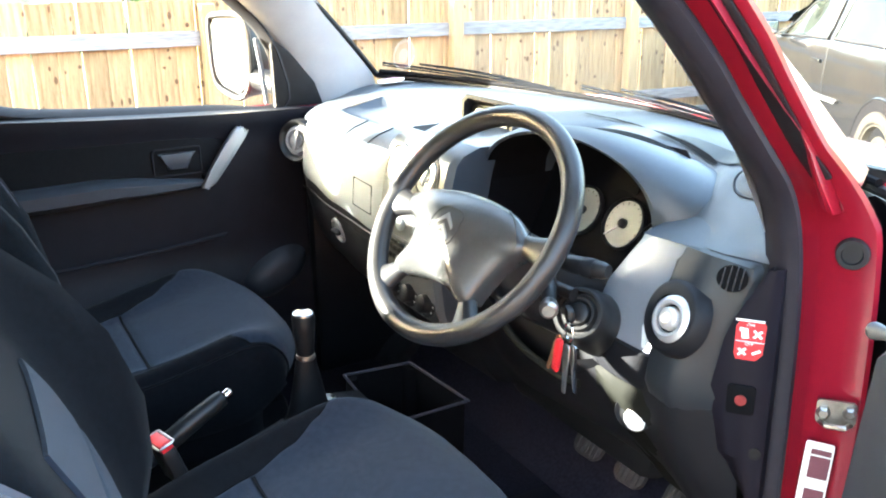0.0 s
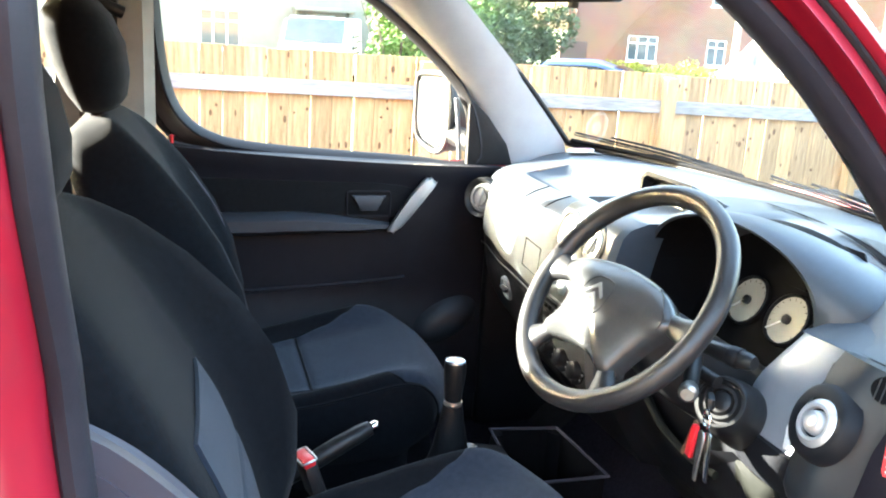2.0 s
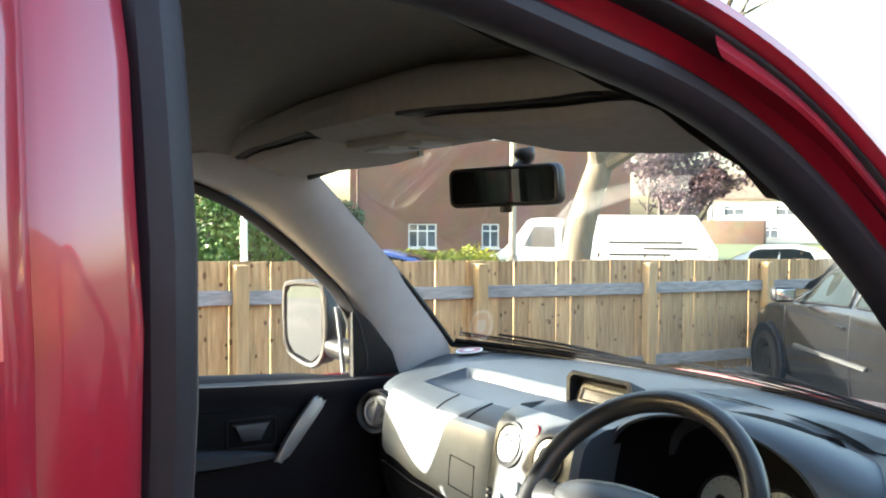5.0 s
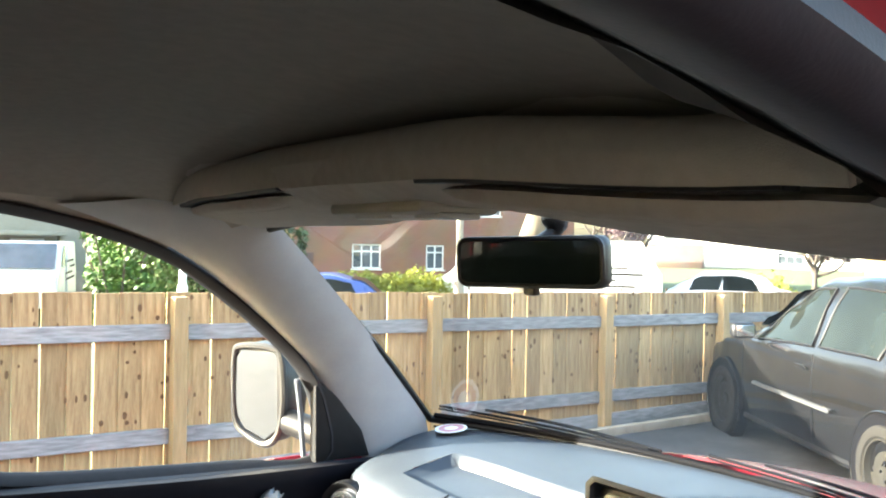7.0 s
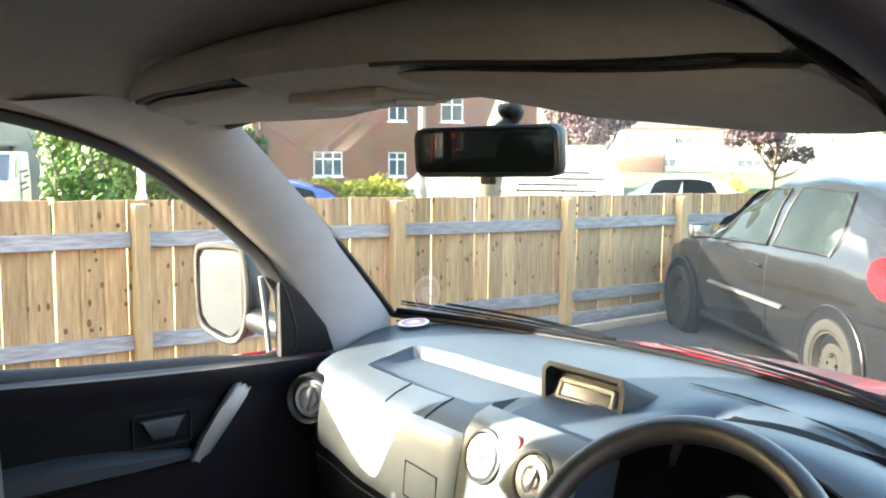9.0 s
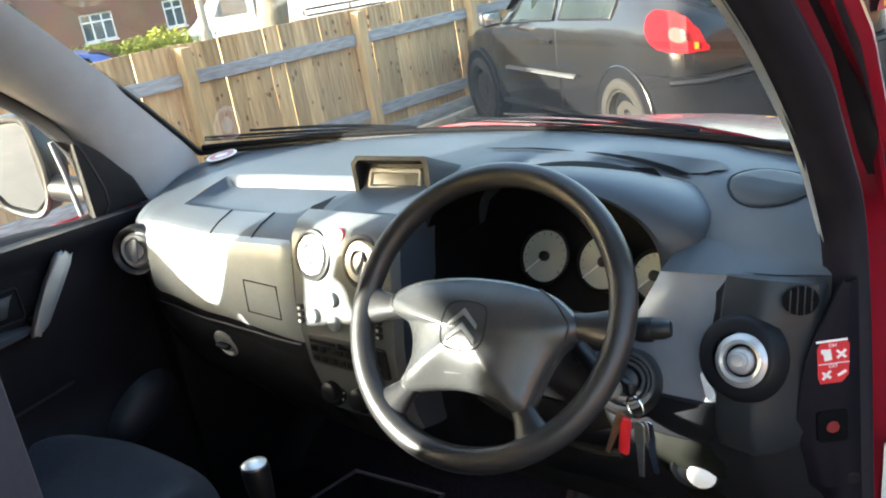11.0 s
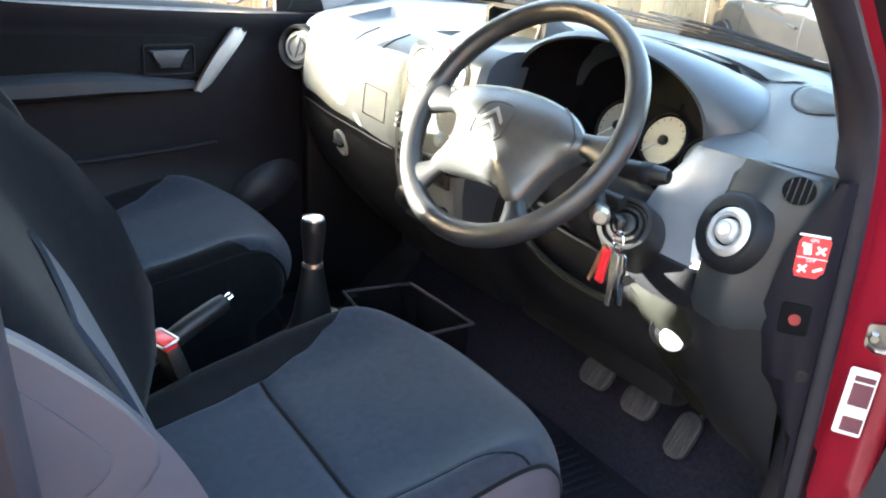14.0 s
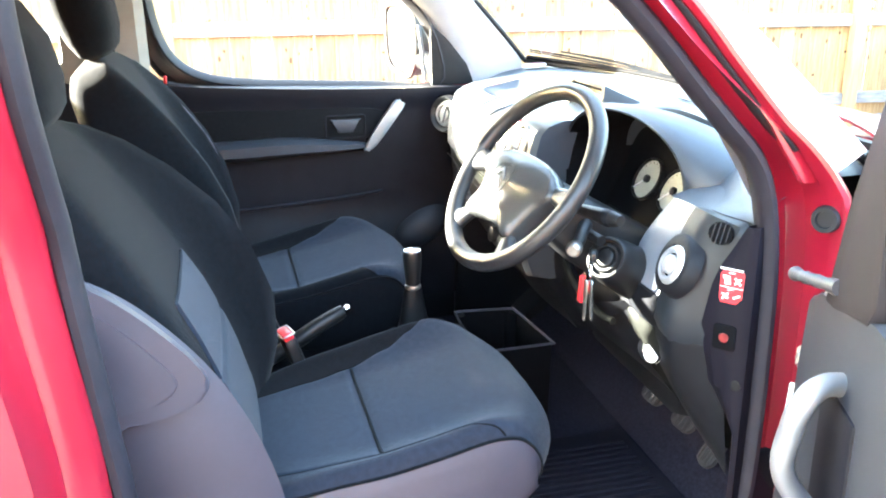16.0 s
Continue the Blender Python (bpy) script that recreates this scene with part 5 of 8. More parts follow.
part("printing", lathe(B(), [(0.029, 0), (0.029, 0.0006), (0.016, 0.0006), (0.016, 0)], Matrix.Translation((-0.70, 0.455, 1.0574)) @ Matrix.Rotation(radians(6), 4, "X"), 30), mat("pink_print", (0.55, 0.25, 0.28), 0.6, 0, 0.1, 60), permit)

# ---- steering wheel ----
wheel = thing("steering_wheel", (0.378, 0.034, 1.007), "black four-spoke steering wheel with a padded centre", "steering wheel")
TILT, YAW = 0.655, 0.17
Mw = facing((0.378, 0.034, 1.007), (math.sin(YAW) * math.cos(TILT), -math.cos(YAW) * math.cos(TILT), math.sin(TILT)))
R = 0.1725
part("rim", tube(B(), [Mw @ Vector((R * math.cos(a), R * math.sin(a), 0)) for a in [2 * math.pi * k / 72 for k in range(72)]], 0.0158, 16, True), M_WHEEL, wheel, "thick black grained rim")


def spoke(p0, w0, p1, w1):
    """An arm from the cover's seam that spreads where it meets the rim."""
    a, b = Vector((*p0, 0.0)), Vector((*p1, 0.0))
    side = Vector((-(b - a).y, (b - a).x, 0)).normalized()
    rings = []
    for k in range(9):
        t = k / 8
        w, th = w0 + (w1 - w0) * t ** 2.2, 0.0105 + 0.002 * t
        c = a.lerp(b, t) + Vector((0, 0, -0.006 + 0.004 * t))
        rings.append([Mw @ (c + side * (w * math.copysign(abs(math.cos(q)) ** 0.75, math.cos(q))) + Vector((0, 0, th * math.sin(q)))) for q in [2 * math.pi * j / 18 for j in range(18)]])
    part("spoke", loft(B(), rings), M_WHEEL, wheel)


spoke((-0.108, 0.000), 0.014, (-0.166, -0.004), 0.030)
spoke((0.104, -0.006), 0.014, (0.166, -0.010), 0.027)
spoke((-0.076, -0.088), 0.013, (-0.109, -0.126), 0.029)
spoke((0.062, -0.096), 0.013, (0.090, -0.141), 0.027)
# broad cover below the wheel's centre, ridged towards its four arms
HUB = Vector((-0.006, -0.028, 0))
HUBO = [(-0.131, 0.012), (-0.102, 0.029), (-0.062, 0.037), (-0.015, 0.0405), (0.040, 0.037), (0.085, 0.026), (0.112, 0.009), (0.126, -0.007), (0.124, -0.020), (0.106, -0.038), (0.092, -0.066),
        (0.083, -0.093), (0.078, -0.109), (0.064, -0.114), (0.045, -0.107), (0.024, -0.100), (-0.010, -0.0955), (-0.046, -0.098), (-0.084, -0.105), (-0.096, -0.097), (-0.091, -0.084), (-0.086, -0.064), (-0.089, -0.041), (-0.099, -0.022), (-0.116, -0.014), (-0.131, -0.005)]
po = smooth_path([Vector((*p, 0)) - HUB for p in HUBO], 4, True)
HUBH = [(0.0, 0.0345), (0.25, 0.0330), (0.42, 0.0300), (0.6, 0.0252), (0.78, 0.0185), (0.90, 0.0130), (0.96, 0.0085), (0.99, 0.003), (1.0, -0.005)]


def hub_h(x, y):
    """Height of the cover over the wheel's plane."""
    q = Vector((x, y, 0)) - HUB
    edge = min(po, key=lambda p: 9 if p.dot(q) <= 0 else abs(p.normalized().cross(q.normalized()).z)) if q.length > 1e-5 else po[0]
    return lerp_table(HUBH, min(1, q.length / edge.length))[0]


def on_hub(x, y, lift=0.0):
    return Mw @ Vector((x, y, hub_h(x, y) + lift))


rings = [[Mw @ (HUB + p * 0.965 + Vector((0, 0, -0.024))) for p in po]]
for sc, h in reversed(HUBH[1:]):
    rings.append([Mw @ (HUB + p * sc + Vector((0, 0, h))) for p in po])
rings.append([Mw @ (HUB + p * 0.08 + Vector((0, 0, 0.0343))) for p in po])
pad = part("airbag_cover", loft(B(), rings), M_HUB, wheel, "broad moulded plastic airbag cover with four arms", angle=50)
sq = smooth_path([(-0.030, -0.046, 0), (-0.034, -0.020, 0), (-0.026, 0.002, 0), (0.002, 0.005, 0), (0.020, -0.002, 0), (0.024, -0.024, 0), (0.018, -0.048, 0), (-0.006, -0.053, 0)], 4, True)
part("badge_recess", tube(B(), [on_hub(p.x, p.y, 0.0002) for p in sq], 0.0011, 5, True), M_LOW, pad)
bm = B()
for dy in (-0.016, -0.033):
    prism(bm, [(-0.024, dy - 0.012), (-0.024, dy - 0.006), (-0.005, dy + 0.012), (0.014, dy - 0.006), (0.014, dy - 0.012), (-0.005, dy + 0.005)], 0.0022, Mw @ Matrix.Translation((0, 0, 0.0335)), 0.0006)
part("badge", bm, mat("badge_grey", (0.20, 0.20, 0.195), 0.35, 0.3, 0.1, 40), pad, "two grey chevrons")
part("moulded_mark", box(B(), on_hub(-0.006, -0.077), (0.040, 0.005, 0.0015), 0.0006, Mw.to_3x3().to_4x4()), M_LOW, pad)
part("horn_split", tube(B(), smooth_path([on_hub(*p, 0.0004) for p in ((0.072, 0.030), (0.094, 0.016), (0.109, 0.000), (0.116, -0.012), (0.113, -0.026))], 4), 0.0012, 5), M_TRIMB, pad)
part("horn_split", tube(B(), smooth_path([on_hub(*p, 0.0004) for p in ((-0.121, 0.016), (-0.123, 0.006), (-0.122, -0.006))], 4), 0.0012, 5), M_TRIMB, pad)
part("hub_back", lathe(B(), [(0.062, -0.012), (0.058, -0.045), (0.05, -0.075), (0.0, -0.075)], Mw @ Matrix.Translation((0, -0.024, -0.008)), 28), M_BLACK, wheel)

# column shroud, stalks, ignition, keys
col = thing("steering_column", (0.38, 0.15, 0.9), "black steering column shroud with stalks", "steering column")
c0 = Vector((0.378, 0.034, 1.007))
rings = []
for d, w, h, dz in ((0.055, 0.050, 0.042, -0.012), (0.09, 0.058, 0.052, -0.018), (0.16, 0.062, 0.060, -0.018), (0.24, 0.060, 0.062, -0.010), (0.32, 0.055, 0.06, 0.0)):
    c = c0 + Vector((0.0, 0.80, -0.60)) * d
    Mx = facing(c, (0, -0.80, 0.60))
    rings.append([Mx @ Vector((x * w / 0.06, y * h / 0.05 + dz, 0)) for x, y in rrect(0.12, 0.10, 0.03, 4)])
part("shroud", loft(B(), rings), M_BLACK, col, "black plastic shroud")
part("stalk", tube(B(), smooth_path([(0.42, 0.110, 0.955), (0.48, 0.118, 0.962), (0.52, 0.125, 0.965), (0.565, 0.137, 0.968)], 4), [0.008, 0.008, 0.009, 0.010, 0.011, 0.011, 0.012, 0.013, 0.013, 0.013, 0.0125, 0.012, 0.009], 12), M_BLACK, col, "black light stalk")
part("stalk_collar", lathe(B(), [(0.0135, 0), (0.0145, 0.002), (0.0145, 0.016), (0.0135, 0.018)], facing((0.528, 0.1265, 0.9655), (0.95, 0.25, 0.06)), 18), M_LOW, col)
part("stalk", tube(B(), smooth_path([(0.33, 0.115, 0.955), (0.27, 0.125, 0.962), (0.20, 0.145, 0.970)], 5), [0.008] * 4 + [0.010] * 4 + [0.012] * 3, 12), M_BLACK, col, "black wiper stalk")
part("stalk", tube(B(), [(0.42, 0.125, 0.915), (0.47, 0.135, 0.912), (0.49, 0.14, 0.91)], [0.010, 0.010, 0.010], 10), M_BLACK, col, "short black control stalk")
Mi = facing((0.488, 0.152, 0.878), (0.42, -0.75, 0.50))
part("ignition_housing", lathe(B(), [(0.048, -0.10), (0.043, -0.03), (0.039, 0.0), (0.036, 0.004), (0.032, 0.004), (0.030, -0.003), (0.027, -0.003), (0.024, 0.004), (0.020, 0.004), (0.018, -0.002), (0.015, 0.005), (0.009, 0.007), (0, 0.007)], Mi, 36), M_BLACK, col, "ribbed round ignition lock")
part("lock_stem", tube(B(), [(0.435, 0.135, 0.925), (0.475, 0.108, 0.915), (0.503, 0.088, 0.909)], [0.012, 0.011, 0.010], 12), M_BLACK, col)
part("knurled_cap", lathe(B(), [(0.010, -0.01), (0.0135, 0.0), (0.0135, 0.012), (0.009, 0.016), (0, 0.016)], facing((0.505, 0.086, 0.909), (0.75, -0.60, -0.1)), 12), M_STEEL, col, "bright ribbed cap")
keys = thing("car_keys", (0.485, 0.14, 0.83), "bunch of keys hanging from the ignition with red fobs", "keys")
kp = Vector((0.498, 0.136, 0.884))
part("key", box(B(), kp + Vector((0.012, -0.018, 0.008)), (0.030, 0.012, 0.020), 0.005, Matrix.Rotation(radians(-30), 4, "Z")), M_BLACK, keys, "black key head in the lock")
part("key_ring", tube(B(), [kp + Vector((0.028, -0.030, -0.010)) + Vector((0.012 * math.cos(a), -0.003 * math.cos(a), 0.014 * math.sin(a))) for a in [2 * math.pi * k / 20 for k in range(20)]], 0.0016, 6, True), M_CHROME, keys, "steel key ring")
for dx, dy, L, w, ang, m, lab in ((0.006, -0.036, 0.050, 0.012, 10, M_REDP, "red plastic fob"), (-0.004, -0.030, 0.066, 0.010, 24, mat("copper_key", (0.45, 0.24, 0.14), 0.35, 0.7, 0.2, 60), "copper coloured key"), (0.030, -0.034, 0.070, 0.012, -6, M_CHROME, "steel key"), (0.024, -0.040, 0.075, 0.011, 3, M_STEEL, "worn steel key")):
    M = Matrix.Translation(kp + Vector((0.028 + dx - 0.014, dy, -0.022))) @ Matrix.Rotation(radians(ang), 4, "Y")
    bm = prism(B(), [(-w * 0.3, -L), (w * 0.3, -L), (w * 0.35, -L * 0.45), (w * 0.6, -L * 0.35), (w * 0.6, -L * 0.05), (w * 0.3, 0), (-w * 0.3, 0), (-w * 0.6, -L * 0.05), (-w * 0.6, -L * 0.35), (-w * 0.35, -L * 0.45)] if m is not M_REDP else [(-w / 2, -L), (w / 2, -L), (w / 2, -0.006), (w * 0.3, 0), (-w * 0.3, 0), (-w / 2, -0.006)], 0.003 if m is not M_REDP else 0.007, M @ Matrix(((1, 0, 0, 0), (0, 0, -1, 0), (0, 1, 0, 0), (0, 0, 0, 1))), 0.0008)
    part("hanging_key" if m is not M_REDP else "fob", bm, m, keys, lab)

# ---- pedals ----
M_PEDAL = mat("worn_pedal_rubber", (0.042, 0.039, 0.041), 0.6, 0, 0.35, 60, 0.15, 400)
for x, y, z, nm in ((0.208, 0.428, 0.437, "clutch pedal"), (0.305, 0.450, 0.419, "brake pedal"), (0.414, 0.454, 0.408, "accelerator pedal")):
    ped = thing("pedal", (x, y, z - 0.05), f"worn black rubber {nm} on a steel arm", "pedal", "foot pedals")
    Mp = facing((x, y, z), (0.05, -0.80, 0.60))
    w, h = (0.075, 0.058) if "acc" not in nm else (0.05, 0.09)
    bm = prism(B(), rrect(w, h, 0.022), 0.012, Mp, 0.003)
    part("pad", bm, M_PEDAL, ped, "rubber pedal pad")
    for k in range(-2, 3):
        part("tread", box(B(), Mp @ Vector((k * w / 6, 0, 0.013)), (0.006, h * 0.8, 0.003), 0.001, Mp.to_3x3().to_4x4()), M_PEDAL, ped)
    part("arm", tube(B(), smooth_path([Mp @ Vector((0, h * 0.3, -0.004)), (x + 0.01, y + 0.05, z + 0.08), (x, y + 0.06, z + 0.22)], 4), 0.008, 8), M_TRIMB, ped)

# ribbed rubber foot mat
fm = thing("foot_mat", (0.36, 0.25, 0.275), "ribbed black rubber foot mat on the carpet", "mat")
part("mat_base", box(B(), (0.31, 0.20, 0.274), (0.46, 0.42, 0.008), 0.003), M_MAT, fm)
for k in range(16):
    part("rib", box(B(), (0.14 + 0.0215 * k, 0.235, 0.280), (0.010, 0.30, 0.006), 0.002), M_MAT, fm)

# ---- centre console, gear lever, hand brake ----
cons = thing("centre_console", (0, 0.0, 0.30), "dark moulded centre console with an open storage box", "console")
rings = []
for y, w, zt in ((-0.75, 0.10, 0.42), (-0.35, 0.10, 0.44), (-0.15, 0.11, 0.50), (-0.02, 0.125, 0.535), (0.06, 0.13, 0.520), (0.10, 0.13, 0.44)):
    rings.append([(-w, y, 0.27), (-w + 0.01, y, zt - 0.02), (-w + 0.03, y, zt), (w - 0.03, y, zt), (w - 0.01, y, zt - 0.02), (w, y, 0.27)])
part("tunnel_cover", loft(B(), rings), M_LOW, cons, "dark tunnel cover")
bm = B()
ow, oi = 0.150, 0.118
o = [(-0.175, 0.055), (0.030, 0.055), (0.028, 0.255), (-0.160, 0.212)]
def ring4(sc, z, dz=0.0):
    cx, cy = -0.070, 0.15
    P = []
    for k, (x, y) in enumerate(o):
        P.append((cx + (x - cx) * sc, cy + (y - cy) * sc, z - (dz if k > 1 else 0) + (0.012 - 0.12 * (x + 0.07) if z > 0.4 else 0)))
    return P
loft(bm, [ring4(0.96, 0.28), ring4(1.0, 0.488), ring4(0.98, 0.496), ring4(0.93, 0.496), ring4(0.90, 0.486), ring4(0.80, 0.37)])
bmesh.ops.bevel(bm, geom=[e for e in bm.edges if abs((e.verts[0].co - e.verts[1].co).normalized().z) > 0.5], offset=0.02, segments=3, affect="EDGES")
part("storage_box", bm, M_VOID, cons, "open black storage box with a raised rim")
part("box_rim", tube(B(), smooth_path([Vector(p) + Vector((0, 0, 0.003)) for p in ring4(0.955, 0.496)], 1, True), 0.0035, 8, True), M_VINYL, cons, "worn grey rim")
part("socket", lathe(B(), [(0.016, 0), (0.016, 0.006), (0.012, 0.009), (0.008, 0.004), (0, 0.004)], Matrix.Translation((-0.055, -0.025, 0.54)), 22), M_STEEL, cons, "round power socket")
gear = thing("gear_lever", (-0.02, -0.07, 0.50), "gear lever with a silver-topped black knob and gaiter", "gear lever")
G0 = Matrix.Translation((-0.014, -0.080, 0.0))
part("knob", lathe(B(), [(0.011, 0.668), (0.0165, 0.672), (0.0175, 0.69), (0.0205, 0.72), (0.0215, 0.742), (0.0195, 0.749)], G0, 28), M_BLACK, gear, "black knob body")
part("knob_cap", lathe(B(), [(0.0198, 0.747), (0.019, 0.7525), (0.013, 0.755), (0, 0.7555)], G0, 28), M_ALU, gear, "satin silver cap")
part("collar", lathe(B(), [(0.016, 0.660), (0.0185, 0.664), (0.0175, 0.670), (0.013, 0.671)], G0, 24), M_STEEL, gear, "thin metal collar")
part("gaiter", lathe(B(), [(0.058, 0.515), (0.050, 0.53), (0.040, 0.55), (0.032, 0.575), (0.028, 0.60), (0.0225, 0.63), (0.0185, 0.655), (0.016, 0.664)], G0 @ Matrix.Diagonal((0.8, 1.1, 1, 1)), 20), M_TRIMB, gear, "folded black gaiter")
hb = thing("hand_brake", (0.01, -0.30, 0.45), "black hand brake lever with a chrome button", "hand brake")
part("grip", tube(B(), smooth_path([(0.020, -0.50, 0.50), (0.010, -0.40, 0.545), (0.0, -0.30, 0.60), (-0.012, -0.240, 0.625)], 4), [0.012, 0.013, 0.014, 0.015, 0.016, 0.017, 0.018, 0.018, 0.018, 0.017, 0.017, 0.016, 0.014], 12), M_BLACK, hb, "black grip")
part("button", lathe(B(), [(0.009, 0), (0.009, 0.010), (0.006, 0.013), (0, 0.013)], facing((-0.013, -0.236, 0.627), (-0.15, 0.9, 0.4)), 16), M_CHROME, hb, "chrome button")
for x, y, z, yaw in ((0.120, -0.380, 0.646, 14), (-0.115, -0.412, 0.625, 5)):
    bk = thing("belt_buckle", (x, y, z - 0.06), "black seat belt buckle with a red release button", "belt buckle", "seat belt buckles")
    Mb = Matrix.Translation((x, y, z)) @ Matrix.Rotation(radians(18), 4, "X") @ Matrix.Rotation(radians(yaw), 4, "Z")
    part("body", box(B(), Mb @ Vector((0, 0, -0.042)), (0.052, 0.026, 0.07), 0.008, Mb.to_3x3().to_4x4()), M_BLACK, bk)
    part("release", box(B(), Mb @ Vector((0, 0, -0.004)), (0.050, 0.022, 0.016), 0.004, Mb.to_3x3().to_4x4()), M_REDP, bk, "red release button")
    part("surround", tube(B(), [Mb @ Vector((x2, y2, 0.001)) for x2, y2 in rrect(0.055, 0.027, 0.004, 2)], 0.0022, 6, True), M_STEEL, bk, "worn bright edge")
    part("stem", box(B(), Mb @ Vector((0, 0, -0.11)), (0.024, 0.006, 0.10), 0.002, Mb.to_3x3().to_4x4()), M_TRIMB, bk)


# ---- seats ----
# black bolster cloth, lightened and blued to show daylight on the door side
M_FABLIT = mat("sunlit_bolster_cloth", (0.019, 0.023, 0.034), 0.9, 0, 0.25, 90, 0.35, 900, sheen=0.1, spec=0.1)
def seat_ring(half, depth, bolster, c, fwd, nrm_x, n=40, near=0.0):
    """A closed section across the seat: flat middle, raised bolsters at the sides, rounded back."""
    out = []
    for k in range(n):
        a = 2 * math.pi * k / n
        ca, sa = math.cos(a), math.sin(a)
        x = half * math.copysign(abs(ca) ** 0.45, ca)
        d = math.copysign(abs(sa) ** 0.40, sa)
        e = min(1, abs(x) / half)
        f = depth * 0.5 * d * (1.0 if d > 0 else 2.0)
        if d > 0:
            f += bolster * (0.05 if near * x > 0 else 1.0 + 0.5 * near) * (max(0, e - 0.50) / 0.32) ** 2 * (1 - max(0, (e - 0.80) / 0.20) ** 2) if e < 1 else 0
        out.append(c + nrm_x * x + fwd * f)
    return out


def seat(cx, dy, outer, label):
    s = thing("front_seat", (cx, -0.28 + dy, 0.30), label, "car seat", "front seats")
    X = Vector((1, 0, 0))
    # cushion: one swept form, cut into a lighter middle panel and dark bolsters
    ROWS = [(-0.50, 0.562, 0.215, 0.0), (-0.42, 0.566, 0.235, 0.014), (-0.34, 0.573, 0.246, 0.026), (-0.26, 0.582, 0.255, 0.032), (-0.18, 0.597, 0.258, 0.036), (-0.08, 0.621, 0.256, 0.032), (-0.01, 0.630, 0.250, 0.014), (0.030, 0.616, 0.246, 0.003), (0.056, 0.590, 0.241, 0.0), (0.068, 0.562, 0.236, 0.0), (0.066, 0.536, 0.230, 0.0), (0.050, 0.518, 0.225, 0.0)]
    pa = smooth_path([(r[0], r[1], r[2]) for r in ROWS], 6)
    pb = smooth_path([(r[3], 0, 0) for r in ROWS], 6)
    def form(u, v, lift=0.0):
        i = min(v, 0.9999) * (len(pa) - 1)
        k = int(i)
        q, bo = pa[k].lerp(pa[k + 1], i - k), pb[k].lerp(pb[k + 1], i - k).x
        a = radians(90 - 112 * u)
        ca, sa = math.cos(a), math.sin(a)
        x = q.z * math.copysign(abs(ca) ** 0.45, ca)
        e = min(0.9999, abs(x) / q.z)
        low = 0.43 + 0.075 * max(0, (q.x + 0.10) / 0.16) ** 1.5
        hz = max(0.012, (q.y - low) / 2)
        z = low + hz + hz * math.copysign(abs(sa) ** 0.40, sa)
        if sa > 0:
            z += bo * (max(0, e - 0.45) / 0.35) ** 2 * (1 - max(0, (e - 0.80) / 0.20) ** 2) if e < 0.98 else 0
        nose = max(0, (q.x + 0.22) / 0.29)
        return Vector((cx + x, q.x + dy - 0.075 * e ** 3 * nose ** 2, z + lift))
    # seams between the middle panel and the bolsters: they run out to the sides near the front
    FAR = [(0.0, 0.55), (0.18, 0.60), (0.27, 0.64), (0.36, 0.71), (0.415, 0.80), (0.455, 0.90), (0.48, 0.940), (1.0, 0.946)]
    NEAR = [(0.0, 0.68), (0.27, 0.75), (0.40, 0.80), (0.47, 0.89), (0.50, 0.938), (1.0, 0.946)] if outer > 0 else FAR
    SKIRT = (90 - 27) / 112
    def edge(v, sg=0):
        w = lerp_table(FAR if sg < 0 else NEAR, v)[0]
        return math.degrees(math.asin(w ** 2.222)) / 112
    def hem(v, sg):
        return max(edge(v, sg) + 0.006, SKIRT)
    def middle(u, v):
        groove = 0.008 * math.exp(-((v - 0.275) / 0.009) ** 2) * (abs(2 * u - 1) < 0.97) + 0.004 * math.exp(-((abs(2 * u - 1) - 1) / 0.04) ** 2)
        return form((2 * u - 1) * edge(v, 1 if u > 0.5 else -1), v, 0.002 - groove)
    part("cushion_panel", sheet(B(), middle, 26, 110), M_FABB, s, "blue-grey ribbed cloth middle", angle=60)
    for sg in (1, -1):
        door_side = sg > 0 and outer > 0
        part("cushion_bolster", sheet(B(), lambda u, v: form(sg * (edge(v, sg) + (hem(v, sg) - edge(v, sg)) * u), v), 14, 80), M_FABLIT if door_side else M_FABD, s, "cloth side bolster in a sunlit tone" if door_side else "black cloth side bolster", angle=60)
        part("cushion_side", sheet(B(), lambda u, v: form(sg * (hem(v, sg) + (1 - hem(v, sg)) * u), v, -0.001), 10, 80), M_VINYL if door_side else M_FABD, s, "grey-mauve vinyl cushion side" if door_side else "black cloth cushion side", angle=60)
        part("cushion_piping", tube(B(), [form(sg * edge(k / 60, sg), k / 60, -0.001) for k in range(31)], 0.0022, 6), M_FABD, s)
        part("hem_piping", tube(B(), [form(sg * hem(k / 60, sg), k / 60, 0.0) for k in range(61)], 0.0030, 6), M_FABD, s)
    part("seam", tube(B(), [middle(0.02 + 0.96 * k / 24, 0.275) + Vector((0, 0, 0.003)) for k in range(25)], 0.0032, 6), M_FABD, s)
    part("cushion_base", box(B(), (cx, -0.24 + dy, 0.44), (0.44, 0.50, 0.08), 0.03), M_FABD, s)
    # valance and base
    rings = [[(cx + x, y + dy, z) for x, y in rrect(0.49 - 0.03 * (z < 0.4), 0.42, 0.06, 4)] for z in (0.40, 0.46, 0.50, 0.525)]
    rings = [[(p[0], p[1] - 0.255, p[2]) for p in r] for r in rings]
    part("seat_valance", loft(B(), rings), M_VINYL if outer > 0 else M_FABD, s, "plastic skirt below the cushion" if outer > 0 else "dark cloth skirt below the cushion")
    part("seat_base", box(B(), (cx, -0.25 + dy, 0.34), (0.42, 0.40, 0.14), 0.02), M_TRIMB, s)
    # backrest
    up = Vector((0, -0.43 if outer > 0 else -0.31, 0.95)).normalized()
    fw = Vector((0, up.z, -up.y))
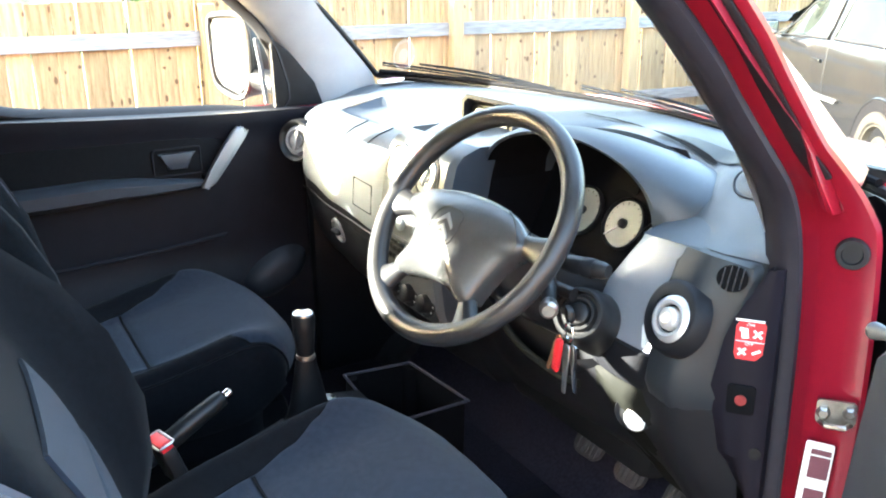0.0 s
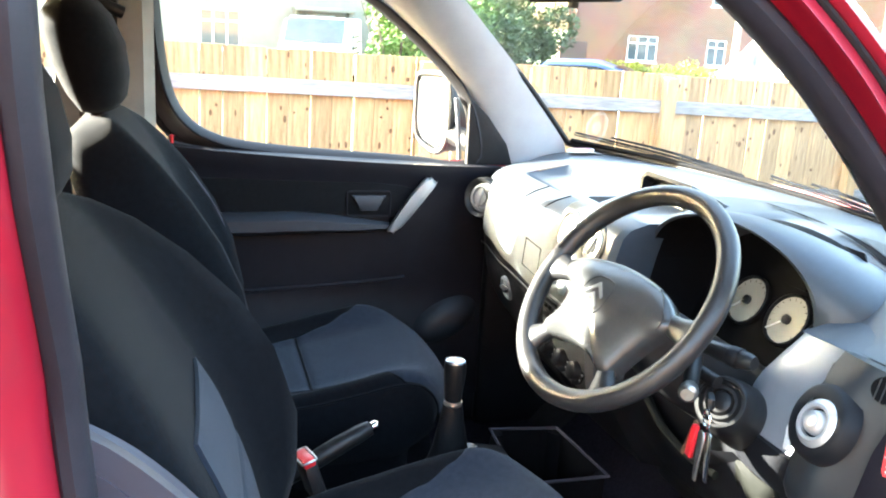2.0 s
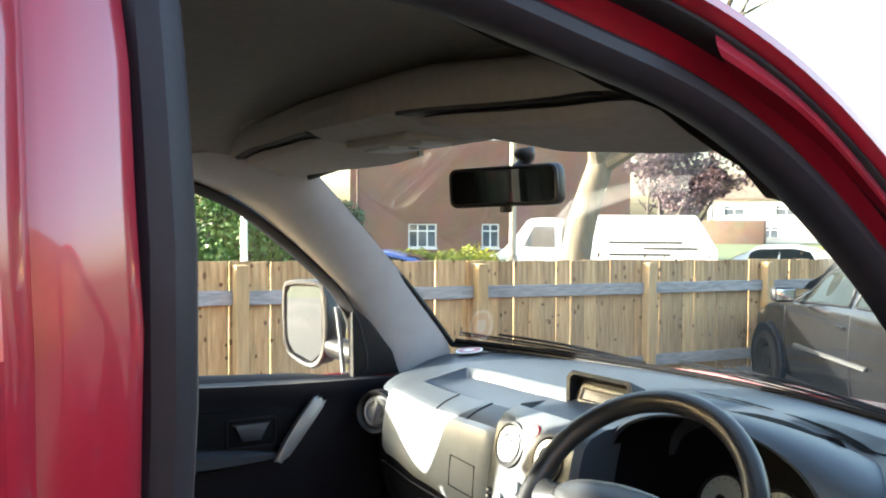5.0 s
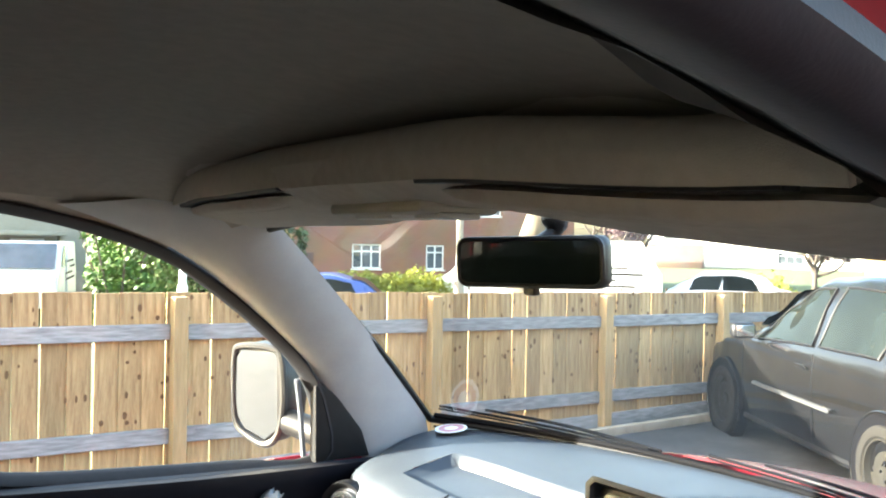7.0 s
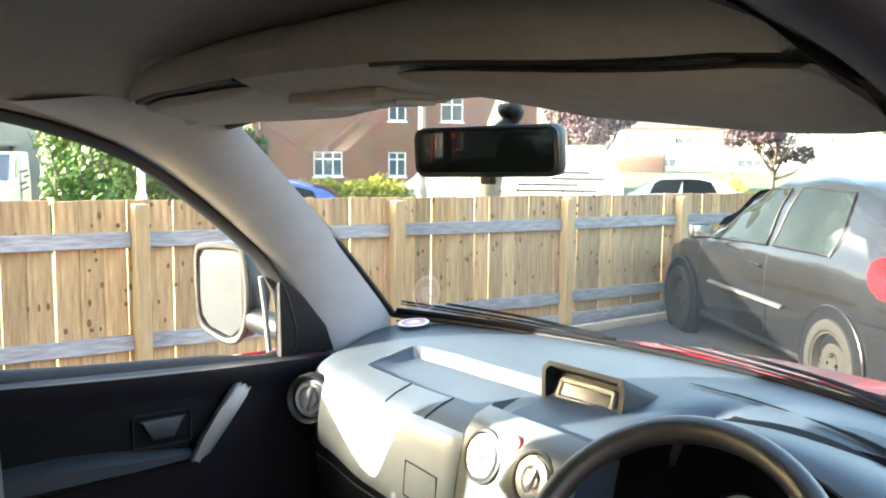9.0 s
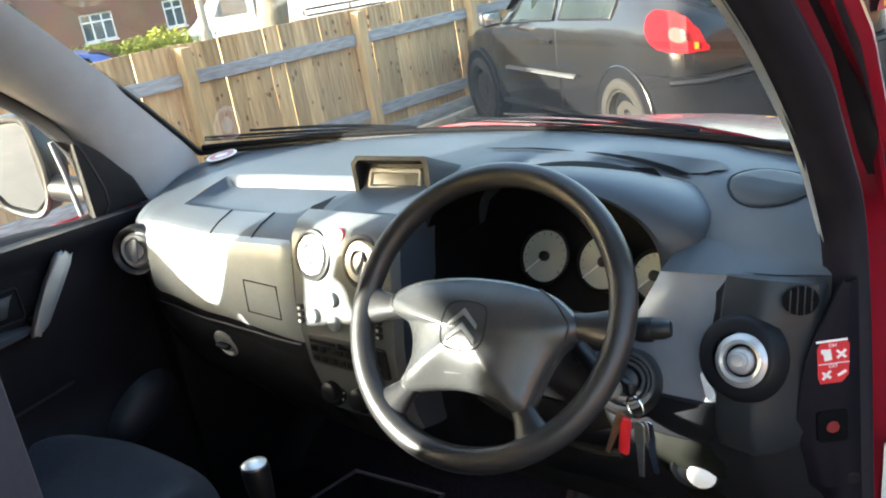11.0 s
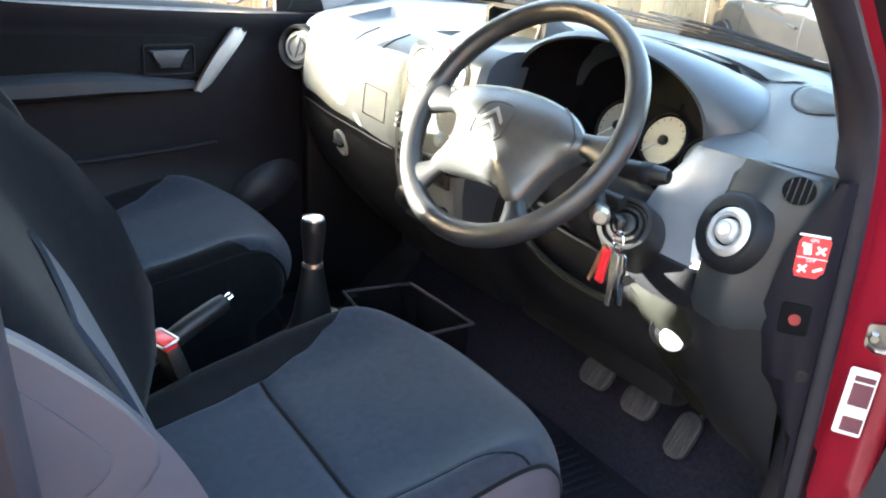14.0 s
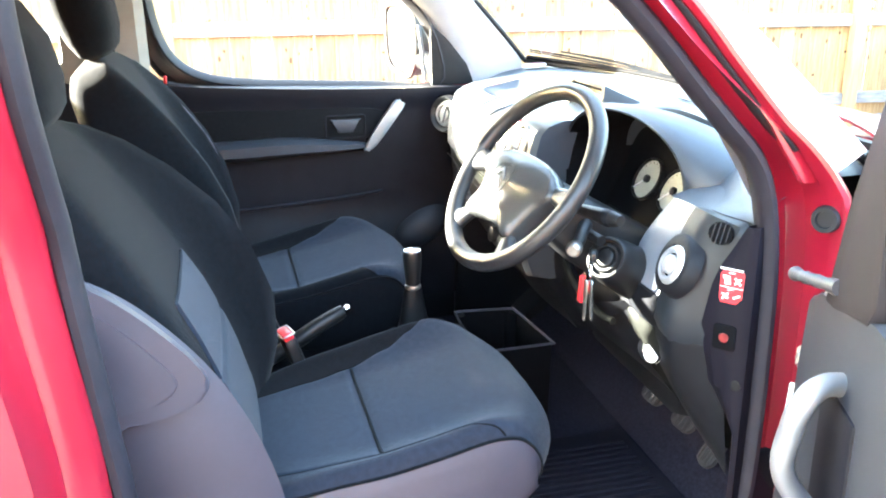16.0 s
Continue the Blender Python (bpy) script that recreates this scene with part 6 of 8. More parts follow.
    base = Vector((cx, -0.482 + dy - (0.028 if outer > 0 else 0.0), 0.56))
    slim = 1 if outer > 0 else 0
    rows = [(-0.04, 0.225, 0.10, 0.02), (0.03, 0.243, 0.13, 0.045), (0.12, 0.250, 0.135, 0.060), (0.24, 0.250, 0.130, 0.062), (0.34, 0.246, 0.120, 0.055), (0.44, 0.236 - 0.008 * slim, 0.110, 0.040), (0.52, 0.222 - 0.018 * slim, 0.100, 0.024), (0.575, 0.195 - 0.026 * slim, 0.088, 0.010), (0.612, 0.150 - 0.026 * slim, 0.066, 0.0), (0.628, 0.09 - 0.02 * slim, 0.036, 0.0)]
    rings = []
    for t, h, d, b in rows:
        curve = 0.030 * math.sin(math.pi * min(1, max(0, t / 0.62)))
        rings.append(seat_ring(h, d, b, base + up * t + fw * curve, fw, X, near=max(0, outer)))
    back = part("backrest", loft(B(), rings), M_FABD, s, "black cloth backrest with side bolsters", angle=70)
    def bmid(u, v):
        t = 0.02 + 0.30 * v
        w = (0.145 if outer < 0 else 0.195 if u > 0.5 else 0.130) - 0.03 * v ** 3
        curve = 0.030 * math.sin(math.pi * t / 0.62)
        d = lerp_table([(r[0], r[2]) for r in rows], t)[0]
        e = abs(2 * u - 1)
        p = base + up * t + fw * (curve + d * 0.5 + 0.002 + (0.010 if outer < 0 else -0.004) * e ** 3 - 0.006 * math.exp(-((v - 0.55) / 0.02) ** 2)) + X * ((2 * u - 1) * w)
        return p
    bm = sheet(B(), bmid, 16, 50, -0.006)
    part("backrest_panel", bm, M_FABB, s, "blue-grey cloth backrest middle")
    for sg in ((1, -1) if outer < 0 else (-1,)):
        part("backrest_piping", tube(B(), smooth_path([base + up * t + fw * (0.030 * math.sin(math.pi * min(1, t / 0.62)) + q) + X * (sg * w) for t, q, w in ((0.04, 0.10, 0.205), (0.16, 0.118, 0.212), (0.30, 0.112, 0.208), (0.42, 0.088, 0.196), (0.52, 0.060, 0.18), (0.585, 0.040, 0.14))], 5), 0.0035, 6), M_VINYL, back)
    # grey side cover with a moulded pocket outline, on the door side of the driver's seat
    if outer > 0:
        EDGE = [(-0.435, 0.40), (-0.420, 0.52), (-0.434, 0.62), (-0.468, 0.725), (-0.514, 0.815), (-0.570, 0.888), (-0.630, 0.945), (-0.69, 0.978), (-0.75, 0.980)]
        ed = smooth_path([(0, y + dy, z) for y, z in EDGE], 4)
        rings = []
        for p in ed:
            q = Vector((0, min(p.y - 0.02, -0.63), max(0.40, p.z - 0.05)))
            far = Vector((0, -0.80, max(0.40, min(p.z, 0.98) - 0.10)))
            row = []
            for k in range(9):
                t = k / 8
                m = p.lerp(far, t)
                row.append(Vector((cx + outer * (0.252 + 0.030 * math.sin(math.pi * min(1, t * 1.4)) ** 0.6 - 0.05 * t ** 3), m.y, m.z)))
            rings.append(row)
        part("side_cover", loft(B(), rings, closed=False), M_VINYL, s, "grey-mauve moulded vinyl side cover")
        OUTL = [(-0.70, 0.985), (-0.655, 0.968), (-0.61, 0.932), (-0.56, 0.880), (-0.532, 0.842), (-0.520, 0.815), (-0.526, 0.797), (-0.548, 0.782), (-0.58, 0.771), (-0.61, 0.766), (-0.645, 0.766), (-0.70, 0.770)]
        INL = [(-0.70, 0.955), (-0.655, 0.935), (-0.62, 0.902), (-0.59, 0.868), (-0.565, 0.835), (-0.562, 0.818), (-0.575, 0.802), (-0.602, 0.792), (-0.63, 0.788), (-0.70, 0.790)]
        Ms = Matrix(((0, 0, 1, cx + 0.276), (1, 0, 0, 0), (0, 1, 0, 0), (0, 0, 0, 1)))
        part("pocket_rim", prism(B(), [(p.x, p.y) for p in smooth_path([(y + dy, z, 0) for y, z in OUTL], 3, True)], 0.017, Ms, 0.007, 3), M_VINYL, s, "raised rounded pocket on the side cover", angle=60)
        part("pocket_panel", prism(B(), [(p.x, p.y) for p in smooth_path([(y + dy, z, 0) for y, z in INL], 3, True)], 0.0205, Ms, 0.0025, 2), M_VINYL, s, angle=60)
    # headrest on two chrome posts
    hc = base + up * 0.745 - fw * 0.005 + Vector((0, 0.046 if outer > 0 else 0.022, 0))
    rings = []
    for t, h, d in ((-0.110, 0.085, 0.045), (-0.098, 0.108, 0.075), (-0.06, 0.130, 0.100), (0.0, 0.138, 0.116), (0.06, 0.130, 0.108), (0.098, 0.108, 0.084), (0.116, 0.07, 0.05)):
        rings.append([hc + up * t + X * (h * math.copysign(abs(math.cos(a)) ** 0.7, math.cos(a))) + fw * (d * (0.5 if math.sin(a) > 0 else 0.72) * math.copysign(abs(math.sin(a)) ** 0.8, math.sin(a)) + 0.012 * math.sin(math.pi * (t + 0.11) / 0.23)) for a in [2 * math.pi * k / 28 for k in range(28)]])
    hr = part("headrest", loft(B(), rings), M_FABD, s, "rounded black cloth headrest", angle=70)
    for sx in (-0.055, 0.055):
        part("headrest_post", tube(B(), [base + up * 0.60 + X * sx, base + up * 0.66 + X * sx], 0.006, 10), M_CHROME, hr, "chrome post")
        part("post_sleeve", lathe(B(), [(0.014, 0), (0.014, 0.010), (0.008, 0.014)], facing(base + up * 0.612 + X * sx, up, (0, 1, 0)), 16), M_BLACK, hr)
    return s


seat(0.362, 0.0, 1, "driver's seat in black and blue-grey cloth with a grey side cover")
seat(-0.440, -0.052, -1, "passenger seat in black and blue-grey cloth")

# ---- passenger door trim ----
door = thing("passenger_door_trim", (-0.76, -0.2, 0.35), "dark moulded door panel with a cloth insert and silver pull", "door panel")
def trim(u, v):
    y = -0.655 + 0.985 * u
    z = 0.36 + 0.640 * v + 0.045 * (1 - u) ** 2 * v
    x = -0.752 - 0.012 * math.sin(math.pi * v) + 0.020 * math.exp(-((v - 0.985) / 0.05) ** 2)
    x += 0.040 * (1 / (1 + math.exp(-(0.36 - v) * 30)))
    return (x, y, z)
part("panel", sheet(B(), trim, 30, 34, -0.02), M_DOORT, door, "dark grained plastic door panel")
part("window_ledge", tube(B(), smooth_path([(-0.772, -0.655, 1.055), (-0.770, -0.56, 1.028), (-0.768, -0.40, 1.014), (-0.766, -0.1, 1.000), (-0.766, 0.29, 0.985)], 5), 0.013, 8), M_DOORL, door, "dark ledge below the window")
ins = smooth_path([(0, -0.62, 0.955), (0, -0.3, 0.955), (0, -0.02, 0.945), (0, 0.02, 0.90), (0, -0.04, 0.868), (0, -0.3, 0.873), (0, -0.62, 0.875)], 4, True)
bm = B()
prism(bm, [(p.y, p.z) for p in ins], 0.008, Matrix(((0, 0, 1, -0.757), (1, 0, 0, 0), (0, 1, 0, 0), (0, 0, 0, 1))), 0.003)
part("cloth_insert", bm, M_DOORC, door, "black cloth insert")
bm = B()
rings = []
for y, w, z, h in ((-0.66, 0.055, 0.846, 0.026), (-0.40, 0.060, 0.848, 0.027), (-0.30, 0.060, 0.851, 0.026), (-0.24, 0.057, 0.850, 0.023), (-0.18, 0.050, 0.846, 0.019), (-0.12, 0.038, 0.842, 0.014), (-0.05, 0.020, 0.838, 0.008)):
    rings.append([(-0.755, y, z + h), (-0.755 + w * 0.7, y, z + h), (-0.755 + w, y, z + h * 0.5), (-0.755 + w, y, z - h * 0.5), (-0.755 + w * 0.7, y, z - h), (-0.755, y, z - h)])
part("armrest", loft(bm, rings), M_DOORL, door, "slim padded armrest")
part("pocket_edge", tube(B(), smooth_path([(-0.722, -0.655, 0.668), (-0.718, -0.40, 0.678), (-0.718, -0.15, 0.692), (-0.728, -0.01, 0.702)], 5), 0.005, 8), M_DOORT, door, "edge of the door pocket")
grip = smooth_path([(-0.058, 0.838, 0), (-0.046, 0.832, 0), (-0.026, 0.840, 0), (0.056, 0.945, 0), (0.062, 0.958, 0), (0.050, 0.966, 0), (0.026, 0.962, 0)], 3, True)
part("pull_handle", prism(B(), [(p.x, p.y) for p in grip], 0.020, Matrix(((0, 0, 1, -0.738), (1, 0, 0, 0), (0, 1, 0, 0), (0, 0, 0, 1))), 0.007, 3), M_HANDLE, door, "satin silver pull handle", angle=60)
part("handle_post", box(B(), (-0.752, 0.042, 0.950), (0.04, 0.026, 0.018), 0.005), M_DOORT, door)
part("handle_post", box(B(), (-0.752, -0.038, 0.850), (0.04, 0.026, 0.018), 0.005), M_DOORT, door)
rec = part("latch_recess", prism(B(), rrect(0.115, 0.066, 0.008), 0.010, facing((-0.758, -0.110, 0.898), (1, 0, 0)), 0.003), M_DOORC, door, "black recess of the door release")
part("recess_edge", tube(B(), [(-0.747, -0.110 + x, 0.898 + y) for x, y in rrect(0.115, 0.066, 0.008)], 0.0022, 6, True), M_DOORT, rec)
part("latch", prism(B(), [(-0.046, 0.022), (0.046, 0.022), (0.030, 0.006), (0.022, -0.018), (-0.022, -0.018), (-0.030, 0.006)], 0.010, facing((-0.750, -0.110, 0.898), (1, 0, 0)), 0.003), M_DOORL, rec, "dark release lever")
dome = Matrix.Translation((-0.722, 0.11, 0.575)) @ Matrix.Rotation(radians(90), 4, "Y") @ Matrix.Rotation(radians(-60), 4, "Z") @ Matrix.Diagonal((1.0, 0.55, 1, 1))
part("speaker_bulge", lathe(B(), [(0.0, 0.026), (0.03, 0.025), (0.06, 0.019), (0.085, 0.008), (0.10, -0.010)], dome, 36), M_DOORL, door, "oval speaker bulge", angle=80)
part("red_marker", lathe(B(), [(0.005, 0), (0.005, 0.02), (0, 0.022)], Matrix.Translation((-0.752, -0.60, 1.045)), 12), M_REDP, door, "red door lock button")

# ---- driver's door, standing open ----
M_LEVER = mat("grey_lever_plastic", (0.055, 0.058, 0.066), 0.4, 0, 0.15, 30, 0.05, 600)
M_MIRC = mat("brown_grey_mirror_trim", (0.017, 0.0155, 0.018), 0.6, 0, 0.15, 16, 0.1, 800, spec=0.3)
dd = thing("open_front_door", (0.84, 0.42, 0.3), "red front door standing open with its dark grey inner trim", "door")
OPENED = radians(68)
hin = Vector((0.845, 0.425, 0.0))
ux, uy = math.sin(OPENED), -math.cos(OPENED)      # along the door, away from the hinge
nx, ny = -uy * -1, 0
inw = Vector((-math.cos(OPENED), -math.sin(OPENED), 0))   # towards the cabin side
def dpt(s, z, d=0.0):
    return Vector((hin.x + ux * s + inw.x * d, hin.y + uy * s + inw.y * d, z))
part("door_skin", sheet(B(), lambda u, v: dpt(0.0 + 0.98 * u, 0.28 + 0.74 * v, -0.05 - 0.03 * math.sin(math.pi * v)), 10, 12, 0.004), M_RED, dd, "red outer door skin")
part("door_shell", loft(B(), [[dpt(s, z, d) for z, d in ((0.28, -0.045), (0.28, 0.02), (1.0, 0.02), (1.02, -0.04))] for s in (0.0, 0.02, 0.98)]), M_RED, dd, "red door shell")
TR = [(0.01, 0.34), (0.03, 0.60), (0.058, 0.73), (0.072, 0.85), (0.084, 0.935), (0.090, 0.960), (0.13, 0.978), (0.32, 1.0), (0.95, 1.0), (0.95, 0.34)]
rings = []
bm = B()
fr = [dpt(s, z, 0.137) for s, z in TR]
bk = [dpt(s - 0.02, z, 0.018) for s, z in TR]
loft(bm, [bk, fr])
bmesh.ops.bevel(bm, geom=[e for e in bm.edges], offset=0.014, segments=3, affect="EDGES")
part("inner_trim", bm, M_DOORT2, dd, "grey moulded inner trim")
part("pull_handle", tube(B(), smooth_path([dpt(0.240, 0.890, 0.128), dpt(0.262, 0.900, 0.160), dpt(0.285, 0.893, 0.186), dpt(0.280, 0.85, 0.197), dpt(0.270, 0.78, 0.195), dpt(0.255, 0.69, 0.128)], 5), [0.014] + [0.0185] * 24 + [0.014], 14, flat=0.75), M_HANDLE, dd, "satin silver pull handle")
part("handle_recess", box(B(), dpt(0.25, 0.79, 0.132), (0.12, 0.02, 0.17), 0.008, Matrix.Rotation(math.atan2(uy, ux), 4, "Z")), M_DOORT, dd, "dark recess behind the pull")
part("mirror_corner", prism(B(), [(0.150, 0.962), (0.19, 0.968), (0.30, 0.990), (0.32, 1.02), (0.30, 1.26), (0.26, 1.24), (0.20, 1.10)], 0.030, Matrix(((ux, 0, inw.x, hin.x + inw.x * 0.11), (uy, 0, inw.y, hin.y + inw.y * 0.11), (0, 1, 0, 0), (0, 0, 0, 1))), 0.006), M_MIRC, dd, "black mirror corner trim")
fr = smooth_path([dpt(0.09, 1.0, 0.06), dpt(0.17, 1.13, 0.05), dpt(0.28, 1.28, 0.03), dpt(0.45, 1.42), dpt(0.62, 1.50), dpt(0.80, 1.54), dpt(0.93, 1.50), dpt(0.96, 1.3), dpt(0.96, 1.0)], 5)
part("window_frame", tube(B(), fr, 0.026, 10), M_RED, dd, "red window frame")
part("window_seal", tube(B(), [p + inw * 0.022 - Vector((0, 0, 0.004)) for p in fr], 0.016, 8), M_SEAL, dd)
bm = B()
bm.faces.new([bm.verts.new(p) for p in fr])
gl = part("window_glass", bm, M_GLASS, dd, "clear door window", smooth=False)
gl.visible_shadow = False
part("mirror_lever", tube(B(), smooth_path([dpt(0.108, 0.983, 0.168), dpt(0.122, 0.985, 0.166), dpt(0.15, 0.990, 0.158), dpt(0.20, 0.998, 0.14)], 4), [0.005, 0.0085, 0.0098, 0.0098, 0.0085, 0.0072, 0.0072, 0.0088, 0.0074, 0.009, 0.0078, 0.010, 0.010], 12), M_LEVER, dd, "ribbed grey mirror adjusting lever")

# ---- rear view mirror, visors, roof lamp ----
rv = thing("rear_view_mirror", (0.05, 0.06, 1.50), "black framed rear view mirror on a ball arm", "mirror")
Mv = facing((0.047, 0.055, 1.448), (0.37, -0.928, -0.05)) @ Matrix.Rotation(radians(1.5), 4, "Z")
part("housing", prism(B(), rrect(0.214, 0.066, 0.014), 0.024, Mv @ Matrix.Translation((0, 0, -0.024)), 0.006), M_BLACK, rv, "black mirror housing")
part("mirror_glass", prism(B(), rrect(0.200, 0.053, 0.010), 0.0012, Mv @ Matrix.Translation((0, 0, 0.0005))), M_MIRROR, rv, "dark mirror glass", smooth=False)
part("mirror_lip", tube(B(), [Mv @ Vector((x, y, 0.0)) for x, y in rrect(0.206, 0.059, 0.012)], 0.0035, 6, True), M_BLACK, rv)
part("ball_arm", tube(B(), smooth_path([Mv @ Vector((0.0, 0.02, -0.024)), (0.045, 0.10, 1.488), (0.045, 0.10, 1.512)], 4), [0.010] * 5 + [0.016, 0.018, 0.018, 0.016], 12), M_BLACK, rv, "black ball arm")
part("tab", box(B(), Mv @ Vector((0.0, -0.035, -0.01)), (0.022, 0.012, 0.016), 0.003), M_BLACK, rv)


def gap_z(x):
    """Height of the header where the visors' rear edge meets it."""
    return shelf_z(x) - 0.003


def gap_y(x):
    return shelf_y(x) + 0.016


def visor(x0, x1, label):
    s = thing("sun_visor", ((x0 + x1) / 2, -0.08, 1.51), label, "sun visor", "sun visors")
    rings = []
    for k in range(15):
        t = k / 14
        x = x0 + (x1 - x0) * t
        c = 1 - abs(2 * t - 1) ** 8
        y0, y1 = gap_y(x) + 0.012 * (1 - c), ws_top(x).y - 0.036
        za, zb = gap_z(x) - 0.002, gap_z(x) - 0.020 - 0.006 * max(0, x)
        th = 0.006 + 0.012 * c
        rings.append([(x, y0 + 0.012, za), (x, y0, za - 0.004), (x, y0 + 0.004, za - th * 0.8), (x, y0 + 0.016, za - th), (x, (y0 + y1) / 2, (za + zb) / 2 - th), (x, y1 - 0.012, zb - th), (x, y1, zb - th * 0.5), (x, y1 - 0.004, zb + 0.004)])
    part("pad", loft(B(), rings), M_HEAD, s, "grey-beige padded visor", angle=60)
    part("edge_seam", tube(B(), [Vector(r[3]) + Vector((0, 0.010, -0.0005)) for r in rings[1:-1]], 0.0012, 5), M_HEAD, s)
    part("visor_pivot", tube(B(), [Vector(rings[-1][5]) + Vector((-0.03, 0.004, 0)), Vector(rings[-1][5]) + Vector((0.004, 0.010, 0.004))], 0.006, 8), M_BTRIM, s, "pale plastic pivot")
    return s


visor(-0.66, -0.12, "folded-up grey-beige passenger sun visor")
visor(0.255, 0.655, "folded-up grey-beige driver's sun visor")
# dark strips that paint the shade behind the visors' rear edges
for x0, x1 in ((-0.66, -0.11), (0.245, 0.62)):
    part("visor_shade_strip", loft(B(), [[(x, gap_y(x) - 0.012, gap_z(x) + 0.004), (x, gap_y(x) - 0.010, gap_z(x) - 0.001), (x, gap_y(x) + 0.006, gap_z(x) - 0.001), (x, gap_y(x) + 0.006, gap_z(x) + 0.004)] for x in [x0 + (x1 - x0) * k / 8 for k in range(9)]]), M_TRIMB, van, "dark strip for the shade behind the visor")
LX, LY = -0.018, 0.008
lamp = thing("roof_lamp", (0.11 + LX, -0.15 + LY, 1.50), "pale interior lamp unit in the header", "lamp")
part("base", box(B(), (0.10 + LX, -0.150 + LY, 1.507), (0.20, 0.10, 0.014), 0.007), M_BTRIM, lamp, "pale plastic lamp base")
part("lens", box(B(), (0.065 + LX, -0.150 + LY, 1.500), (0.085, 0.055, 0.008), 0.003), M_PILLAR, lamp, "ribbed pale lens")
part("switch", lathe(B(), [(0.010, 0), (0.010, 0.004), (0.006, 0.006), (0, 0.006)], Matrix.Translation((0.135 + LX, -0.150 + LY, 1.501)) @ Matrix.Rotation(math.pi, 4, "X"), 16), M_BLACK, lamp, "black round switch")
part("end_cap", box(B(), (0.175 + LX, -0.150 + LY, 1.4985), (0.05, 0.05, 0.006), 0.002), M_PILLAR, lamp)


# ---- ground ----
M_ASPH = mat("worn_asphalt", (0.085, 0.083, 0.080), 0.9, 0, 0.45, 1.6, 0.5, 180)
M_GRASS = mat("mown_grass", (0.075, 0.105, 0.03), 1.0, 0, 0.4, 4, 0.6, 80)
M_KERB = mat("pale_timber_edge", (0.42, 0.36, 0.27), 0.85, 0, 0.3, 12, 0.3, 120)
M_PALE = mat("weathered_grey_rail", (0.33, 0.325, 0.315), 0.9, 0, 0.45, 8, 0.35, 120, stretch=(8, 1, 8), rand=0.10)
M_WOOD = mat("fence_board_pine", (0.50, 0.345, 0.165), 0.85, 0, 0.35, 7, 0.4, 60, col2=(0.27, 0.165, 0.07), stretch=(6, 6, 0.6), rand=0.26)
M_POST = mat("fence_post_pine", (0.47, 0.32, 0.15), 0.85, 0, 0.3, 8, 0.3, 60, stretch=(6, 6, 0.6), rand=0.08)
M_KNOT = mat("dark_knot", (0.16, 0.085, 0.035), 0.85, 0, 0.3, 60)


def land(x, y):
    if x > -5.3:
        return GROUND
    return GROUND - 0.55 * min(1, (-5.3 - x) / 13)


def ground_pt(u, v):
    x = math.copysign(abs(2 * u - 1) ** 3 * 900, 2 * u - 1) - 3
    y = math.copysign(abs(2 * v - 1) ** 3 * 900, 2 * v - 1) + 2
    return (x, y, land(x, y))


tagged(part("ground", sheet(B(), ground_pt, 80, 80), M_GRASS, None, smooth=False), "mown grass and verge reaching to the far houses", "ground", kind="structure")
tagged(part("pavement", box(B(), (1.4, 3.0, GROUND - 0.02), (12.6, 26, 0.05)), M_ASPH, None, smooth=False), "worn grey asphalt car park", "car park", kind="structure")
tagged(part("road", sheet(B(), lambda u, v: (-13 - 6 * u, -60 + 140 * v, land(-13 - 6 * u, 0) + 0.012), 6, 20), M_ASPH, None, smooth=False), "asphalt residential street", "road", kind="structure")

# ---- fence ----
FX = -4.83
fence = thing("timber_fence", (FX, 3, GROUND), "sunlit close-boarded pine fence with grey rails and square posts", "fence")
def fence_x(y):
    return FX - 0.012 * max(0, y - 3)
def fence_top(y):
    return 1.128 - 0.0165 * (y + 0.6) if y > -0.6 else 1.128
rng = random.Random(4)
y = -7.5
board_meshes = []
for k in range(5):
    bm = B()
    w = 0.1445
    box(bm, (0, 0, 0.62), (0.020, w, 1.24), 0.003, seg=1)
    me = bpy.data.meshes.new("board")
    bm.to_mesh(me)
    bm.free()
    me.materials.append(M_WOOD)
    board_meshes.append(me)
gap = 0.1495
i = 0
while y < 12.5:
    ob = new("board", board_meshes[rng.randrange(5)])
    ob.parent = fence
    top = fence_top(y) + rng.uniform(-0.006, 0.006)
    ob.location = Vector((fence_x(y) - 0.03 + rng.uniform(-0.003, 0.003), y, top - 1.24)) - ORG[fence]
    ob.rotation_euler = (rng.uniform(-0.006, 0.006), 0, rng.uniform(-0.02, 0.02))
    ob.scale = (1, rng.uniform(0.99, 1.012) + (0.018 if y > 1.5 else 0), 1)
    y += gap + rng.choice((-0.002, 0.0, 0.001, 0.003, 0.007))
    i += 1
# knots on the boards
bm = B()
for k in range(360):
    yy, zz = rng.uniform(-3, 9), rng.uniform(0.1, 1.1)
    M = facing((fence_x(yy) - 0.0185, yy, zz), (1, 0, 0))
    prism(bm, ellipse(rng.uniform(0.006, 0.016), rng.uniform(0.010, 0.028), 8), 0.0015, M)
part("knots", bm, M_KNOT, fence, smooth=False, kind="stuff")
POSTS = [-6.27, -4.45, -2.63, -0.80, 1.055, 3.03, 4.87, 6.47, 8.2, 10.0, 11.8]
for yp in POSTS:
    bm = B()
    t = fence_top(yp) - 0.022
    box(bm, (fence_x(yp) + 0.048, yp + 0.045, (t - 0.3) / 2), (0.095, 0.095, t + 0.3), 0.005, seg=1)
    part("post", bm, M_POST, fence, "square pine post")
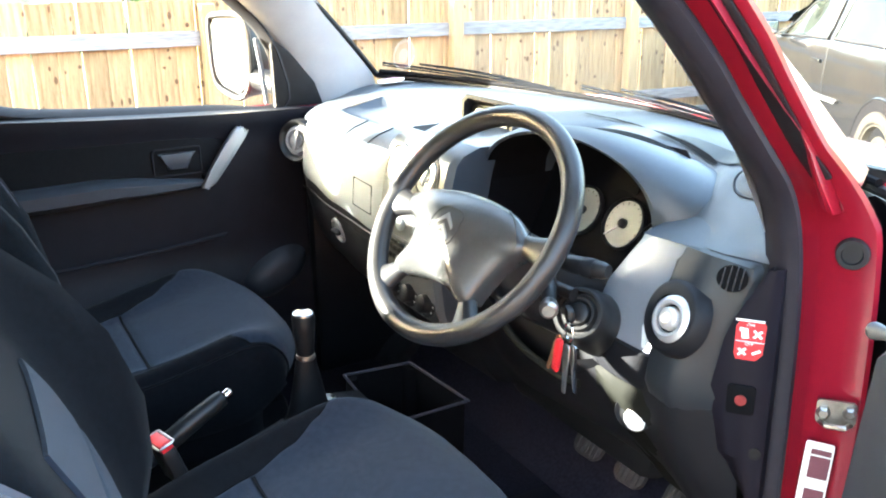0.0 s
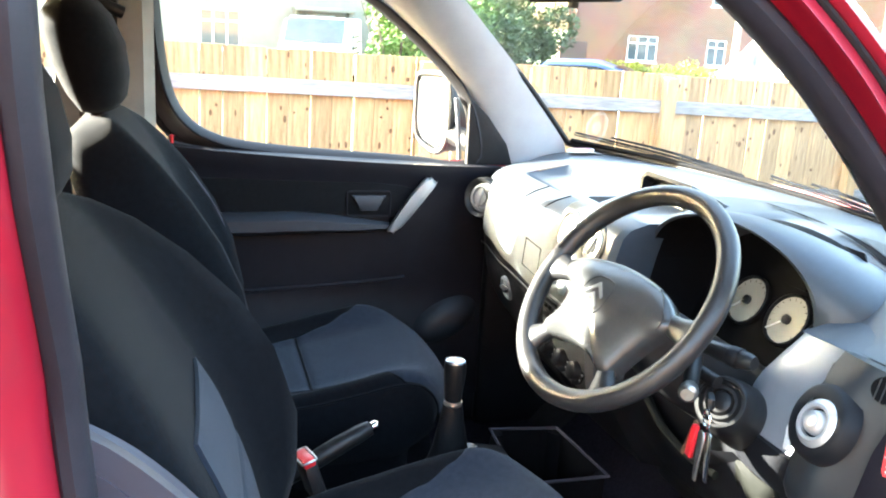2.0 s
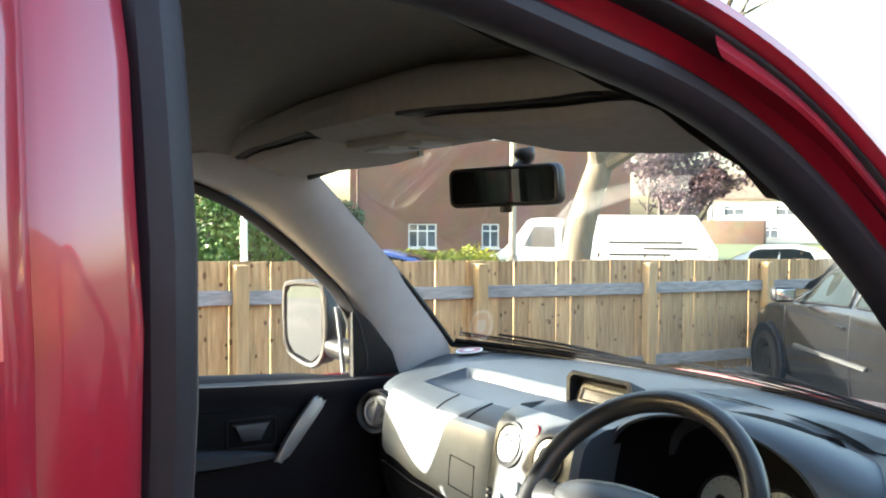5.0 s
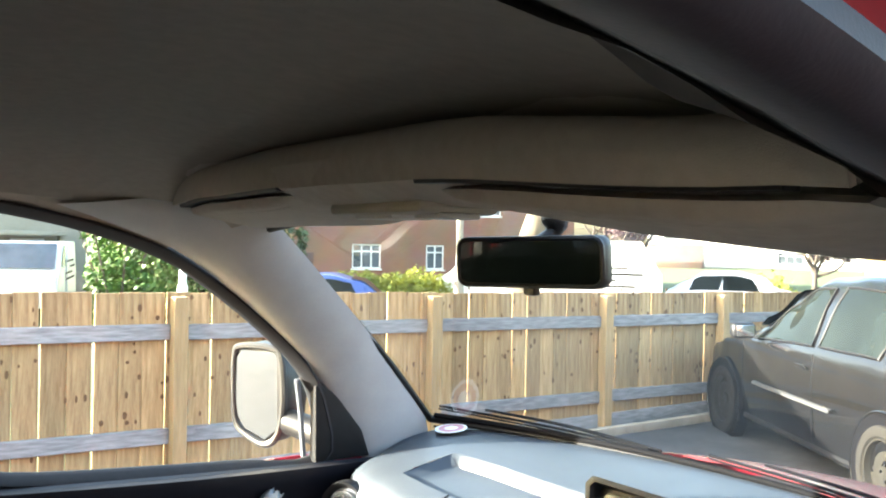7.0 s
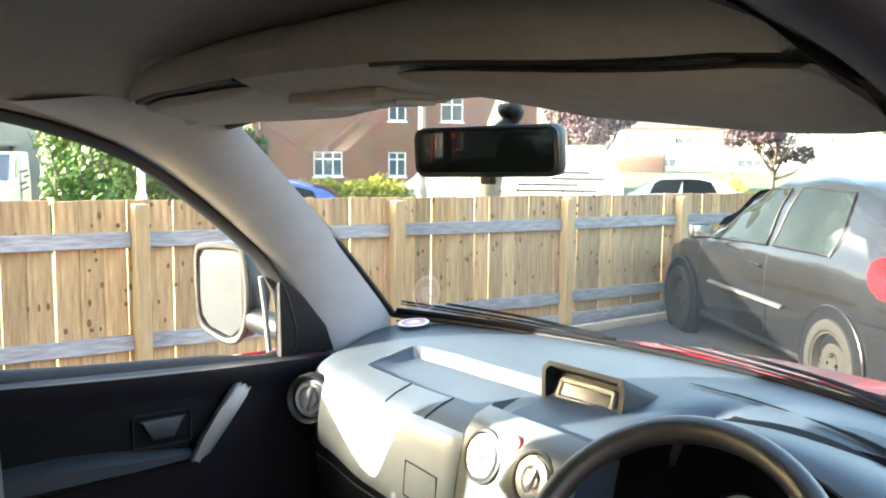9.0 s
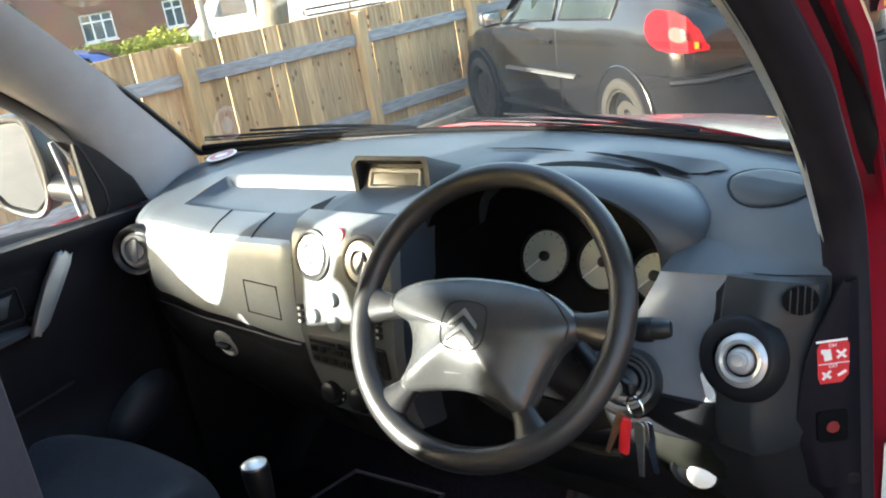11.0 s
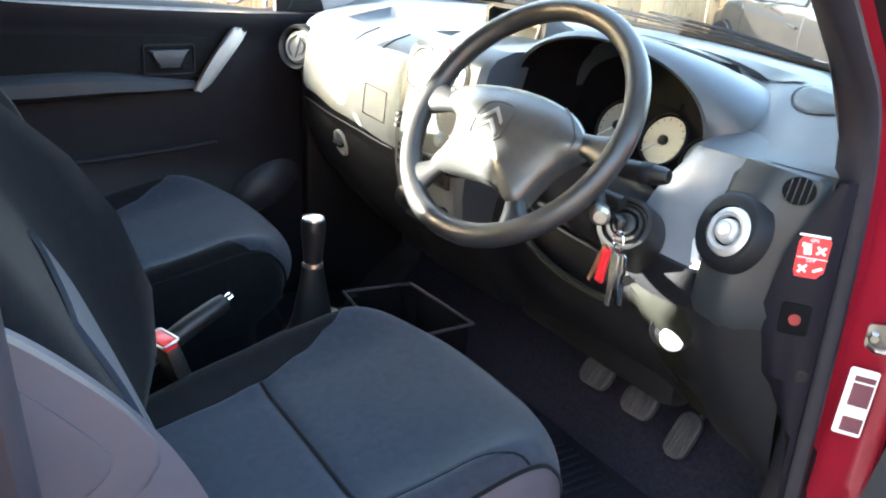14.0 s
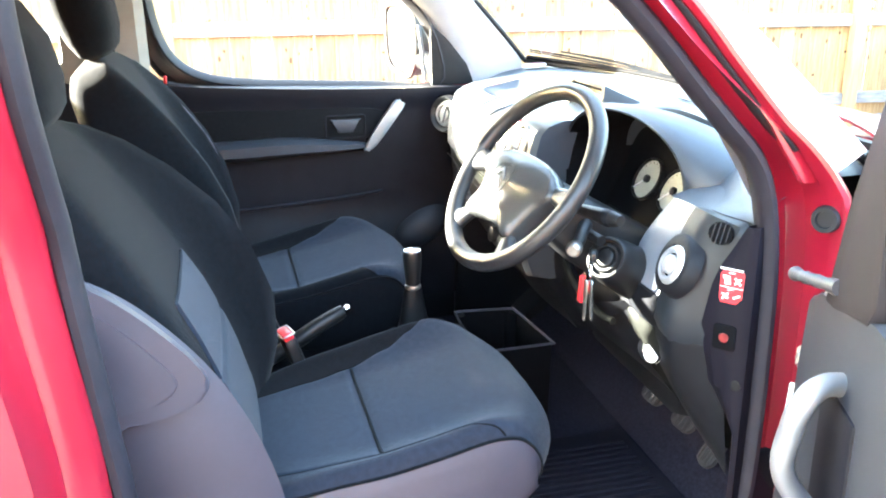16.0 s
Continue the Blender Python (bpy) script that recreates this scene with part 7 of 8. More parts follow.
for a, b in zip(POSTS, POSTS[1:]):
    for zc, dz in ((0.255, 0.10), (0.93, 0.10)):
        bm = B()
        ym = (a + b) / 2 + 0.045
        z = fence_top(ym) - zc
        tilt = rng.uniform(-0.004, 0.004)
        box(bm, (fence_x(ym) + 0.004, ym, z), (0.045, (b - a) - 0.098, dz), 0.004, Matrix.Rotation(-0.0165 + tilt, 4, "X"), seg=1)
        part("rail", bm, M_PALE, fence, "weathered grey rail")
part("gravel_board", box(B(), (FX - 0.02, 2.5, -0.13), (0.03, 20, 0.16), 0.004), M_PALE, fence)
tagged(part("kerb", box(B(), (-4.66, 3.0, GROUND + 0.03), (0.07, 20, 0.10), 0.012), M_KERB, None), "pale timber edging along the car park", "edging", kind="structure")

# ---- unseen wall, added so that the red paint reflects brick colour low down ----
M_BWALL = mat("reflected_brick", (0.20, 0.11, 0.075), 0.9, 0, 0.4, 1.5, 0.5, 40)
tagged(part("wall_east", box(B(), (12.0, 3.0, 2.0), (0.3, 44, 4.4)), M_BWALL, None, smooth=False), "unseen brick-coloured wall added for reflections in the red paint", "wall", kind="structure")

# ---- dark hatchback parked nose to the fence ----
M_CLIO = mat("dark_grey_metallic", (0.0085, 0.0085, 0.009), 0.2, 0.1, 0.15, 8, 0.02, 200, coat=0.3, spec=0.35)
M_TYRE = mat("tyre_rubber", (0.022, 0.0205, 0.018), 0.9, 0, 0.3, 30, 0.2, 120, spec=0.15)
M_RIM = mat("steel_wheel_grey", (0.024, 0.0225, 0.019), 0.8, 0.0, 0.2, 40, 0.1, 200, spec=0.08)
M_RUB = mat("grey_rub_strip", (0.05, 0.05, 0.05), 0.7, 0, 0.2, 20, spec=0.2)
M_TAIL = mat("red_lamp_lens", (0.24, 0.006, 0.010), 0.2, 0, 0.2, 60, coat=0.3)
M_TAILC = mat("clear_lamp_lens", (0.16, 0.055, 0.05), 0.2, 0, 0.2, 60, coat=0.3)
M_AMBER = mat("amber_lens", (0.60, 0.20, 0.02), 0.25, 0, 0.15, 60, coat=0.3)
M_YEL = mat("yellow_plate", (0.75, 0.52, 0.02), 0.45, 0, 0.05, 40)


def hatchback(name, at, head, paint, label, prof=None):
    """A three-door hatchback; s runs from the tail (0) to the nose (3.99), w to its left, z up from the ground."""
    car = thing(name, at, label, "car")
    c, s_ = math.cos(head), math.sin(head)
    def W(s, w, z):
        q = s - 0.68
        return Vector((at[0] + c * q - s_ * w, at[1] + s_ * q + c * w, at[2] + z))
    # side sections: s, half width at sill, at waist, waist height, roof half width, roof height
    SEC = [(0.0, 0.60, 0.66, 0.72, 0.50, 0.80), (0.03, 0.74, 0.76, 0.86, 0.55, 0.98), (0.13, 0.80, 0.815, 0.93, 0.64, 1.16), (0.34, 0.82, 0.835, 0.95, 0.63, 1.36), (0.58, 0.835, 0.85, 0.955, 0.62, 1.435), (0.95, 0.84, 0.855, 0.955, 0.61, 1.475), (1.4, 0.84, 0.855, 0.945, 0.62, 1.49), (1.9, 0.84, 0.855, 0.93, 0.61, 1.46), (2.3, 0.84, 0.855, 0.915, 0.58, 1.36), (2.7, 0.84, 0.85, 0.90, 0.55, 1.13), (2.95, 0.835, 0.845, 0.89, 0.56, 0.98), (3.3, 0.83, 0.835, 0.84, 0.55, 0.90), (3.65, 0.80, 0.80, 0.76, 0.52, 0.80), (3.88, 0.70, 0.72, 0.66, 0.48, 0.70), (3.99, 0.52, 0.55, 0.55, 0.42, 0.58)]
    rings = []
    for k in range(61):
        s = 3.99 * k / 60
        a, b, zw, r, zr = lerp_table(SEC, s)
        pts = [(a - 0.05, 0.20), (a, 0.27), (a + 0.012, 0.45), (b + 0.012, 0.66), (b, zw - 0.03), (b - 0.02, zw), (r + (b - r) * 0.45, zw + (zr - zw) * 0.55), (r, zr - 0.06 * (zr - zw) / 0.5), (r * 0.86, zr - 0.012), (r * 0.45, zr)]
        rings.append([W(s, w, z) for w, z in pts] + [W(s, -w, z) for w, z in reversed(pts)])
    part("body", loft(B(), rings), paint, car, "dark grey metallic bodywork", angle=55)
    # side windows follow the cabin flank, just proud of it
    def side(s, t, sg, off=0.006):
        a, b, zw, r, zr = lerp_table(SEC, s)
        P = [(b - 0.02, zw), (r + (b - r) * 0.45, zw + (zr - zw) * 0.55), (r, zr - 0.06 * (zr - zw) / 0.5)]
        p = Vector(P[0]).lerp(Vector(P[1]), t / 0.55) if t < 0.55 else Vector(P[1]).lerp(Vector(P[2]), (t - 0.55) / 0.40)
        return W(s, sg * (p.x + off), p.y)
    for sg in (1, -1):
        for nm, s0, s1, cut0, cut1 in (("front_window", 1.68, 2.74, 0.03, 0.62), ("rear_window", 0.66, 1.58, 0.22, 0.04)):
            def f(u, v, s0=s0, s1=s1, c0=cut0, c1=cut1, sg=sg):
                v0 = 0.05 + 0.84 * v
                lo, hi = s0 + c0 * v + (0.16 * (1 - v) ** 3 if s0 < 1 else 0), s1 - c1 * v
                return side(lo + (hi - lo) * u, v0, sg)
            wdw = part(nm, sheet(B(), f, 14, 8), M_CARGLASS, car, "dark reflecting side window")
            ed = [f(k / 10, 0) for k in range(11)] + [f(1, k / 6) for k in range(1, 7)] + [f(1 - k / 10, 1) for k in range(1, 11)] + [f(0, 1 - k / 6) for k in range(1, 6)]
            part("window_edge", tube(B(), ed, 0.010, 6, True), M_TRIMB, wdw)
        part("rub_strip", tube(B(), [W(s, sg * (lerp_table(SEC, s)[1] + 0.022), 0.555) for s in (1.32, 1.6, 2.0, 2.3, 2.6)], 0.020, 8, flat=0.5), M_RUB, car, "grey rubbing strip")
        part("door_handle", box(B(), W(1.78, sg * 0.868, 0.80), (0.18, 0.02, 0.03), 0.008, Matrix.Rotation(head, 4, "Z")), paint, car)
        for s in (1.62, 2.86):
            part("door_gap", tube(B(), [W(s + 0.0, sg * (lerp_table(SEC, s)[0] + 0.012), 0.30), W(s, sg * (lerp_table(SEC, s)[1] + 0.0125), 0.66), W(s + 0.02 * (s > 2), sg * (lerp_table(SEC, s)[1] + 0.0005), lerp_table(SEC, s)[2] - 0.03)], 0.004, 5), M_TRIMB, car)
        part("sill_trim", tube(B(), [W(1.05, sg * 0.815, 0.235), W(2.85, sg * 0.815, 0.235)], 0.03, 8), M_TRIMB, car)
        part("door_mirror", box(B(), W(2.56, sg * 0.985, 0.985), (0.11, 0.20, 0.13), 0.04, Matrix.Rotation(head, 4, "Z"), 3), M_BLACK, car, "dark door mirror")
        part("mirror_face", box(B(), W(2.50, sg * 0.985, 0.985), (0.006, 0.15, 0.09), 0.02, Matrix.Rotation(head, 4, "Z")), M_MIRROR, car, "mirror glass")
        def lens(u, v, sg=sg, off=0.014):
            top = lerp_table([(0, 0.93), (0.04, 0.975), (0.10, 1.015), (0.25, 1.045), (0.5, 1.035), (0.65, 0.995), (0.8, 0.925), (1, 0.80)], u)[0]
            low = lerp_table([(0, 0.91), (0.04, 0.865), (0.10, 0.83), (0.25, 0.795), (0.6, 0.775), (1, 0.772)], u)[0]
            z = low + (top - low) * v
            if u < 0.62:
                s = 0.36 - 0.32 * u / 0.62
                return W(s, sg * (lerp_table(SEC, s)[1] + off), z)
            t = (u - 0.62) / 0.38
            return W(0.04 - 0.04 * t - off, sg * (0.765 + off - 0.14 * t), z)
        tl = part("tail_lamp", sheet(B(), lens, 26, 12), M_TAIL, car, "large rounded red tail lamp")
        part("reversing_lens", sheet(B(), lambda u, v, f=lens: f(0.56 + 0.10 * u * math.cos(2 * math.pi * v), 0.45 + 0.19 * u * math.sin(2 * math.pi * v), off=0.019), 4, 20), M_TAILC, tl, "pale lower lens")
        part("indicator_lens", sheet(B(), lambda u, v, f=lens: f(0.76 + 0.07 * u, 0.12 + 0.28 * v, off=0.018), 4, 4), M_AMBER, tl, "small amber lens")
        for s in (0.68, 3.255):
            yy = 0.778
            M = Matrix.Translation(W(s, sg * yy, 0.30)) @ Matrix.Rotation(head, 4, "Z") @ Matrix.Rotation(radians(-90 * sg), 4, "X")
            part("wheel_arch", tube(B(), [M @ Vector((0.374 * math.cos(a), 0.374 * math.sin(a), 0.088)) for a in [-0.35 + (math.pi + 0.7) * k / 24 for k in range(25)]] if sg < 0 else [M @ Vector((0.374 * math.cos(a), -0.374 * math.sin(a), 0.088)) for a in [-0.35 + (math.pi + 0.7) * k / 24 for k in range(25)]], 0.011, 8), paint, car, "flared wheel arch")
            # flank is closed here: a black disc paints the shade of the arch
            part("arch_shadow", lathe(B(), [(0.20, 0.094), (0.366, 0.094), (0.369, 0.0)], M, 36), M_VOID, car, "black disc for the shade round the wheel")
            whl = part("wheel", lathe(B(), [(0.205, 0.075), (0.225, 0.098), (0.262, 0.103), (0.286, 0.094), (0.298, 0.07), (0.298, -0.07), (0.28, -0.09), (0.2, -0.09)], M @ Matrix.Translation((0, 0, 0.012)), 40), M_TYRE, car, "dusty black tyre")
            part("rim", lathe(B(), [(0.0, 0.06), (0.05, 0.06), (0.06, 0.05), (0.12, 0.062), (0.165, 0.045), (0.185, 0.05), (0.200, 0.088), (0.210, 0.088), (0.212, 0.07), (0.212, 0.0)], M @ Matrix.Translation((0, 0, 0.012)), 36), M_RIM, whl, "pressed steel wheel")
            bm = B()
            for k in range(12):
                a = 2 * math.pi * k / 12
                lathe(bm, [(0.013, 0), (0.013, 0.004), (0, 0.004)], M @ Matrix.Translation((0.145 * math.cos(a), 0.145 * math.sin(a), 0.063)), 8)
            for k in range(4):
                a = 2 * math.pi * k / 4
                lathe(bm, [(0.010, 0), (0.010, 0.012), (0, 0.012)], M @ Matrix.Translation((0.05 * math.cos(a), 0.05 * math.sin(a), 0.07)), 6)
            part("wheel_holes", bm, M_TRIMB, whl)
    def hatch(u, v):
        e = 2 * u - 1
        z, s = lerp_table([(0.0, 1.0, 0.045), (0.4, 1.16, 0.13), (1.0, 1.385, 0.40)], v)
        return W(s - 0.024 + 0.10 * abs(e) ** 4, e * (0.71 - 0.10 * v), z + 0.016)
    part("rear_screen", sheet(B(), hatch, 16, 8), M_CARGLASS, car, "dark heated rear screen")
    for sg in (1, -1):
        part("hatch_gap", tube(B(), [hatch(0.5 + 0.5 * sg, v / 6) + (W(0.02, sg * 0.02, 0.004) - W(0, 0, 0)) for v in range(7)], 0.006, 5), M_TRIMB, car)
    part("rear_bumper", loft(B(), [[W(0.10, -0.85, z), W(-0.03, -0.70, z), W(-0.07, 0, z), W(-0.03, 0.70, z), W(0.10, 0.85, z), W(0.5, 0.862, z)] for z in (0.22, 0.30, 0.46, 0.60, 0.63)], closed=False), paint, car, "deep dark grey bumper")
    part("bumper_strip", tube(B(), [W(0.10, -0.86, 0.60), W(-0.04, -0.71, 0.60), W(-0.08, 0, 0.60), W(-0.04, 0.71, 0.60), W(0.10, 0.86, 0.60)], 0.018, 6), M_TRIMB, car)
    part("number_plate", box(B(), W(-0.085, 0.0, 0.50), (0.012, 0.52, 0.11), 0.003, Matrix.Rotation(head, 4, "Z")), M_YEL, car, "yellow plate with dark bars")
    bm = B()
    for k in range(6):
        box(bm, W(-0.093, 0.18 - 0.07 * k, 0.50), (0.003, 0.045, 0.07), 0, Matrix.Rotation(head, 4, "Z"))
    part("plate_bars", bm, M_BLACK, car)
    part("windscreen", sheet(B(), lambda u, v: W(2.86 - 0.72 * v, (2 * u - 1) * (0.70 - 0.16 * v), lerp_table(SEC, 2.86 - 0.72 * v)[4] + 0.008 - 0.03 * (2 * u - 1) ** 2), 10, 8), M_CARGLASS, car, "dark windscreen")
    return car


head = math.atan2(0.50, -0.866)
# rear left wheel at (-2.03, 4.65), front left at (-4.26, 5.94)
lx, ly = -math.sin(head), math.cos(head)
hatchback("hatchback_car", (-2.03 - lx * 0.80, 4.65 - ly * 0.80, GROUND), head, M_CLIO, "dark grey three-door hatchback parked nose to the fence")


# ---- houses ----
M_RENDER = mat("grey_pebbledash", (0.36, 0.32, 0.25), 0.95, 0, 0.2, 1.2, 0.5, 60)
M_UPVC = mat("white_upvc", (0.78, 0.78, 0.77), 0.4, 0, 0.06, 10)
M_PANE = mat("window_pane_dark", (0.10, 0.12, 0.14), 0.05, 0.0, 0.3, 2, spec=0.9)
M_NET = mat("net_curtain", (0.55, 0.56, 0.57), 0.9, 0, 0.25, 6)
M_ROOF = mat("brown_roof_tile", (0.15, 0.115, 0.09), 0.9, 0, 0.4, 3, 0.6, 30)
M_PAINTW = mat("white_render", (0.80, 0.78, 0.74), 0.9, 0, 0.1, 1.5, 0.3, 60)


def brick_mat(name, c1, c2, mortar, sc):
    m = bpy.data.materials.new(name)
    m.use_nodes = True
    nt = m.node_tree
    p = nt.nodes["Principled BSDF"]
    p.inputs["Roughness"].default_value = 0.9
    tc = nt.nodes.new("ShaderNodeTexCoord")
    sp = nt.nodes.new("ShaderNodeSeparateXYZ")
    ad = nt.nodes.new("ShaderNodeMath")
    cb = nt.nodes.new("ShaderNodeCombineXYZ")
    br = nt.nodes.new("ShaderNodeTexBrick")
    br.inputs["Color1"].default_value, br.inputs["Color2"].default_value, br.inputs["Mortar"].default_value = (*c1, 1), (*c2, 1), (*mortar, 1)
    br.inputs["Scale"].default_value = sc
    br.inputs["Brick Width"].default_value, br.inputs["Row Height"].default_value, br.inputs["Mortar Size"].default_value = 0.225, 0.075, 0.010
    ns = nt.nodes.new("ShaderNodeTexNoise")
    ns.inputs["Scale"].default_value = 0.8
    mx = nt.nodes.new("ShaderNodeMixRGB")
    mx.blend_type = "MULTIPLY"
    mx.inputs[0].default_value = 0.5
    nt.links.new(tc.outputs["Object"], sp.inputs[0])
    nt.links.new(sp.outputs[0], ad.inputs[0])
    nt.links.new(sp.outputs[1], ad.inputs[1])
    nt.links.new(ad.outputs[0], cb.inputs[0])
    nt.links.new(sp.outputs[2], cb.inputs[1])
    nt.links.new(cb.outputs[0], br.inputs["Vector"])
    nt.links.new(tc.outputs["Object"], ns.inputs["Vector"])
    nt.links.new(br.outputs["Color"], mx.inputs[1])
    nt.links.new(ns.outputs["Color"], mx.inputs[2])
    nt.links.new(mx.outputs[0], p.inputs["Base Color"])
    return m


M_BRICK = brick_mat("red_brick", (0.30, 0.125, 0.075), (0.24, 0.10, 0.065), (0.30, 0.24, 0.19), 1.0)
M_BRICKD = brick_mat("dark_brick", (0.16, 0.085, 0.06), (0.13, 0.07, 0.05), (0.18, 0.15, 0.12), 1.0)


def wall_with_openings(p0, dirv, length, z0, z1, openings, thick, material, parent, name="wall", label=""):
    """A wall from p0 along dirv with rectangular openings (s0, s1, zlo, zhi) cut through it."""
    d = Vector(dirv).normalized()
    n = Vector((d.y, -d.x, 0))
    ss = sorted({0, length, *[o[0] for o in openings], *[o[1] for o in openings]})
    zs = sorted({z0, z1, *[o[2] for o in openings], *[o[3] for o in openings]})
    bm = B()
    for a, b in zip(ss, ss[1:]):
        for lo, hi in zip(zs, zs[1:]):
            sm, zm = (a + b) / 2, (lo + hi) / 2
            if any(o[0] < sm < o[1] and o[2] < zm < o[3] for o in openings):
                continue
            c = Vector((p0[0], p0[1], 0)) + d * sm - n * thick / 2
            box(bm, (c.x, c.y, zm), (b - a, thick, hi - lo), 0, Matrix.Rotation(math.atan2(d.y, d.x), 4, "Z"))
    bmesh.ops.remove_doubles(bm, verts=bm.verts, dist=0.0005)
    return part(name, bm, material, parent, label, smooth=False)


def window_unit(p0, dirv, s0, s1, zlo, zhi, parent, bars=1, top=True, door=False):
    d = Vector(dirv).normalized()
    n = Vector((d.y, -d.x, 0))
    rot = Matrix.Rotation(math.atan2(d.y, d.x), 4, "Z")
    c = Vector((p0[0], p0[1], 0)) + d * (s0 + s1) / 2 - n * 0.10
    w, h = s1 - s0, zhi - zlo
    fr = thing("door" if door else "window", (c.x, c.y, zlo))
    fr.parent = parent
    fr.location = Vector((c.x, c.y, zlo)) - ORG[parent]
    f = 0.07
    zc = (zlo + zhi) / 2
    def bit(nm, sx, sz, w_, h_, dep, mt, off=0.0):
        q = c + d * sx + n * off
        return part(nm, box(B(), (q.x, q.y, zc + sz), (w_, dep, h_), 0, rot), mt, fr, smooth=False)
    bit("frame", 0, h / 2 - f / 2, w, f, 0.07, M_UPVC)
    bit("frame", 0, -h / 2 + f / 2, w, f, 0.07, M_UPVC)
    for sg in (-1, 1):
        bit("frame", sg * (w / 2 - f / 2), 0, f, h - 2 * f, 0.068, M_UPVC)
    if door:
        bit("door_leaf", 0, 0, w - 2 * f, h - 2 * f, 0.05, M_BRICKD, -0.01)
        bit("pane", 0, h * 0.22, w * 0.5, h * 0.3, 0.01, M_PANE, 0.02)
    else:
        bit("pane", 0, 0, w - 2 * f, h - 2 * f, 0.012, M_PANE)
        for k in range(bars):
            bit("mullion", -w / 2 + w * (k + 1) / (bars + 1), 0, f, h - 2 * f, 0.066, M_UPVC)
        if top:
            bit("transom", 0, h * 0.2, w - 2 * f, f, 0.064, M_UPVC)
        bit("curtain", -w * 0.32, 0, w * 0.22, h - 2 * f, 0.02, M_NET, -0.05)
        bit("curtain", w * 0.32, 0, w * 0.22, h - 2 * f, 0.02, M_NET, -0.05)
        bit("sill", 0, -h / 2 - 0.04, w + 0.12, 0.07, 0.16, M_UPVC, 0.06)
    return fr


def house(name, p0, dirv, length, depth, z0, eave, ridge, openings, material, label, roof=True, side_ops=(), inside=True):
    """A house whose front runs from p0 along dirv (seen from its right-hand side of that way); openings: s0, s1, zlo, zhi, bars, door."""
    d = Vector(dirv).normalized()
    n = Vector((d.y, -d.x, 0))
    h = thing(name, (p0[0], p0[1], z0), label, "house")
    wall_with_openings(p0, d, length, z0 - 0.5, eave, [o[:4] for o in openings], 0.28, material, h, label="front wall")
    for o in openings:
        window_unit(p0, d, *o[:4], h, o[4], True, len(o) > 5)
    q = Vector((p0[0], p0[1], 0))
    a = q - n * depth
    wall_with_openings((a.x, a.y), n, depth - 0.28, z0 - 0.5, eave, [o[:4] for o in side_ops], 0.28, material, h, label="end wall")
    for o in side_ops:
        window_unit((a.x, a.y), n, *o[:4], h, o[4], True)
    b = q + d * length - n * 0.28
    wall_with_openings((b.x, b.y), -n, depth - 0.28, z0 - 0.5, eave, [], 0.28, material, h, label="end wall")
    c = q + d * length - n * depth
    wall_with_openings((c.x, c.y), -d, length, z0 - 0.5, eave, [], 0.28, material, h, label="back wall")
    if roof:
        bm = B()
        e0, e1 = q - d * 0.4 + n * 0.4, q + d * (length + 0.4) + n * 0.4
        f0, f1 = q - d * 0.4 - n * (depth + 0.4), q + d * (length + 0.4) - n * (depth + 0.4)
        r0, r1 = q - d * 0.4 - n * depth / 2, q + d * (length + 0.4) - n * depth / 2
        def up(p, z):
            return bm.verts.new((p.x, p.y, z))
        A = [up(e0, eave - 0.1), up(e1, eave - 0.1), up(r1, ridge), up(r0, ridge), up(f0, eave - 0.1), up(f1, eave - 0.1)]
        Cc = [bm.verts.new(v.co + Vector((0, 0, 0.18))) for v in A]
        bm.faces.new((A[0], A[1], A[2], A[3])), bm.faces.new((A[3], A[2], A[5], A[4]))
        bm.faces.new((Cc[3], Cc[2], Cc[1], Cc[0])), bm.faces.new((Cc[4], Cc[5], Cc[2], Cc[3]))
        for i, j in ((0, 1), (1, 2), (2, 5), (5, 4), (4, 3), (3, 0)):
            bm.faces.new((A[i], A[j], Cc[j], Cc[i]))
        bm.faces.new((A[0], A[3], A[4])), bm.faces.new((A[1], A[5], A[2]))
        part("roof", bm, M_ROOF, h, "brown tiled roof", smooth=False)
        m = (r0 + r1) / 2
        part("chimney", box(B(), (m.x, m.y, ridge + 0.5), (0.9, 0.9, 1.6), 0.02), M_BRICKD, h, smooth=False)
    part("rainwater_pipe", tube(B(), [tuple((q + d * 0.35 + n * 0.06).to_2d()) + (z0,), tuple((q + d * 0.35 + n * 0.06).to_2d()) + (eave,)], 0.05, 8), M_BRICKD, h)
    return h


# grey house straight across; its front runs along +y
HZ = land(-29.5, 0)
house("grey_house", (-29.5, -14.0), (0, 1, 0), 19.6, 8, HZ, HZ + 5.3, HZ + 7.6,
      [(1.5, 3.7, HZ + 0.75, HZ + 2.1, 2), (4.6, 5.6, HZ + 0.05, HZ + 2.1, 0, 1), (1.5, 3.5, HZ + 3.4, HZ + 4.7, 2), (6.6, 8.6, HZ + 3.4, HZ + 4.7, 2), (6.4, 8.6, HZ + 0.75, HZ + 2.1, 2),
       (13.85, 15.2, HZ + 0.75, HZ + 2.05, 2), (17.35, 18.35, HZ + 0.05, HZ + 2.05, 0, 1), (14.0, 15.5, HZ + 3.35, HZ + 4.4, 1), (17.2, 18.25, HZ + 3.4, HZ + 4.4, 1)],
      M_RENDER, "grey pebbledashed semi-detached house")
porch = thing("porch", (-29.3, 3.85, HZ), "flat grey door canopy on brackets", "porch")
part("canopy", box(B(), (-28.95, 3.85, HZ + 2.22), (0.9, 2.0, 0.14), 0.02), M_RENDER, porch)
for yy in (2.95, 4.75):
    part("bracket", box(B(), (-29.05, yy, HZ + 1.1), (0.6, 0.14, 2.15), 0.02), M_RENDER, porch)
# brick flats to the right: the near corner stands at (-36, 17)
BZ = land(-36, 0)
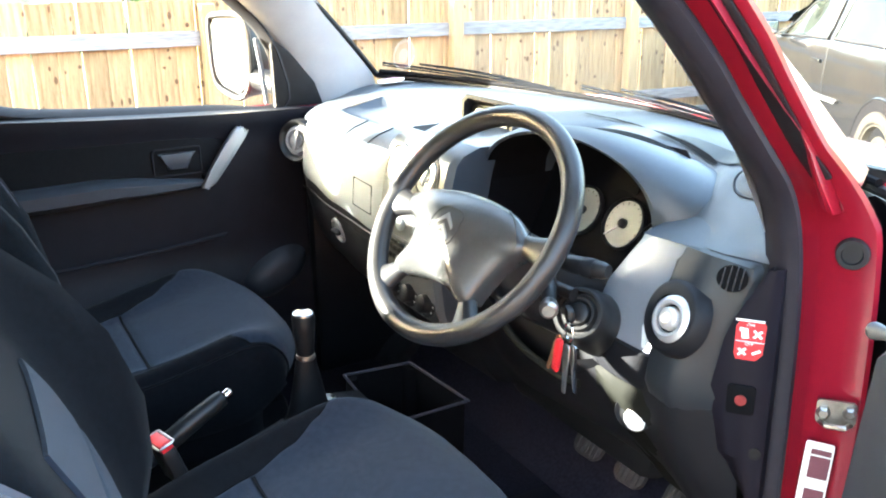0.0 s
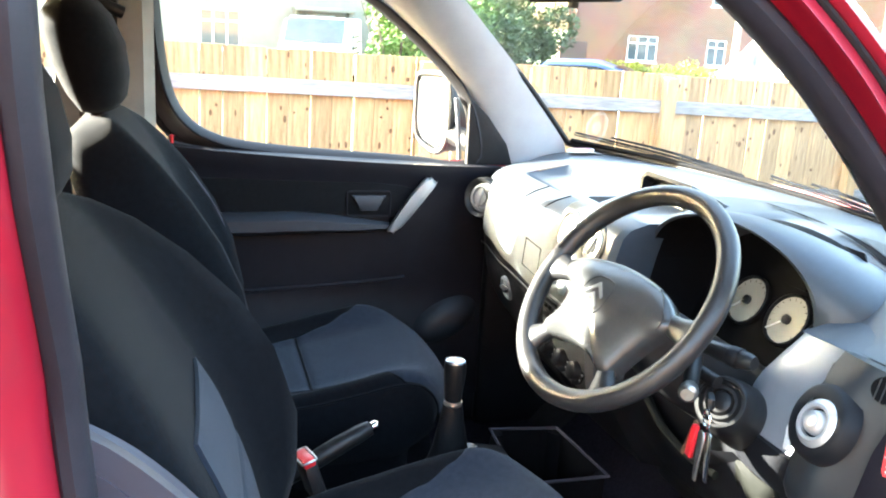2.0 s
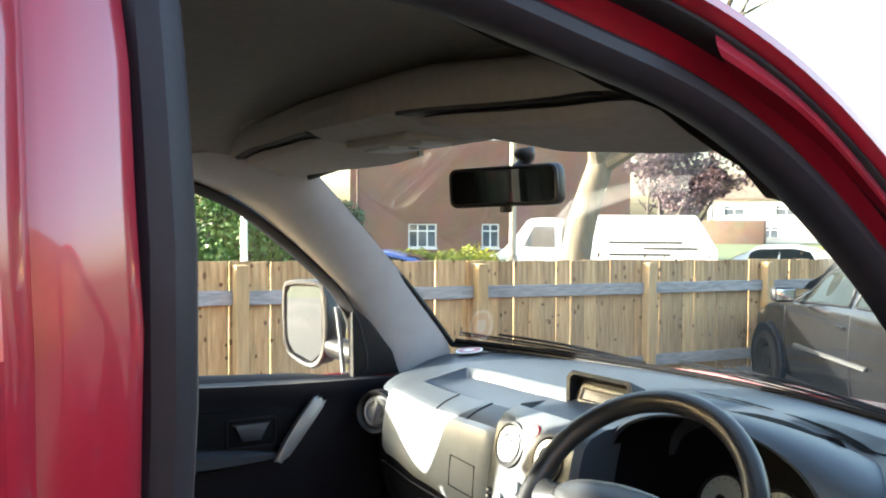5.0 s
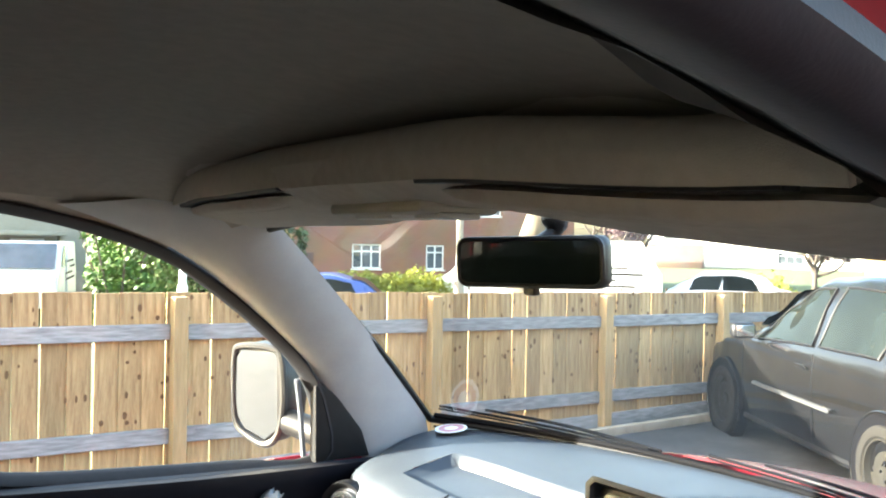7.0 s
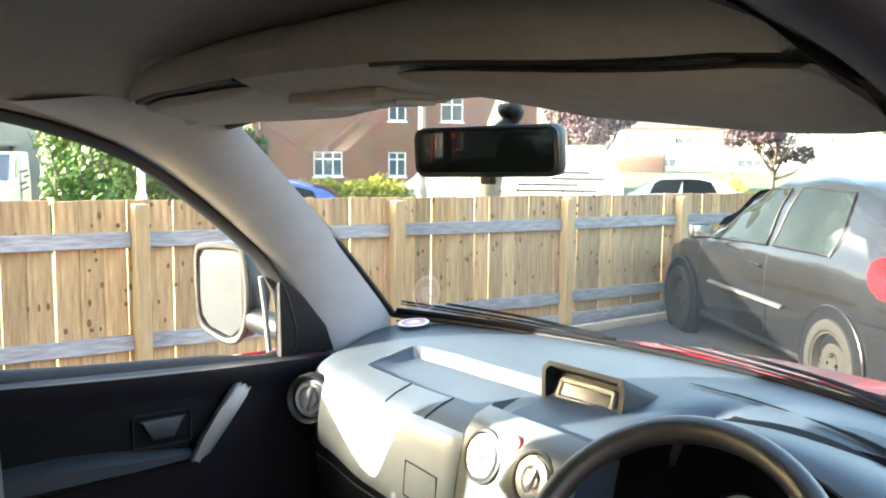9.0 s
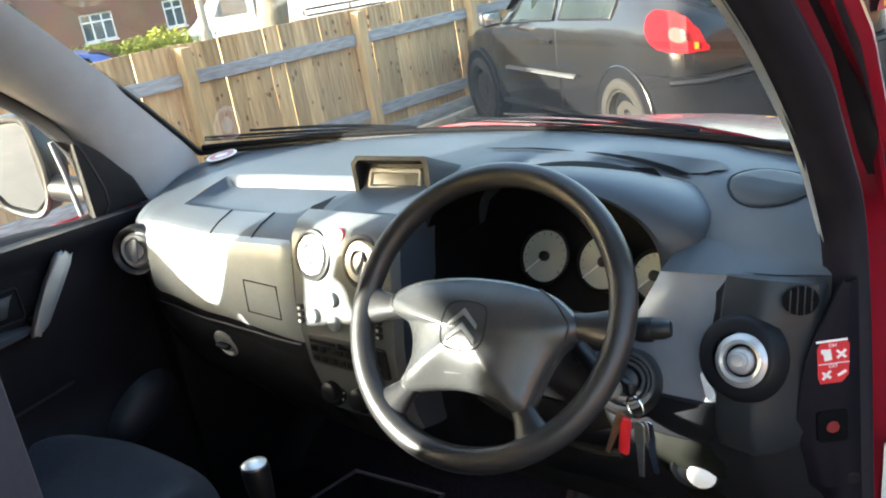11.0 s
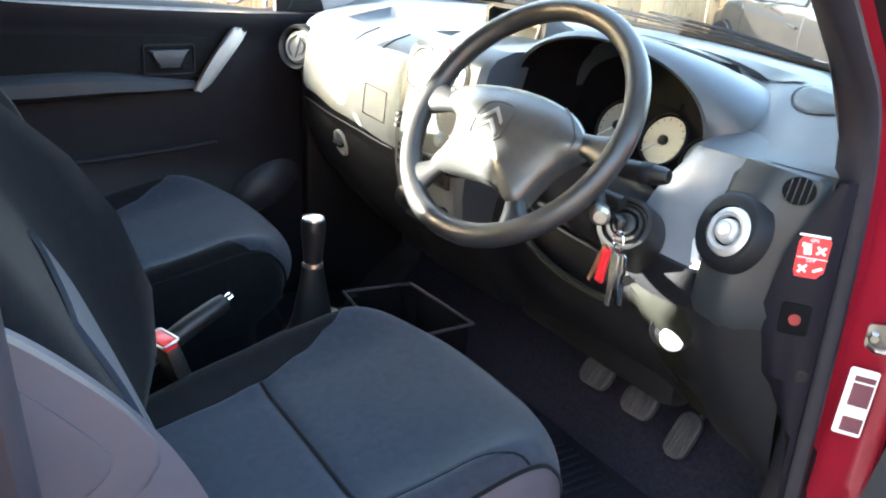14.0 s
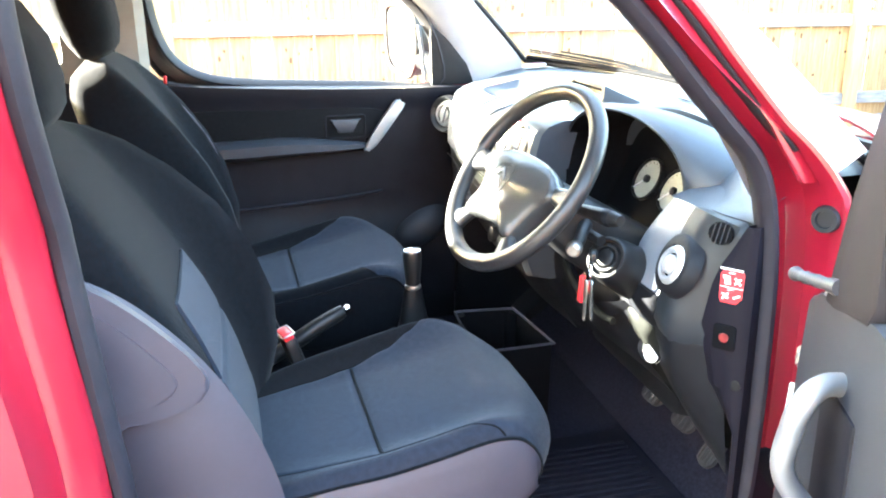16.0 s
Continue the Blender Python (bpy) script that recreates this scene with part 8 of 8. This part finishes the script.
FD = Vector((0.42, 0.907, 0)).normalized()
rows = []
for z in (0.85, 3.45, 6.05):
    for s, w, b in ((2.75, 1.35, 2), (6.25, 0.85, 1), (8.75, 1.1, 1)):
        if z < 1 or s > 3:
            rows.append((s, s + w, BZ + z, BZ + z + 1.15, b))
house("brick_flats", (-37.0, 16.2), FD, 13.5, 9, BZ, BZ + 7.5, BZ + 10.2, rows, M_BRICK, "three-storey red brick flats with white windows", side_ops=[(5.0, 7.0, BZ + 3.45, BZ + 4.6, 2), (5.2, 6.6, BZ + 0.3, BZ + 1.6, 1)])
part("garden_wall", box(B(), (-35.6, 15.9, BZ + 0.8), (0.3, 1.3, 1.6), 0.02), M_BRICKD, None, "dark brick bin store wall", category="wall")
# white houses far down the street
WZ = land(-60, 0)
wx, wy = 1.2 - 96 * math.sin(radians(43.4)), -0.7 + 96 * math.cos(radians(43.4))
house("white_house", (wx, wy), Vector((0.78, 0.62, 0)), 34, 8, WZ, WZ + 4.5, WZ + 7.0, [(1.6 + 5.0 * k, 3.6 + 5.0 * k, WZ + 2.75, WZ + 3.8, 1) for k in range(7)] + [(4.5 + 8.4 * k, 6.9 + 8.4 * k, WZ + 0.5, WZ + 1.7, 2) for k in range(4)], M_PAINTW, "white rendered terrace with a dark roof")
part("garage_block", box(B(), (wx + 4.5, wy - 2.0, WZ + 1.1), (7.0, 5.0, 2.4), 0.05, Matrix.Rotation(radians(38), 4, "Z")), M_BRICKD, None, "low dark brick garage", category="garage")


# ---- street vehicles beyond the fence ----
M_WHITEV = mat("white_van_paint", (0.78, 0.78, 0.76), 0.35, 0, 0.06, 4, coat=0.5)
M_BLUEV = mat("blue_car_paint", (0.05, 0.09, 0.30), 0.3, 0.2, 0.1, 6, coat=0.6)


def simple_car(name, at, head, paint, label, L=4.2, H=1.45, Wd=0.86):
    """A parked saloon-sized car that shows mostly its roof and glass."""
    car = thing(name, at, label, "car")
    c, s_ = math.cos(head), math.sin(head)
    def W(s, w, z):
        return Vector((at[0] + c * s - s_ * w, at[1] + s_ * s + c * w, at[2] + z))
    SEC = [(0, 0.6, 0.55, 0.70), (0.15, 0.80, 0.62, 0.92), (0.6, Wd, 0.60, H - 0.28), (1.1, Wd, 0.62, H - 0.03), (1.9, Wd, 0.62, H), (2.5, Wd, 0.60, H - 0.12), (3.1, Wd, 0.60, 0.96), (3.7, 0.82, 0.6, 0.86), (L, 0.55, 0.45, 0.62)]
    rings = []
    for k in range(31):
        s = L * k / 30
        a, r, zr = lerp_table(SEC, s)
        zw = min(zr - 0.02, 0.90)
        pts = [(a - 0.04, 0.2), (a, 0.4), (a, zw - 0.06), (a - 0.03, zw), (r, zr - 0.05 * (zr - zw)), (r * 0.7, zr)]
        rings.append([W(s, w, z) for w, z in pts] + [W(s, -w, z) for w, z in reversed(pts)])
    part("body", loft(B(), rings), paint, car, angle=50)
    for sg in (1, -1):
        for s0, s1 in ((0.72, 1.50), (1.60, 2.55)):
            def f(u, v, sg=sg, s0=s0, s1=s1):
                s = s0 + (s1 - s0) * u + (0.12 * v if s0 < 1 else -0.2 * v * u)
                a, r, zr = lerp_table(SEC, s)
                zw = min(zr - 0.02, 0.90)
                p = Vector((a - 0.03, zw)).lerp(Vector((r, zr - 0.05 * (zr - zw))), 0.1 + 0.76 * v)
                return W(s, sg * (p.x + 0.008), p.y)
            part("window", sheet(B(), f, 8, 5), M_CARGLASS, car)
        for s in (0.75, 3.35):
            M = Matrix.Translation(W(s, sg * 0.74, 0.3)) @ Matrix.Rotation(head, 4, "Z") @ Matrix.Rotation(radians(-90 * sg), 4, "X")
            part("wheel", lathe(B(), [(0, 0.08), (0.2, 0.08), (0.28, 0.1), (0.3, 0.06), (0.3, -0.1), (0, -0.1)], M, 24), M_TYRE, car)
    part("rear_screen", sheet(B(), lambda u, v: W(0.30 + 0.55 * v, (2 * u - 1) * 0.56, lerp_table(SEC, 0.30 + 0.55 * v)[2] + 0.012), 6, 5), M_CARGLASS, car)
    part("windscreen", sheet(B(), lambda u, v: W(3.0 - 0.65 * v, (2 * u - 1) * 0.56, lerp_table(SEC, 3.0 - 0.65 * v)[2] + 0.012), 6, 5), M_CARGLASS, car)
    return car


def polar(az, dist, dx=1.2, dy=-0.7):
    """A place seen from the van's door at an angle left of straight ahead."""
    a = radians(az)
    return (dx - dist * math.sin(a), dy + dist * math.cos(a))


def van_box(name, at, head, label, cab=True, L=5.4, H=2.2):
    v = thing(name, at, label, "van")
    c, s_ = math.cos(head), math.sin(head)
    def W(s, w, z):
        return Vector((at[0] + c * s - s_ * w, at[1] + s_ * s + c * w, at[2] + z))
    prof = [(0, 0.35), (0, H - 0.9), (0.55, H), (L - 2.2, H), (L - 2.1, H - 0.05), (L - 2.1, 0.35)]
    bm = B()
    loft(bm, [[W(s, w, z) for s, z in prof] for w in (-0.95, 0.95)])
    bmesh.ops.bevel(bm, geom=bm.edges[:], offset=0.03, segments=2, affect="EDGES")
    part("box_body", bm, M_WHITEV, v, "white box body")
    pc = [(L - 1.95, 0.35), (L - 1.95, H - 0.12), (L - 1.6, H - 0.06), (L - 1.05, H - 0.10), (L - 0.42, 1.25), (L + 0.05, 1.08), (L + 0.12, 0.5), (L + 0.05, 0.35)]
    bm = B()
    loft(bm, [[W(s, w, z) for s, z in pc] for w in (-0.92, 0.92)])
    bmesh.ops.bevel(bm, geom=bm.edges[:], offset=0.05, segments=2, affect="EDGES")
    part("cab", bm, M_WHITEV, v, "white cab")
    part("windscreen", sheet(B(), lambda a, b: W(L - 0.46 - 0.56 * b + 0.02, (2 * a - 1) * 0.80, 1.33 + 0.68 * b * (H / 2.2)), 6, 5, 0.01), M_PANE, v, "dark sloping windscreen")
    for sg in (1, -1):
        part("side_window", sheet(B(), lambda a, b, sg=sg: W(L - 1.75 + 0.85 * a - 0.3 * a * b, sg * 0.935, 1.35 + 0.55 * b), 4, 4), M_PANE, v)
        bm = B()
        for k, (s0, ln) in enumerate(((0.7, 2.1), (1.2, 1.6), (0.5, 1.4), (0.9, 1.9))):
            box(bm, W(s0 + ln / 2, sg * 0.955, 1.0 + 0.16 * k), (ln, 0.01, 0.05), 0, Matrix.Rotation(head, 4, "Z"))
        part("sign_bars", bm, M_RIM, v, "grey lettering bars")
        for s in (0.9, L - 0.9):
            M = Matrix.Translation(W(s, sg * 0.80, 0.33)) @ Matrix.Rotation(head, 4, "Z") @ Matrix.Rotation(radians(-90 * sg), 4, "X")
            part("wheel", lathe(B(), [(0, 0.08), (0.2, 0.08), (0.3, 0.1), (0.33, 0.06), (0.33, -0.1), (0, -0.1)], M, 24), M_TYRE, v)
    return v


def put(az, dist):
    x, y = polar(az, dist)
    return (x, y, land(x, y))


van_box("white_box_van", put(43.0, 25), radians(229), "white box van parked in the street behind the tree", L=6.0)
van_box("white_parcel_van", put(80.8, 29), radians(-16), "white van parked before the grey house", L=4.6, H=2.0)
simple_car("blue_car", put(69.5, 19), radians(58), M_BLUEV, "blue hatchback parked behind the fence")
simple_car("white_car", put(42.6, 26), radians(36), M_WHITEV, "white car parked far down the street")


# ---- trees, shrubs, hedge, poles ----
M_BARK = mat("pale_bark", (0.14, 0.115, 0.08), 0.95, 0, 0.4, 3, 0.7, 30, stretch=(3, 3, 0.5))
M_BARKD = mat("dark_bark", (0.10, 0.08, 0.065), 0.95, 0, 0.4, 4, 0.7, 30)


def leaf_mat(name, c, c2):
    m = mat(name, c, 0.6, 0, 0.4, 1.2, col2=c2)
    p = m.node_tree.nodes["Principled BSDF"]
    p.inputs["Transmission Weight"].default_value = 0.0
    p.inputs["Subsurface Weight"].default_value = 0.0
    return m


M_LEAF = leaf_mat("green_leaves", (0.115, 0.20, 0.035), (0.045, 0.10, 0.018))
M_LEAFD = leaf_mat("deep_green_leaves", (0.05, 0.095, 0.02), (0.022, 0.05, 0.012))
M_LEAFY = leaf_mat("yellow_green_hedge_leaves", (0.40, 0.40, 0.05), (0.20, 0.23, 0.03))
M_LEAFP = leaf_mat("copper_purple_leaves", (0.095, 0.055, 0.062), (0.045, 0.026, 0.032))


def leaves(bm, rng, centre, rad, count, size, squash=(1, 1, 1)):
    """Loose leaf clumps, each a bent pair of triangles, in an uneven cloud."""
    lumps = [(Vector((rng.gauss(0, 0.5), rng.gauss(0, 0.5), rng.gauss(0, 0.5))), rng.uniform(0.3, 0.62)) for _ in range(14)]
    for _ in range(count):
        l, lr = lumps[rng.randrange(14)]
        d = Vector((rng.gauss(0, 1), rng.gauss(0, 1), rng.gauss(0, 1))).normalized() * lr * rng.uniform(0.55, 1.0)
        q = l + d
        c = Vector(centre) + Vector((q.x * squash[0], q.y * squash[1], q.z * squash[2])) * rad
        s = size * rng.uniform(0.5, 1.3)
        a = Vector((rng.uniform(-1, 1), rng.uniform(-1, 1), rng.uniform(-1, 1))).normalized()
        b = a.orthogonal().normalized()
        t = a.cross(b)
        v = [bm.verts.new(c + p) for p in (b * s, t * s * 0.55 + a * s * 0.2, -b * s, -t * s * 0.55 + a * s * 0.2)]
        bm.faces.new((v[0], v[1], v[3])), bm.faces.new((v[1], v[2], v[3]))


def tree(name, at, h, trunk_r, crown_r, leaf, bark, label, seed, lean=(0, 0), leafn=3500, size=0.16, bare=0.45, squash=(1, 1, 0.8)):
    rng = random.Random(seed)
    t = thing(name, at, label, "tree")
    base = Vector(at)
    top = base + Vector((lean[0], lean[1], h * bare))
    pts = smooth_path([base - Vector((0, 0, 0.3)), base + Vector((lean[0] * 0.2, lean[1] * 0.2, h * bare * 0.35)), base.lerp(top, 0.7) + Vector((rng.uniform(-.1, .1), rng.uniform(-.1, .1), 0)), top], 5)
    n = len(pts)
    part("trunk", tube(B(), pts, [trunk_r * (1.35 - 0.25 * min(1, k / 3) - 0.45 * k / n) for k in range(n)], 14), bark, t, "tapered trunk")
    lb = B()
    for k in range(9):
        a = 2 * math.pi * k / 9 + rng.uniform(-0.3, 0.3)
        st = pts[max(0, n - 1 - rng.randrange(0, 7))]
        e = top + Vector((math.cos(a) * crown_r * rng.uniform(0.5, 0.95), math.sin(a) * crown_r * rng.uniform(0.5, 0.95), h * (1 - bare) * rng.uniform(0.25, 0.95)))
        m = st.lerp(e, 0.5) + Vector((0, 0, -0.1 * h * (1 - bare))) + Vector((rng.uniform(-.3, .3), rng.uniform(-.3, .3), 0))
        br = smooth_path([st, m, e], 4)
        bm = B()
        tube(bm, br, [trunk_r * 0.55 * (1 - 0.9 * q / (len(br) - 1)) + 0.012 for q in range(len(br))], 8)
        for _ in range(4):
            p = br[rng.randrange(3, len(br))]
            e2 = p + Vector((rng.uniform(-1, 1), rng.uniform(-1, 1), rng.uniform(0.0, 1))) * crown_r * 0.4
            tube(bm, [p, p.lerp(e2, 0.5) + Vector((0, 0, 0.08)), e2], [0.035, 0.022, 0.008], 6)
        part("limb", bm, bark, t)
    leaves(lb, rng, top + Vector((0, 0, h * (1 - bare) * 0.55)), crown_r, leafn, size, squash)
    part("crown", lb, leaf, t, "uneven leafy crown", smooth=False)
    return t


def shrub(name, at, h, r, leaf, label, seed, n=3000, size=0.10):
    rng = random.Random(seed)
    s = thing(name, at, label, "shrub")
    bm = B()
    for k in range(7):
        a = 2 * math.pi * k / 7
        tube(bm, [Vector(at), Vector(at) + Vector((math.cos(a) * r * 0.3, math.sin(a) * r * 0.3, h * 0.4)), Vector(at) + Vector((math.cos(a) * r * 0.6, math.sin(a) * r * 0.6, h * 0.8))], [0.05, 0.035, 0.01], 6)
    part("stems", bm, M_BARKD, s)
    lb = B()
    leaves(lb, rng, Vector(at) + Vector((0, 0, h * 0.5)), r, n, size, (1, 1, h / r * 0.55))
    part("foliage", lb, leaf, s, "loose leafy mass", smooth=False)
    return s


tree("street_tree", put(51.9, 17.5), 11, 0.30, 3.4, M_LEAF, M_BARK, "large pale-barked street tree with bare lower limbs", 5, lean=(0.25, 0.85), leafn=7000, size=0.075, bare=0.42)
tree("copper_tree", put(45.3, 27), 4.9, 0.13, 1.75, M_LEAFP, M_BARKD, "dark purple-leaved tree in the street", 9, leafn=15000, size=0.065, bare=0.38)
tree("copper_tree_small", put(33.8, 38), 4.0, 0.10, 1.45, M_LEAFP, M_BARKD, "small purple-leaved tree before the white houses", 12, leafn=10000, size=0.075, bare=0.42)
tree("garden_tree", put(26.5, 45), 8, 0.2, 3.0, M_LEAFD, M_BARKD, "dark green garden tree", 15, leafn=12000, size=0.10, bare=0.3)
shrub("laurel_shrub", put(76.6, 21), 3.1, 1.45, M_LEAF, "large bright green laurel bush beside the house", 21, 9000, 0.075)
shrub("laurel_shrub", put(73.5, 23), 2.7, 1.3, M_LEAF, "bright green leafy laurel bush behind the fence", 22, 8000, 0.075)
shrub("dark_shrub", put(69.3, 26), 2.9, 1.5, M_LEAFD, "dark green bushes beside the brick flats", 23, 9000, 0.08)
shrub("dark_shrub", put(71.9, 28), 4.2, 1.5, M_LEAFD, "tall dark green bush", 24, 9000, 0.08)
rng = random.Random(31)
hedge = thing("hedge", put(60, 24), "clipped yellow-green privet hedge", "hedge")
lb = B()
for k in range(16):
    x, y, z = put(57.0 + 6.3 * k / 15, 24)
    leaves(lb, rng, (x, y, z + 0.86), 0.52, 800, 0.055, (1, 1, 0.72))
part("foliage", lb, M_LEAFY, hedge, smooth=False)
hedge = thing("hedge", put(30, 36), "far clipped yellow-green garden hedge", "hedge")
lb = B()
for k in range(6):
    x, y, z = put(35.5 + 2.0 * k / 5, 36)
    leaves(lb, rng, (x, y, z + 0.45), 0.55, 260, 0.08)
part("foliage", lb, M_LEAFY, hedge, smooth=False)
for az, dist, hh, r in ((72.9, 14.5, 7, 0.055), (55.6, 22, 8, 0.09)):
    x, y, z = put(az, dist)
    lp = thing("street_lamp", (x, y, z), "pale concrete street lamp column", "street lamp")
    part("column", tube(B(), [(x, y, z), (x, y, z + 1.2), (x, y, z + 1.25), (x, y, z + hh)], [r * 1.5, r * 1.4, r, r * 0.8], 12), M_PAINTW if az > 60 else M_RENDER, lp)
    part("arm", tube(B(), smooth_path([(x, y, z + hh), (x + 0.3, y, z + hh + 0.3), (x + 1.0, y, z + hh + 0.4)], 4), r * 0.6, 8), M_RENDER, lp)
    part("lantern", box(B(), (x + 1.2, y, z + hh + 0.36), (0.5, 0.2, 0.12), 0.04), M_RIM, lp)
# high pine fence panel behind the parked car
hf = thing("garden_fence", put(27, 26), "tall pale garden fence panel", "fence")
for k in range(14):
    x, y, z = put(25.6 + 0.42 * k, 26)
    part("board", box(B(), (x, y, z + 1.05), (0.03, 0.186, 2.3), 0, Matrix.Rotation(radians(-62), 4, "Z")), M_WOOD, hf, smooth=False)
